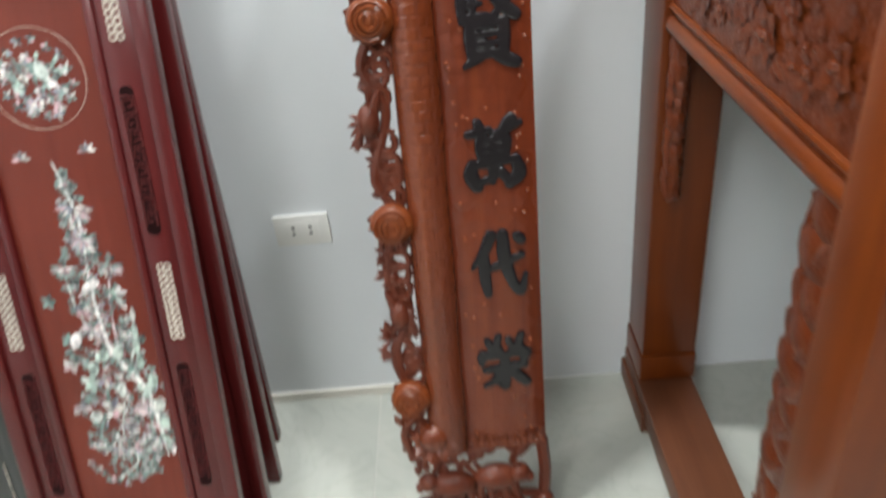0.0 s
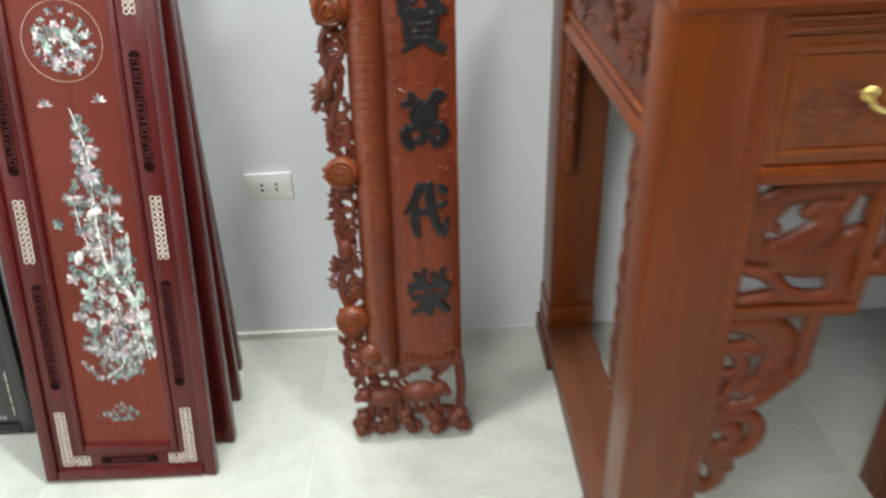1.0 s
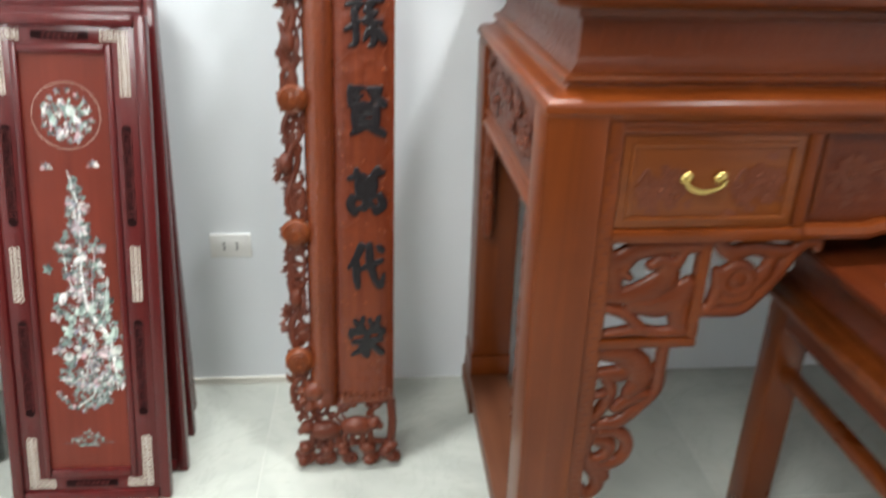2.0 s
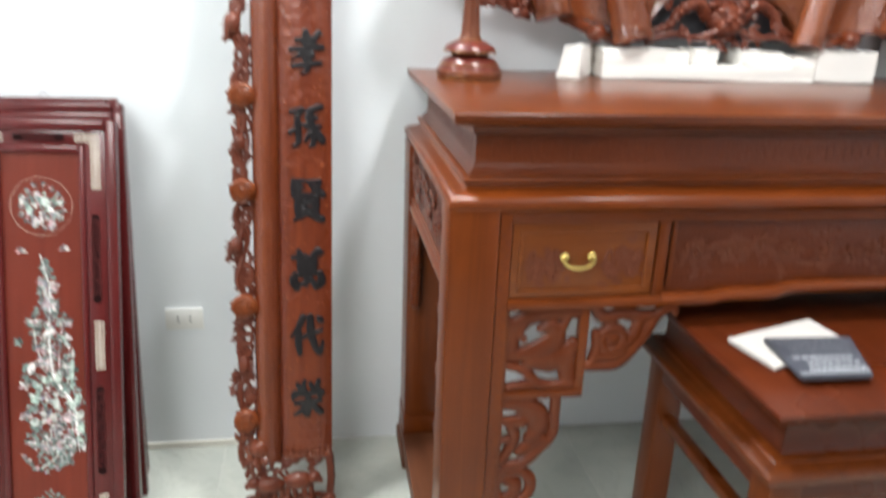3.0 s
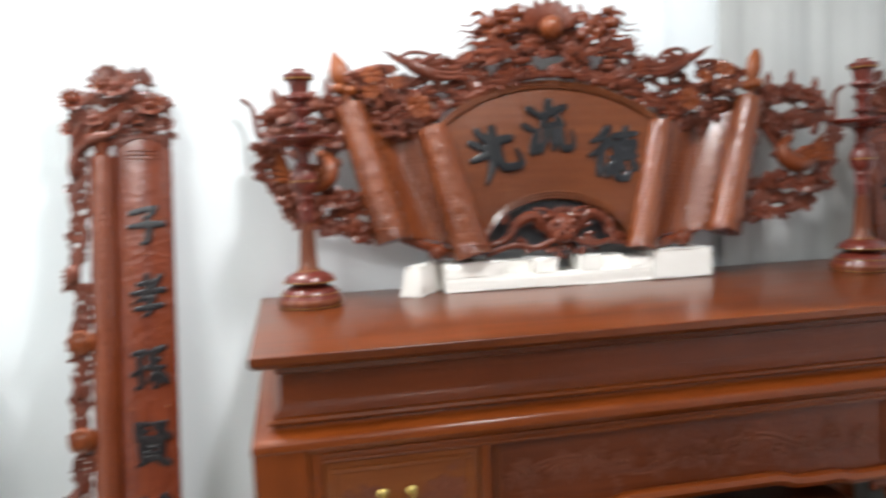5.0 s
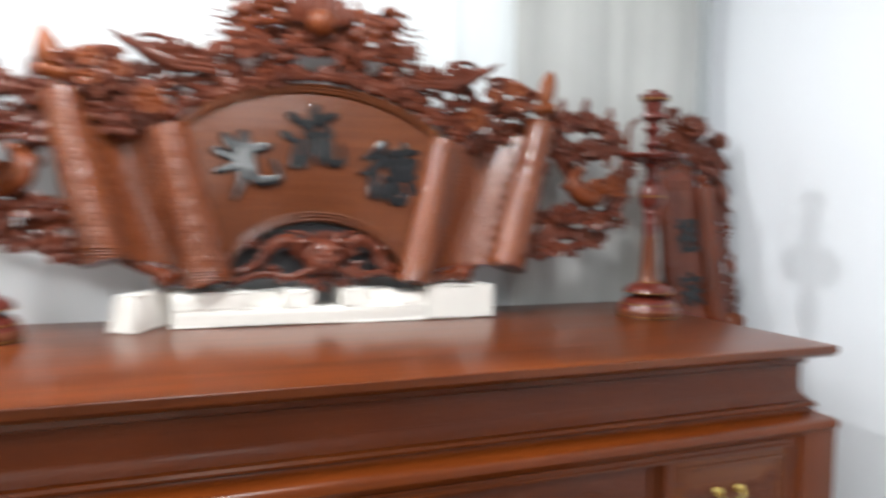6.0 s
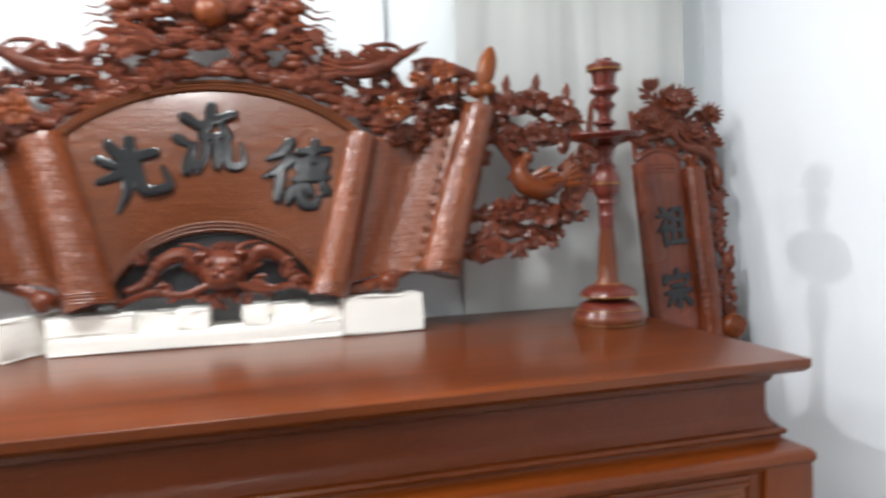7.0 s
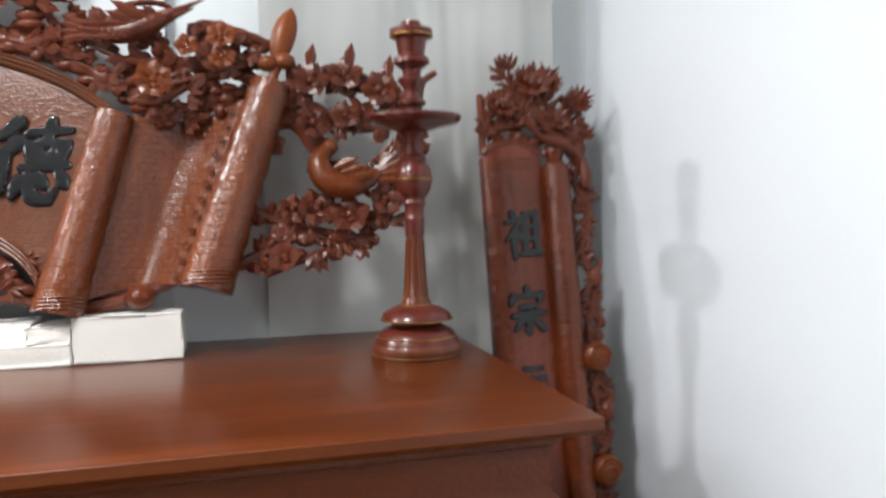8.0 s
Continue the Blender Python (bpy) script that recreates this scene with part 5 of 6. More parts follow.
        # openwork beyond the outer roll
        loops = [
            [(0.6, 0.44), (0.68, 0.47), (0.78, 0.49), (0.86, 0.45), (0.9, 0.38), (0.91, 0.3), (0.88, 0.22), (0.8, 0.14), (0.7, 0.1), (0.6, 0.06)],
            [(0.59, 0.36), (0.66, 0.38), (0.7, 0.33), (0.74, 0.27), (0.82, 0.26), (0.87, 0.31)],
            [(0.57, 0.2), (0.64, 0.17), (0.72, 0.2), (0.8, 0.18), (0.86, 0.2)],
            [(0.84, 0.44), (0.88, 0.4), (0.915, 0.392), (0.925, 0.43), (0.935, 0.475), (0.965, 0.5)],
            [(0.62, 0.41), (0.7, 0.42), (0.76, 0.38), (0.82, 0.37), (0.88, 0.4)],
            [(0.55, 0.08), (0.63, 0.12), (0.7, 0.15), (0.78, 0.11)],
        ]
        for k, pts in enumerate(loops):
            line = curve([(s * x * wide, -0.04, z) for x, z in pts], 6)
            r0 = 0.014 if k != 3 else 0.013
            part("side_branch", tube(bmesh.new(), line, [r0 * (1 - 0.45 * i / len(line)) for i in range(len(line))], 7), ROSE, t)
            bm = bmesh.new()
            for i in range(2, len(line) - 2, 2):
                if k == 3:
                    continue
                d = (line[i + 1] - line[i - 1]).normalized()
                side = Vector((-d.z, 0, d.x)) * rng.choice((-1, 1))
                leaf_spray(bm, line[i] + Vector((0, -0.008, 0)), d * 0.4 + side, rng, 3, rng.uniform(0.03, 0.044), wide=1.25)
                blob(bm, line[i] + side * 0.014, rng.uniform(0.017, 0.028), 0.015, rng.uniform(0.012, 0.02), 8, 5)
            if len(bm.verts):
                part("foliage", bm, ROSE, t, kind="stuff")
            else:
                bm.free()
        for x, z, r in ((0.7, 0.465, 0.042), (0.77, 0.48, 0.042), (0.84, 0.45, 0.042), (0.7, 0.375, 0.042), (0.77, 0.39, 0.034), (0.7, 0.19, 0.044), (0.77, 0.175, 0.046), (0.84, 0.21, 0.04), (0.64, 0.09, 0.036), (0.655, 0.19, 0.034), (0.89, 0.33, 0.036), (0.62, 0.33, 0.03)):
            flower_part("side_flower", (s * x * wide, -0.055, z), (rng.uniform(-0.4, 0.4), -1, rng.uniform(-0.3, 0.5)), r * 1.06, rng, ROSE, t, 5, slim=0.98)
        bm = bmesh.new()
        for q in range(46):
            a = rng.uniform(-2.6, 2.2)
            r = rng.uniform(0.74, 1.02)
            leaf_spray(bm, (s * (0.745 + 0.15 * r * math.cos(a)) * wide, -0.045, 0.29 + 0.19 * r * math.sin(a)), (s * rng.uniform(-0.6, 1) * math.cos(a), 0, rng.uniform(-1, 1)), rng, 3, rng.uniform(0.026, 0.038), wide=1.4)
        for q in range(16):
            leaf_spray(bm, (s * rng.uniform(0.7, 0.86) * wide, -0.05, rng.uniform(0.34, 0.42)), (rng.uniform(-1, 1), 0, rng.uniform(-1, 1)), rng, 3, 0.034, wide=1.4)
        part("foliage", bm, ROSE, t, kind="stuff")
        for x, z in ((0.7, 0.53), (0.78, 0.535), (0.86, 0.51), (0.66, 0.5)):
            bm = bmesh.new()
            x *= wide
            tube(bm, [(s * x, -0.045, z - 0.045), (s * (x + 0.004), -0.045, z), (s * (x + 0.01), -0.045, z + 0.026)], [0.006, 0.013, 0.001], 7)
            part("side_bud", bm, ROSE, t)
        bm = bmesh.new()
        line = curve([(s * 0.732 * wide, -0.07, 0.318), (s * 0.712 * wide, -0.072, 0.29), (s * 0.722 * wide, -0.074, 0.256), (s * 0.76 * wide, -0.074, 0.238), (s * 0.8 * wide, -0.07, 0.248), (s * 0.832 * wide, -0.066, 0.268)], 5)
        tube(bm, line, [0.009 + 0.02 * math.sin(math.pi * min(1.0, 0.05 + k / 27)) for k in range(26)], 11)
        blob(bm, (s * 0.735 * wide, -0.072, 0.322), 0.017, 0.016, 0.015, 10, 7)
        tube(bm, [(s * 0.722 * wide, -0.072, 0.322), (s * 0.7 * wide, -0.074, 0.317)], [0.007, 0.001], 6)
        for q in range(6):
            leaf(bm, (s * (0.812 + 0.004 * q) * wide, -0.072 + 0.004 * q, 0.248 + 0.007 * q), (s * (0.95 - 0.07 * q), 0, 0.05 + 0.2 * q), (0, -1, 0), 0.072, 0.018)
        for q in range(3):
            leaf(bm, (s * (0.735 + 0.014 * q) * wide, -0.094, 0.27 - 0.006 * q), (s * 0.9, -0.1, 0.35 - 0.2 * q), (0, -1, 0), 0.058, 0.022)
        part("carved_bird", bm, ROSE_BUD, t, "curled carved bird, paler than the foliage")
        # open carving along the top: stems from the finial to the crest
        lines = [
            [(0.66, 0.548), (0.6, 0.568), (0.535, 0.588), (0.49, 0.585)],
            [(0.63, 0.53), (0.6, 0.5), (0.55, 0.48), (0.5, 0.47), (0.44, 0.425), (0.39, 0.415)],
            [(0.335, 0.57), (0.365, 0.605), (0.4, 0.622), (0.44, 0.626), (0.462, 0.612), (0.458, 0.594)],
            [(0.55, 0.5), (0.5, 0.51), (0.44, 0.51), (0.38, 0.5), (0.32, 0.53), (0.24, 0.575)],
            [(0.47, 0.49), (0.45, 0.53), (0.4, 0.55), (0.34, 0.565), (0.26, 0.6)],
        ]
        for q, line in enumerate(lines):
            line = curve([(s * x, -0.05 - 0.012 * (q == 2) + 0.01 * math.sin(x * 30), z) for x, z in line], 7)
            n = len(line) - 1
            part("top_branch", tube(bmesh.new(), line, [(0.0105 if q != 2 else 0.008) * (1 - 0.35 * k / n) + 0.001 * math.sin(k * 1.9) for k in range(n + 1)], 7), ROSE, t)
            if q == 2:
                continue
            bm = bmesh.new()
            for i in range(2, n - 1, 4):
                d = (line[i + 1] - line[i - 1]).normalized()
                side = Vector((-d.z, 0, d.x)) * rng.choice((-1, 1))
                if q == 0 and side.z > 0:
                    side = -side
                leaf_spray(bm, line[i] + Vector((0, rng.uniform(-0.025, 0.0), 0)), d * rng.uniform(0.3, 1.0) + side * 0.6, rng, 2, rng.uniform(0.03, 0.042), wide=1.5)
                blob(bm, line[i] + side * 0.012 + Vector((0, 0.006, 0)), rng.uniform(0.012, 0.02), 0.013, rng.uniform(0.009, 0.014), 9, 6)
            part("foliage", bm, ROSE, t, kind="stuff")
        for x, z, r, petals in ((0.558, 0.545, 0.034, 6), (0.56, 0.5, 0.03, 6), (0.425, 0.45, 0.042, 7), (0.49, 0.525, 0.026, 5)):
            flower_part("top_flower", (s * x, -0.09, z), (rng.uniform(-0.2, 0.2), -1, rng.uniform(-0.1, 0.3)), r, rng, ROSE_BUD, t, petals, slim=1.05)
        bm = bmesh.new()
        for q in range(96):
            f = rng.random()
            x = 0.365 + 0.26 * f
            edge = 0.385 + 0.072 * f - 0.045 * math.sin(math.pi * f)
            z = edge + rng.uniform(0.004, 0.115 - 0.03 * f)
            y = rng.uniform(-0.05, -0.025)
            if q % 2:
                leaf_spray(bm, (s * x, y, z), (s * rng.uniform(-1, 1), 0, rng.uniform(-0.6, 0.8)), rng, 3, rng.uniform(0.026, 0.038), wide=1.6)
            else:
                blob(bm, (s * x, y, z), rng.uniform(0.012, 0.024), 0.014, rng.uniform(0.009, 0.016), 9, 6)
        for q in range(16):
            leaf_spray(bm, (s * rng.uniform(0.49, 0.61), -0.05, rng.uniform(0.52, 0.57)), (s * rng.uniform(-1, 1), 0, rng.uniform(-0.6, 0.4)), rng, 3, rng.uniform(0.026, 0.034), wide=1.6)
        for q in range(22):
            leaf_spray(bm, (s * rng.uniform(0.2, 0.345), -0.05, rng.uniform(0.55, 0.6)), (s * rng.uniform(-0.4, 1), 0, rng.uniform(-0.5, 0.5)), rng, 3, rng.uniform(0.026, 0.036), wide=1.6)
        for q in range(5):
            x0, x1 = rng.uniform(0.37, 0.45), rng.uniform(0.5, 0.62)
            tube(bm, curve([(s * x0, -0.04, 0.42 + 0.03 * rng.random()), (s * (x0 * 0.6 + x1 * 0.4), -0.05, 0.45 + 0.05 * rng.random()), (s * x1, -0.04, 0.47 + 0.07 * rng.random())], 6), 0.008, 7)
        part("foliage", bm, ROSE, t, kind="stuff")
        # a bird over each shoulder: long beak to the outside, folded wing, tail towards the crest
        bm = bmesh.new()
        line = curve([(s * 0.29, -0.07, 0.556), (s * 0.33, -0.076, 0.55), (s * 0.375, -0.08, 0.553), (s * 0.42, -0.082, 0.572), (s * 0.45, -0.08, 0.588)], 6)
        tube(bm, line, [0.005 + 0.017 * math.sin(math.pi * min(1.0, 0.08 + 0.72 * k / 24)) for k in range(25)], 11)
        blob(bm, (s * 0.455, -0.084, 0.59), 0.016, 0.016, 0.014, 10, 7)
        for k in range(3, 22, 2):
            for up in (-0.7, 0.0, 0.7):
                leaf(bm, line[k] + Vector((0, -0.014, 0.013 * up)), (-s, -0.15, 0.5 * up), (0, -1, 0), rng.uniform(0.02, 0.03), 0.015, 0.1)
        bird_ob = part("shoulder_bird", bm, ROSE, t, "carved bird with a long beak")
        bm = bmesh.new()
        for up, ln in ((0.0, 0.062), (-0.009, 0.042)):
            tube(bm, [(s * 0.463, -0.088, 0.595 + up), (s * (0.463 + ln * 0.5), -0.088, 0.595 + up + ln * 0.25), (s * (0.463 + ln), -0.086, 0.595 + up + ln * 0.5)], [0.008, 0.0055, 0.0012], 7)
        part("beak", bm, ROSE, bird_ob)
        for q in range(5):
            bm = bmesh.new()
            leaf(bm, (s * (0.425 - 0.012 * q), -0.1 + 0.004 * q, 0.572 - 0.004 * q), (-s * 0.9, -0.05, 0.42 - 0.2 * q), (0, -1, 0), 0.085 - 0.008 * q, 0.024, 0.05)
            part("wing_feather", bm, ROSE, bird_ob)
        for q in range(4):
            bm = bmesh.new()
            leaf(bm, (s * 0.32, -0.076, 0.552), (-s * 0.9, 0, 0.5 - 0.25 * q), (0, -1, 0), 0.07, 0.02, 0.05)
            part("tail_feather", bm, ROSE, bird_ob)
        # thick tail along the arch
        bm = bmesh.new()
        tail = curve([(s * 0.36, -0.04, 0.44), (s * 0.32, -0.035, 0.475), (s * 0.25, -0.03, 0.516), (s * 0.17, -0.03, 0.542), (s * 0.08, -0.03, 0.558), (s * 0.0, -0.03, 0.562)], 7)
        tube(bm, tail, [0.01 + 0.01 * math.sin(math.pi * k / 35) + 0.003 * math.sin(k * 1.3) for k in range(36)], 8)
        for i in range(2, 34, 3):
            leaf_spray(bm, tail[i] + Vector((0, -0.012, 0)), (s * rng.uniform(0.2, 1), 0, rng.uniform(-0.1, 0.4)), rng, 2, rng.uniform(0.024, 0.034), wide=1.5)
        part("arch_tail", bm, ROSE, t)
        bm = bmesh.new()
        for q in range(30):
            x = rng.uniform(0.05, 0.32)
            z = 0.392 + 0.152 * (1 - (x / 0.36) ** 2) ** 0.8 + rng.uniform(0.012, 0.05)
            blob(bm, (s * x, -0.03, z), rng.uniform(0.014, 0.026), 0.014, rng.uniform(0.009, 0.016), 9, 6)
            if q % 2:
                leaf_spray(bm, (s * x, -0.04, z), (s * rng.uniform(-0.4, 1), 0, rng.uniform(-0.3, 0.7)), rng, 3, rng.uniform(0.03, 0.044), wide=1.25)
        part("foliage", bm, ROSE, t, kind="stuff")
        # beast's head with streaming whiskers beside the crest
        for q in range(5):
            pts = [(s * (0.15 + 0.0075 * k + 0.01 * (q % 2) * k / 18), -0.08, 0.725 - 0.021 * q - 0.0016 * k + 0.0055 * math.sin(k * 0.8 + q * 1.4)) for k in range(19)]
            part("crest_ribbon", tube(bmesh.new(), pts, [0.0085 * (1 - 0.85 * k / 18) for k in range(19)], 6), ROSE, t)
        bm = bmesh.new()
        for q in range(16):
            blob(bm, (s * rng.uniform(0.095, 0.2), -0.085 + rng.uniform(-0.015, 0.015), rng.uniform(0.66, 0.735)), rng.uniform(0.014, 0.026), 0.018, rng.uniform(0.01, 0.018), 9, 6)
        for q in range(12):
            leaf_spray(bm, (s * rng.uniform(0.1, 0.2), -0.095, rng.uniform(0.66, 0.735)), (s * rng.uniform(-0.2, 1), 0, rng.uniform(-0.3, 0.7)), rng, 3, 0.034, wide=1.3)
        part("mane", bm, ROSE_BARK, t, kind="stuff")
        bm = bmesh.new()
        blob(bm, (s * 0.2, -0.098, 0.7), 0.03, 0.02, 0.019, 12, 8)
        tube(bm, curve([(s * 0.19, -0.092, 0.712), (s * 0.22, -0.085, 0.738), (s * 0.245, -0.085, 0.728)], 6), 0.007, 6)
        part("beast_head", bm, ROSE_BARK, t, "carved beast head with a curling brow")
        bm = bmesh.new()
        leaf(bm, (s * 0.11, -0.09, 0.73), (-s * 0.5, 0, 1), (0, -1, 0), 0.04, 0.018)
        part("crest_leaf", bm, ROSE_BARK, t)
    # pointed lotus crown with its orb
    for count, length, width, y in ((7, 0.108, 0.046, -0.06), (8, 0.086, 0.042, -0.078)):
        for k in range(count):
            a = math.radians(22 + 136 * (k + 0.5) / count)
            bm = bmesh.new()
            leaf(bm, (0.045 * math.cos(a), y, 0.69), (0.75 * math.cos(a), -0.1, math.sin(a)), (0, -1, 0), length * (0.8 + 0.2 * math.sin(a) ** 4), width, 0.06)
            part("lotus_petal", bm, ROSE, t)
    bm = bmesh.new()
    blob(bm, (0, -0.098, 0.686), 0.037, 0.034, 0.036, 16, 10)
    part("crest_orb", bm, ROSE_BUD, t, "smooth round orb in the crest")
    bm = bmesh.new()
    for q in range(14):
        blob(bm, (rng.uniform(-0.1, 0.1), -0.045, rng.uniform(0.625, 0.7)), rng.uniform(0.02, 0.034), 0.016, rng.uniform(0.014, 0.022), 9, 6)
    for q in range(34):
        x = rng.uniform(-0.26, 0.26)
        leaf_spray(bm, (x, -0.07 - rng.uniform(0, 0.015), rng.uniform(0.605, 0.66) - 0.2 * x * x), (1 if x > 0 else -1, 0, rng.uniform(-0.4, 0.5)), rng, 2, 0.055, wide=1.2)
    for q in range(70):
        x = rng.uniform(-0.3, 0.3)
        edge = 0.392 + 0.152 * max(0.0, 1 - (x / 0.362) ** 2) ** 0.8
        blob(bm, (x, -0.036, edge + rng.uniform(0.008, 0.035)), rng.uniform(0.014, 0.03), 0.013, rng.uniform(0.009, 0.016), 9, 6)
        if q % 2:
            leaf_spray(bm, (x, -0.05, edge + rng.uniform(0.01, 0.05)), (1 if x > 0 else -1, 0, rng.uniform(-0.3, 0.5)), rng, 2, 0.036, wide=1.6)
    for q in range(40):
        x = rng.uniform(-0.22, 0.22)
        blob(bm, (x, -0.045, rng.uniform(0.63, 0.715) - 0.3 * x * x), rng.uniform(0.018, 0.03), 0.014, rng.uniform(0.01, 0.018), 9, 6)
    for q in range(30):
        x = rng.uniform(-0.22, 0.22)
        blob(bm, (x, -0.055, rng.uniform(0.585, 0.66) - 0.5 * x * x), rng.uniform(0.016, 0.034), 0.016, rng.uniform(0.009, 0.015), 9, 6)
    part("foliage", bm, ROSE, t, kind="stuff")
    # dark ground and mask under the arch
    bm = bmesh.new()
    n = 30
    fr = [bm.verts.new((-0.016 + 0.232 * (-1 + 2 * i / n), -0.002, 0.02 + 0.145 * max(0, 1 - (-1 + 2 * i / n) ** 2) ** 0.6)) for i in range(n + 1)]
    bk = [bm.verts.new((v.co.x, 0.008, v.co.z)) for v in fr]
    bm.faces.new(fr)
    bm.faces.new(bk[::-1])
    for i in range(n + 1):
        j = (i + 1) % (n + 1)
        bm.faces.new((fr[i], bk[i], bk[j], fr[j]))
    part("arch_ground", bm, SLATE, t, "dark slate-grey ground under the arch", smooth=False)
    bm = bmesh.new()
    blob(bm, (0, -0.035, 0.075), 0.06, 0.045, 0.05, 14, 9)
    blob(bm, (0, -0.06, 0.05), 0.04, 0.035, 0.025, 12, 8)
    blob(bm, (0, -0.07, 0.072), 0.02, 0.025, 0.016, 10, 7)
    for s in (-1, 1):
        blob(bm, (s * 0.028, -0.07, 0.09), 0.014, 0.012, 0.012, 9, 6)
        blob(bm, (s * 0.016, -0.09, 0.06), 0.011, 0.01, 0.009, 8, 6)
        blob(bm, (s * 0.045, -0.05, 0.11), 0.022, 0.02, 0.014, 9, 6)
    mask = part("carved_mask", bm, ROSE, t, "carved beast mask")
    for s in (-1, 1):
        part("horn", tube(bmesh.new(), curve([(s * 0.05, -0.03, 0.08), (s * 0.09, -0.045, 0.115), (s * 0.14, -0.04, 0.095), (s * 0.17, -0.035, 0.055), (s * 0.22, -0.03, 0.035)], 7), [0.023 * (1 - 0.6 * k / 28) + 0.002 * math.sin(k * 2.2) for k in range(29)], 9), ROSE, mask)
        part("brow_curl", tube(bmesh.new(), curve([(s * 0.02, -0.05, 0.1), (s * 0.05, -0.06, 0.13), (s * 0.09, -0.045, 0.14)], 6), [0.01 * (1 - 0.7 * k / 12) for k in range(13)], 7), ROSE, mask)
        part("whisker", tube(bmesh.new(), curve([(s * 0.03, -0.06, 0.04), (s * 0.09, -0.05, 0.02), (s * 0.16, -0.04, 0.03), (s * 0.24, -0.03, 0.005)], 6), 0.009, 7), ROSE, mask)
    bm = bmesh.new()
    for q in range(18):
        s = 1 if q % 2 else -1
        leaf_spray(bm, (s * rng.uniform(0.03, 0.19), -0.045, rng.uniform(0.015, 0.11)), (s * rng.uniform(0.2, 1), 0, rng.uniform(-0.8, 0.8)), rng, 3, 0.034)
    for q in range(12):
        leaf_spray(bm, (rng.uniform(-0.06, 0.06), -0.05, rng.uniform(0.0, 0.04)), (rng.uniform(-1, 1), 0, -0.7), rng, 3, 0.03)
        leaf_spray(bm, (rng.uniform(-0.04, 0.04), -0.045, 0.115), (rng.uniform(-1, 1), 0, 0.8), rng, 3, 0.03)
    part("foliage", bm, ROSE, mask, kind="stuff")
    for s in (-1, 1):
        bm = bmesh.new()
        blob(bm, (s * 0.39, -0.045, 0.024), 0.03, 0.03, 0.026, 10, 7)
        tube(bm, curve([(s * 0.28, -0.02, 0.01), (s * 0.36, -0.02, 0.022), (s * 0.43, -0.02, 0.05), (s * 0.49, -0.02, 0.075)], 6), 0.016, 7)
        part("lower_scroll", bm, ROSE_BARK, t)


plaque()


# ---- inlaid panels stacked against the wall ----
def inlay_leaf(bm, x, z, a, length, width, y):
    leaf(bm, (x, y, z), (math.cos(a), 0, math.sin(a)), (0, -1, 0), length, width, 0.0, 0.04)


def slot_plate(x, z0, z1, r):
    """A thin plate with rounded ends."""
    bm = bmesh.new()
    rim = [(x + r * math.cos(a), z1 - r + r * math.sin(a)) for a in [k * math.pi / 8 for k in range(9)]] + [(x + r * math.cos(a), z0 + r + r * math.sin(a)) for a in [math.pi + k * math.pi / 8 for k in range(9)]]
    lo = [bm.verts.new((u, -0.0086, v)) for u, v in rim]
    hi = [bm.verts.new((u, -0.0098, v)) for u, v in rim]
    bm.faces.new(lo)
    bm.faces.new(hi[::-1])
    for i in range(len(rim)):
        j = (i + 1) % len(rim)
        bm.faces.new((lo[i], lo[j], hi[j], hi[i]))
    return bm


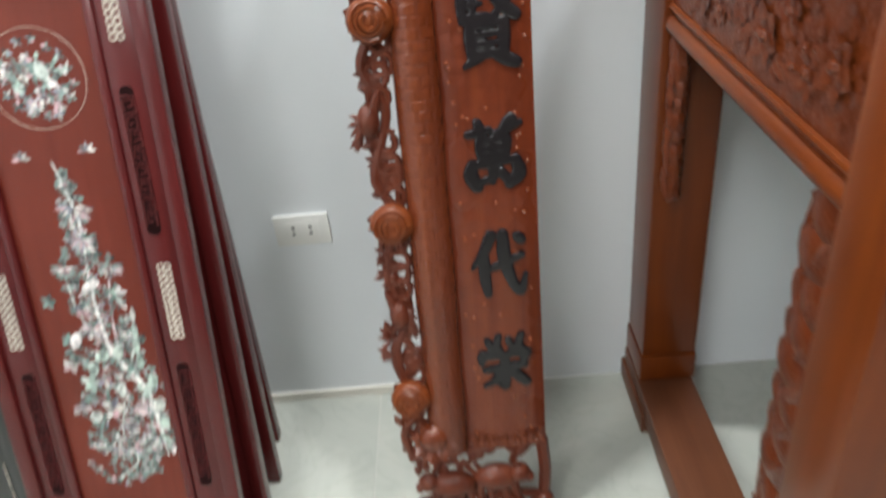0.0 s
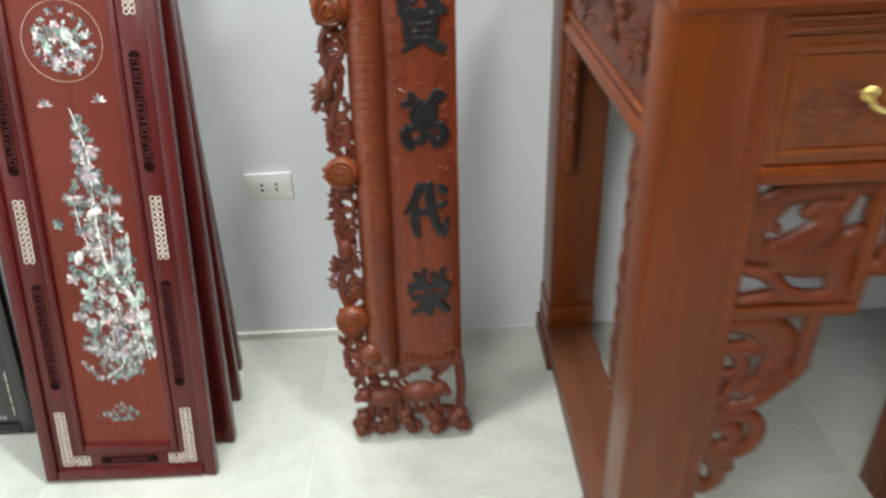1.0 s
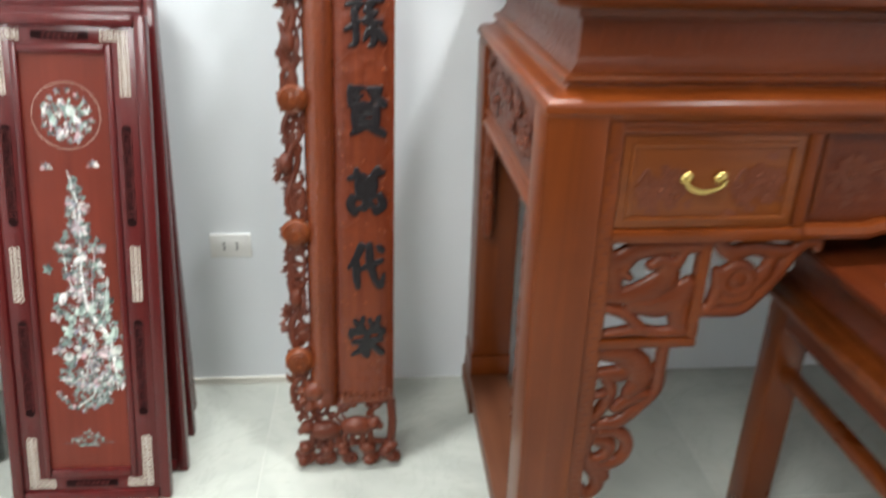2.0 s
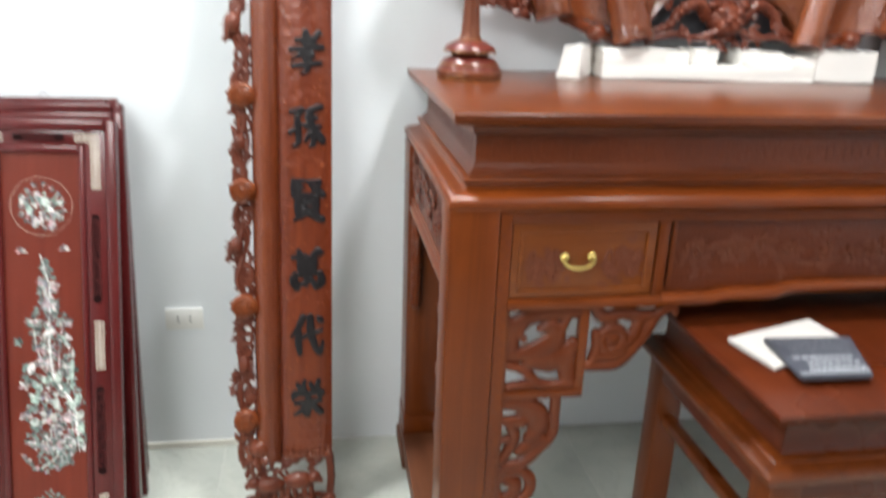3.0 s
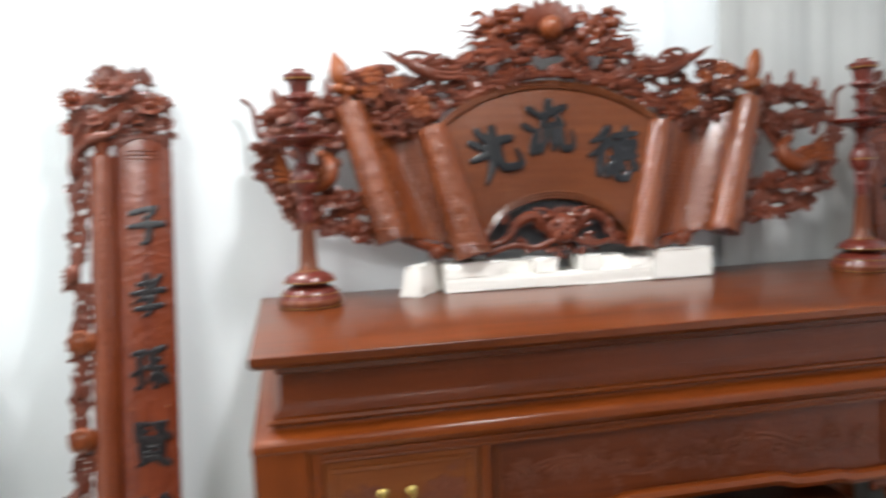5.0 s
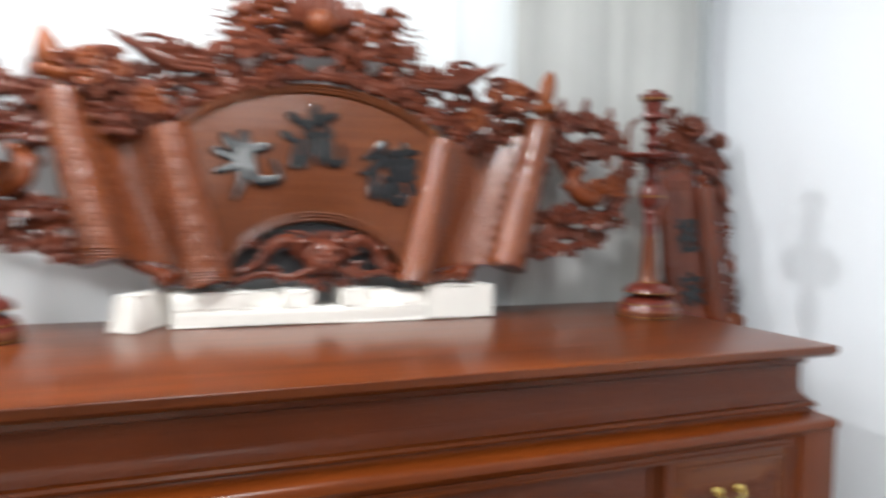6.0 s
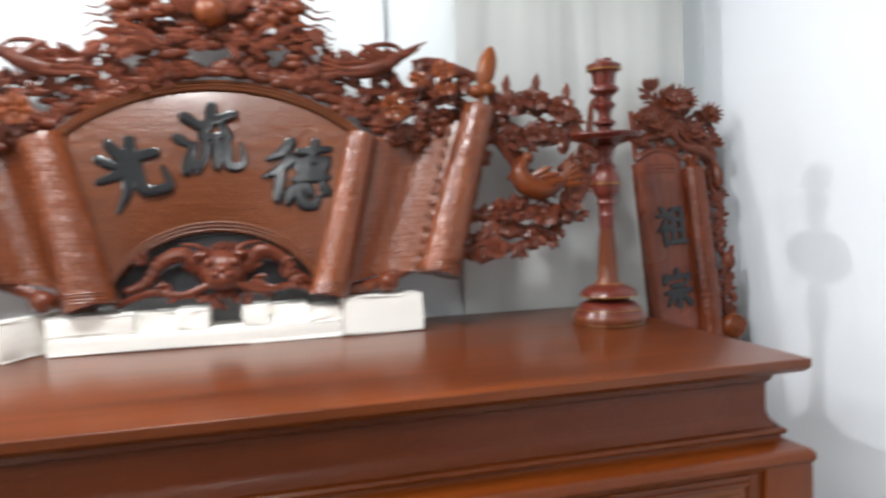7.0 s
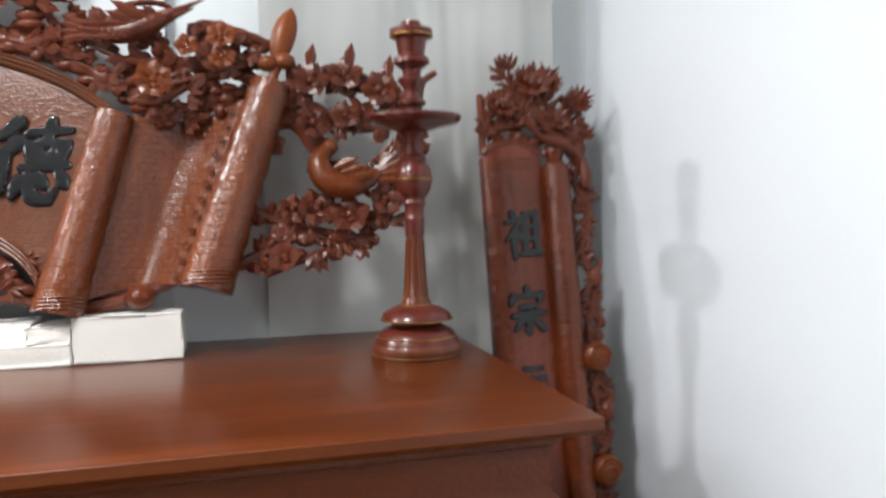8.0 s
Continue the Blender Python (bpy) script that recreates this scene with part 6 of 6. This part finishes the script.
def inlay_panel(place, label, detail=True, frame_mat=None, field_mat=None, name="inlaid_panel"):
    t = thing(name, place, label, "wall panel", "stack of leaning panels")
    fm, gm = frame_mat or FRAME_RED, field_mat or FIELD_RED
    w, h = 0.19, 1.17

    def frame_ring(outer_w, inner_w, outer_lo, outer_hi, inner_lo, inner_hi, y0, y1, bevel, material, nm):
        for x0, x1, z0, z1 in ((-outer_w, -inner_w, outer_lo, outer_hi), (inner_w, outer_w, outer_lo, outer_hi), (-inner_w + 0.0002, inner_w - 0.0002, outer_lo, inner_lo), (-inner_w + 0.0002, inner_w - 0.0002, inner_hi, outer_hi)):
            part(nm, boxed(x0, x1, y0, y1, z0, z1, bevel=bevel), material, t)

    frame_ring(w, 0.162, 0.0, h, 0.028, h - 0.028, -0.017, 0.012, 0.007, fm, "outer_moulding")
    frame_ring(0.1615, 0.1105, 0.0285, h - 0.0285, 0.066, h - 0.066, -0.009, 0.008, 0.001, fm, "border_rail")
    frame_ring(0.11, 0.095, 0.0665, h - 0.0665, 0.086, h - 0.086, -0.014, 0.008, 0.005, fm, "inner_moulding")
    part("field", boxed(-0.0948, 0.0948, -0.004, 0.006, 0.0862, h - 0.0862), gm, t, "smooth red lacquered field", smooth=False)
    if not detail:
        return t
    rng = random.Random(8)
    y = -0.0045
    # corner and middle frets of pale shell
    spans = []
    for s in (-1, 1):
        for z0, z1 in ((0.036, 0.168), (0.51, 0.642), (h - 0.18, h - 0.036)):
            spans.append((s * 0.136, s * 0.136, z0, z1))
        for z in (0.047, h - 0.047):
            spans.append((s * 0.086, s * 0.123, z, z))
    for xa, xb, za, zb in spans:
        bm = bmesh.new()
        ln = max(abs(xb - xa), abs(zb - za))
        steps = max(2, int(ln / 0.011))
        for q in range(steps):
            f = (q + 0.5) / steps
            x, z = xa + (xb - xa) * f, za + (zb - za) * f
            for side in (-1, 1):
                ox, oz = (side * 0.0058, 0) if xa == xb else (0, side * 0.0058)
                tube(bm, [(x + ox + 0.0052 * math.cos(a), -0.0095, z + oz + 0.0052 * math.sin(a)) for a in [k * math.pi / 4 for k in range(9)]], 0.0013, 4)
        part("shell_fret", bm, PALE_FRET, t, "pale shell lattice inlay", kind="stuff")
    # carved cartouches between the frets: flat plates, the slots' shade is their near-black colour
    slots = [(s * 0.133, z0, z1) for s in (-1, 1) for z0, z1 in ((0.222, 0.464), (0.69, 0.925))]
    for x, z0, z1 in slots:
        part("cartouche_shade", slot_plate(x, z0, z1, 0.011), SLOT_SHADE, t, "near-black plate as the shade in a pierced cartouche", smooth=False)
        bm = bmesh.new()
        for q in range(8):
            z = z0 + 0.014 + (z1 - z0 - 0.028) * q / 8
            e = (z1 - z0 - 0.028) / 8
            k = 1 if q % 2 else -1
            for line in ([(-0.008, 0.1), (-0.008, 0.75), (0.006, 0.75), (0.006, 0.35), (-0.002, 0.35)], [(0.01, 0.0), (0.01, 0.95), (-0.011, 1.0)]):
                tube(bm, [(x + k * u, -0.0105, z + e * g) for u, g in line], 0.0015, 4)
        part("cartouche_scroll", bm, TRACERY, t, kind="stuff")
    # two more across the end rails, slot shade again as near-black colour
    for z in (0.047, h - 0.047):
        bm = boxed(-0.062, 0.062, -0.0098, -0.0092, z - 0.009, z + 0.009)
        part("cartouche_shade", bm, SLOT_SHADE, t, "near-black plate as the shade in a pierced cartouche", smooth=False)
        bm = boxed(-0.04, 0.04, -0.0112, -0.01, z - 0.0012, z + 0.0012)
        for q in range(7):
            x = -0.036 + 0.012 * q
            tube(bm, [(x, -0.0105, z - 0.0075), (x, -0.0105, z + 0.0015), (x + 0.006, -0.0105, z + 0.0055)], 0.0012, 4)
        part("cartouche_scroll", bm, TRACERY, t, kind="stuff")
    # medallion: ring and bouquet
    cz = 0.945
    part("medallion_ring", tube(bmesh.new(), [(0.0755 * math.cos(k * math.pi / 30), y, cz + 0.0755 * math.sin(k * math.pi / 30)) for k in range(61)], 0.00042, 4), PALE_FRET, t, "thin shell ring")
    bm, dim, bright = bmesh.new(), bmesh.new(), bmesh.new()
    for q in range(15):
        a = 0.42 * q + 0.2
        x, z = 0.054 * math.cos(a) * rng.uniform(0.9, 1.08), cz + 0.056 * math.sin(a) * rng.uniform(0.9, 1.08)
        for k in range(5):
            inlay_leaf(bm if k % 2 else dim, x, z, a + k * 1.25 + rng.uniform(-0.2, 0.2), rng.uniform(0.007, 0.012), rng.uniform(0.004, 0.006), y)
    for q in range(12):
        a, r = rng.random() * 6.28, rng.uniform(0.01, 0.042)
        for k in range(3):
            inlay_leaf(dim, r * math.cos(a), cz + r * math.sin(a), a + k * 0.9 - 0.9, 0.014, 0.006, y)
    for q in range(7):
        for k in range(5):
            inlay_leaf(bm, -0.03 + 0.011 * q, cz - 0.018 - 0.012 * (q % 3), k * 1.26 + q, 0.01, 0.007, y - 0.0004)
    for q in range(11):
        a, r = q * 2.4, 0.016 + 0.0036 * q
        for k in range(5):
            inlay_leaf(bright if q % 4 == 0 else bm, r * math.cos(a), cz - 0.006 + r * math.sin(a), k * 1.26 + q, rng.uniform(0.009, 0.013), 0.007, y - 0.0005)
    for x, z, a, ln in ((-0.012, -0.01, 1.95, 0.05), (-0.02, -0.012, 2.4, 0.04), (0.0, -0.012, 1.7, 0.055), (0.022, -0.01, 0.9, 0.03)):
        inlay_leaf(dim, x, cz + z, a, ln, 0.011, y - 0.0003)
    for x, z, a, ln, w2 in ((0.006, 0.03, -1.35, 0.042, 0.022), (0.006, 0.028, 1.2, 0.012, 0.008), (0.018, -0.004, -0.7, 0.02, 0.01), (0.024, 0.012, 0.9, 0.026, 0.007)):
        inlay_leaf(bright, x, cz + z, a, ln, w2, y - 0.0006)
    part("shell_bouquet", bm, PEARL, t, "mother-of-pearl bouquet in a ring", kind="stuff")
    part("shell_leaves", dim, PEARL_DIM, t, "dim shell leaves", kind="stuff")
    part("shell_bird", bright, PEARL_BRIGHT, t, "bright green-white shell bird")
    # two small insects
    for x in (-0.053, 0.052):
        bm = bmesh.new()
        for k in range(5):
            inlay_leaf(bm, x, 0.825 + (0.006 if x > 0 else 0), k * 0.75 + 0.1, 0.016, 0.006, y)
        part("shell_insect", bm, PEARL, t, "small mother-of-pearl insect")
    # tall flowering tree
    bm = bmesh.new()
    tube(bm, curve([(0.075, y, 0.285), (0.071, y, 0.36), (0.058, y, 0.425), (0.033, y, 0.463), (0.016, y, 0.497), (0.009, y, 0.565), (0.009, y, 0.63), (0.013, y, 0.707), (0.012, y, 0.736), (0.0, y, 0.79), (-0.008, y, 0.82)], 8), [0.0062 * min(1.0, 0.15 + k / 12) * (1 - 0.82 * (k / 80) ** 0.7) for k in range(81)], 6, 0.25)
    tube(bm, curve([(0.066, y, 0.4), (0.05, y, 0.44), (0.046, y, 0.465), (0.057, y, 0.5), (0.061, y, 0.522)], 8), [0.0036 - 0.00006 * k for k in range(33)], 6, 0.25)
    tube(bm, curve([(0.03, y, 0.5), (0.032, y, 0.563), (0.044, y, 0.641)], 8), 0.0016, 5, 0.4)
    tube(bm, curve([(0.012, y, 0.5), (-0.02, y, 0.56), (-0.03, y, 0.63)], 8), 0.0014, 5, 0.4)
    tube(bm, curve([(0.02, y, 0.4), (0.005, y, 0.33), (0.02, y, 0.28), (-0.02, y, 0.245)], 8), 0.0016, 5, 0.4)
    part("shell_stem", bm, PEARL_BRIGHT, t, "mother-of-pearl stem")
    bm, dim, bright = bmesh.new(), bmesh.new(), bmesh.new()

    def spray(to, x, z, a, size):
        for k in (-1, 0, 1):
            inlay_leaf(to, x, z, a + k * 0.75 + rng.uniform(-0.15, 0.15), size * (1.0 if k == 0 else 0.72), size * 0.5, y + 0.0002 * rng.random())

    # three-lobed leaves either side of the stems, thicker towards the foot
    for q in range(330):
        f = rng.random() ** 1.3
        z = 0.25 + 0.55 * f
        half = 0.074 * min(1.0, 1.5 - 1.45 * f) * (0.55 if z < 0.3 else 1.0)
        mid = 0.018 - 0.012 * f
        u = rng.uniform(-1, 1)
        spray(dim, mid + u * half, z, rng.uniform(0.2, 2.9) if u > -0.2 else rng.uniform(1.5, 4.0), rng.uniform(0.009, 0.016))
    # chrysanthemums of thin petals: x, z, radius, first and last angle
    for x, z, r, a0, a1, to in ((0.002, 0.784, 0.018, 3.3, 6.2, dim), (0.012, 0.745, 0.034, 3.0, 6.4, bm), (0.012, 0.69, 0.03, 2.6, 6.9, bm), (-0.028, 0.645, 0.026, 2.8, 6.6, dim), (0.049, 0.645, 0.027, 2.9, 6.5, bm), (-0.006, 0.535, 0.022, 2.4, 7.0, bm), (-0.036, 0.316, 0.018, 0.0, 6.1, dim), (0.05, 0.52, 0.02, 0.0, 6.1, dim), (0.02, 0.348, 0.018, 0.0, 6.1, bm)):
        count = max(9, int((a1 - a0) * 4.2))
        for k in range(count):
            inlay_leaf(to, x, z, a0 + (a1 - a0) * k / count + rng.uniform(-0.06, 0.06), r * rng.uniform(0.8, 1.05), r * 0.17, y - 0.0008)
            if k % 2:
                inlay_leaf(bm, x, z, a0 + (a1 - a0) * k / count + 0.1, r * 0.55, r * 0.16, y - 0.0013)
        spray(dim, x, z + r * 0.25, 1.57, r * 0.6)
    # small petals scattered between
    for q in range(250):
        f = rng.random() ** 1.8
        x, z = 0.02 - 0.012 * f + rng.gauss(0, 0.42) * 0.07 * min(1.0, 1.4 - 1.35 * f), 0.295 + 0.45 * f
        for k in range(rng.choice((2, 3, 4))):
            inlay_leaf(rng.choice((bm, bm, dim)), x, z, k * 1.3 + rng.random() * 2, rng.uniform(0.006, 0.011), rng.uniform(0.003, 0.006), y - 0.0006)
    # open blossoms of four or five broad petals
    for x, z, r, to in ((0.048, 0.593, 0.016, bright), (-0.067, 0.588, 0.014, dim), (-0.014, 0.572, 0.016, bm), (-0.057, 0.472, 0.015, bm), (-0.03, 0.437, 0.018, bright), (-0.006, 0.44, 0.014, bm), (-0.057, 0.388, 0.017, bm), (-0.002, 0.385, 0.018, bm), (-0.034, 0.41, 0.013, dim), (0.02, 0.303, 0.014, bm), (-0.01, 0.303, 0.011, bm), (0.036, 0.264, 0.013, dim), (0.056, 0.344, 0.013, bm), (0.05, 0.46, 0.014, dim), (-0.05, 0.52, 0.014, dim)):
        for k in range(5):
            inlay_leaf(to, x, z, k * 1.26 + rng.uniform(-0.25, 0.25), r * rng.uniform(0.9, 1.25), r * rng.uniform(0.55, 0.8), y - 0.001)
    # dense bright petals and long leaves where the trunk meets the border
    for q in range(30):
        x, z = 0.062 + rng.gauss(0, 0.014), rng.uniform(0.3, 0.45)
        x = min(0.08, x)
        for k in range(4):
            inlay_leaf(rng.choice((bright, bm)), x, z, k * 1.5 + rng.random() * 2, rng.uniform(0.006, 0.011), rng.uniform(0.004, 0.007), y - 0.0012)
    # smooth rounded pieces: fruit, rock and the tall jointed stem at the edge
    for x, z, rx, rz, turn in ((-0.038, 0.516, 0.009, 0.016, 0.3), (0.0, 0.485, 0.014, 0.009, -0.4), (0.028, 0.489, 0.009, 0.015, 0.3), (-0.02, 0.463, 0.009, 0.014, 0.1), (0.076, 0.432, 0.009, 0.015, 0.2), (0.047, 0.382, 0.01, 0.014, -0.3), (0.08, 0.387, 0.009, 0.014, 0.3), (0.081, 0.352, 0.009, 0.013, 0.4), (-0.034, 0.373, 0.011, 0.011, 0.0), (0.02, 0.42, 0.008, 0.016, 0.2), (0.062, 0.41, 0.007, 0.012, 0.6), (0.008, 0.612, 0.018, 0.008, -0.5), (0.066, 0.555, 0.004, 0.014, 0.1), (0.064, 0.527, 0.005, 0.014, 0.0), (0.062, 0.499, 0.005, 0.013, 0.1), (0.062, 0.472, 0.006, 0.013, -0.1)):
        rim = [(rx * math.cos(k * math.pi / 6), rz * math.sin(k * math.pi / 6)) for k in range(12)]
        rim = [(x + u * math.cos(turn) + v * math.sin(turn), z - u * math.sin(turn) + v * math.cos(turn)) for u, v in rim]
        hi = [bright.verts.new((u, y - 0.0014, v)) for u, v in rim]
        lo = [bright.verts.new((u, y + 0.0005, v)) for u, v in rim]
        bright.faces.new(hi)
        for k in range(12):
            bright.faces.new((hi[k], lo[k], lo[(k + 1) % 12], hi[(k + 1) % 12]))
    # drooping edge leaf, the crescent spray below and thin stalks
    for k in range(5):
        inlay_leaf(dim if k % 2 else bright, 0.07 + 0.004 * k, 0.335 - 0.005 * k, -1.1 - 0.12 * k, 0.045 - 0.004 * k, 0.013, y - 0.0006)
    for k in range(22):
        a = 3.35 + 2.9 * k / 21
        spray(dim if k % 3 else bm, -0.004 + 0.062 * math.cos(a), 0.296 + 0.055 * math.sin(a) + rng.uniform(-0.004, 0.008), a + 1.57 + rng.uniform(-0.7, 0.7), 0.013)
    for k in range(9):
        inlay_leaf(bm, 0.0 + 0.006 * k, 0.45 + 0.004 * (k % 3), rng.uniform(-0.5, 3.4), 0.02, 0.0025, y - 0.0016)
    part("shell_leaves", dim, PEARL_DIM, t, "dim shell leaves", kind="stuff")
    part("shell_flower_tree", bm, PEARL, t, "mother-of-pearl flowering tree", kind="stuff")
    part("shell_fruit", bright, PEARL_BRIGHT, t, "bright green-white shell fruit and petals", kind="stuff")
    bm = bmesh.new()
    for q in range(26):
        x = rng.uniform(-0.04, 0.04)
        inlay_leaf(bm, x, 0.15 + 0.03 * rng.random() * (1 - abs(x) / 0.045), rng.uniform(0.3, 2.8), 0.012, 0.006, y)
    for q in range(12):
        inlay_leaf(bm, rng.uniform(-0.03, 0.02), 0.147, rng.uniform(-0.4, 0.1), 0.016, 0.006, y)
    tube(bm, [(-0.062, y, 0.151), (0.058, y, 0.151)], 0.0007, 4)
    part("shell_basket", bm, PEARL_DIM, t, "grey mother-of-pearl basket", kind="stuff")
    return t


rear = [(-1.008, 0.72, 0.812, "dark red lacquered panel standing last against the wall"), (-0.986, 0.6, 0.775, "dark red lacquered panel leaning within the stack"), (-0.972, 0.455, 0.715, "dark red lacquered panel leaning behind the front one")]
for k, (x, yb, yt, label) in enumerate(rear):
    a = math.degrees(math.asin((yt - yb) / 1.17))
    inlay_panel(pose(x, yb, 0.0, -a, 0, 0), label, detail=(k == 0))
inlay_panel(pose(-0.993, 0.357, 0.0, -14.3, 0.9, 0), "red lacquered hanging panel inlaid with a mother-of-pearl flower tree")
hook = new("panel_hanger", finish("panel_hanger", tube(bmesh.new(), [(-1.008 + 0.011 * math.cos(a), 0.8, 1.168 + 0.012 * math.sin(a)) for a in [k * math.pi / 8 for k in range(9)]], 0.0014, 5), METAL, True))
tagged(hook, "small bent metal hanger on top of the rear panel", "hanger")
black = inlay_panel(pose(-1.468, 0.52, 0.0, -12.0, 0, 0), "black lacquered panel with pale inlay leaning against the wall", False, BLACK_PANEL, BLACK_PANEL, "black_panel")
bm = bmesh.new()
for k in range(4):
    tube(bm, [(0.05 + 0.02 * k, -0.0095, 0.043), (0.068 + 0.02 * k, -0.0095, 0.043)], 0.0015, 4)
    tube(bm, [(0.15, -0.0095, 0.05 + 0.03 * k), (0.15, -0.0095, 0.075 + 0.03 * k)], 0.0018, 4)
part("shell_fret", bm, PALE_FRET, black, "pale shell line", kind="stuff")
bm = bmesh.new()
rng = random.Random(4)
for k in range(24):
    inlay_leaf(bm, 0.07 + rng.uniform(-0.05, 0.04), rng.uniform(0.2, 0.6), rng.random() * 6, 0.02, 0.01, -0.0045)
part("shell_leaves", bm, PEARL, black, "scattered shell leaves")


# ---- floor tiles, last ----
SIZE, JOINT = 0.59, 0.0022
tile_mesh = finish("tile", boxed(JOINT / 2, SIZE - JOINT / 2, JOINT / 2, SIZE - JOINT / 2, -0.0009, 0.0), TILE)
x = -0.593 - 4 * SIZE
while x < RIGHT:
    y = 0.252
    while y > FRONT - SIZE:
        piece = new("tile", tile_mesh)
        piece.location = (x, y, 0)
        piece.parent = floor
        y -= SIZE
    x += SIZE
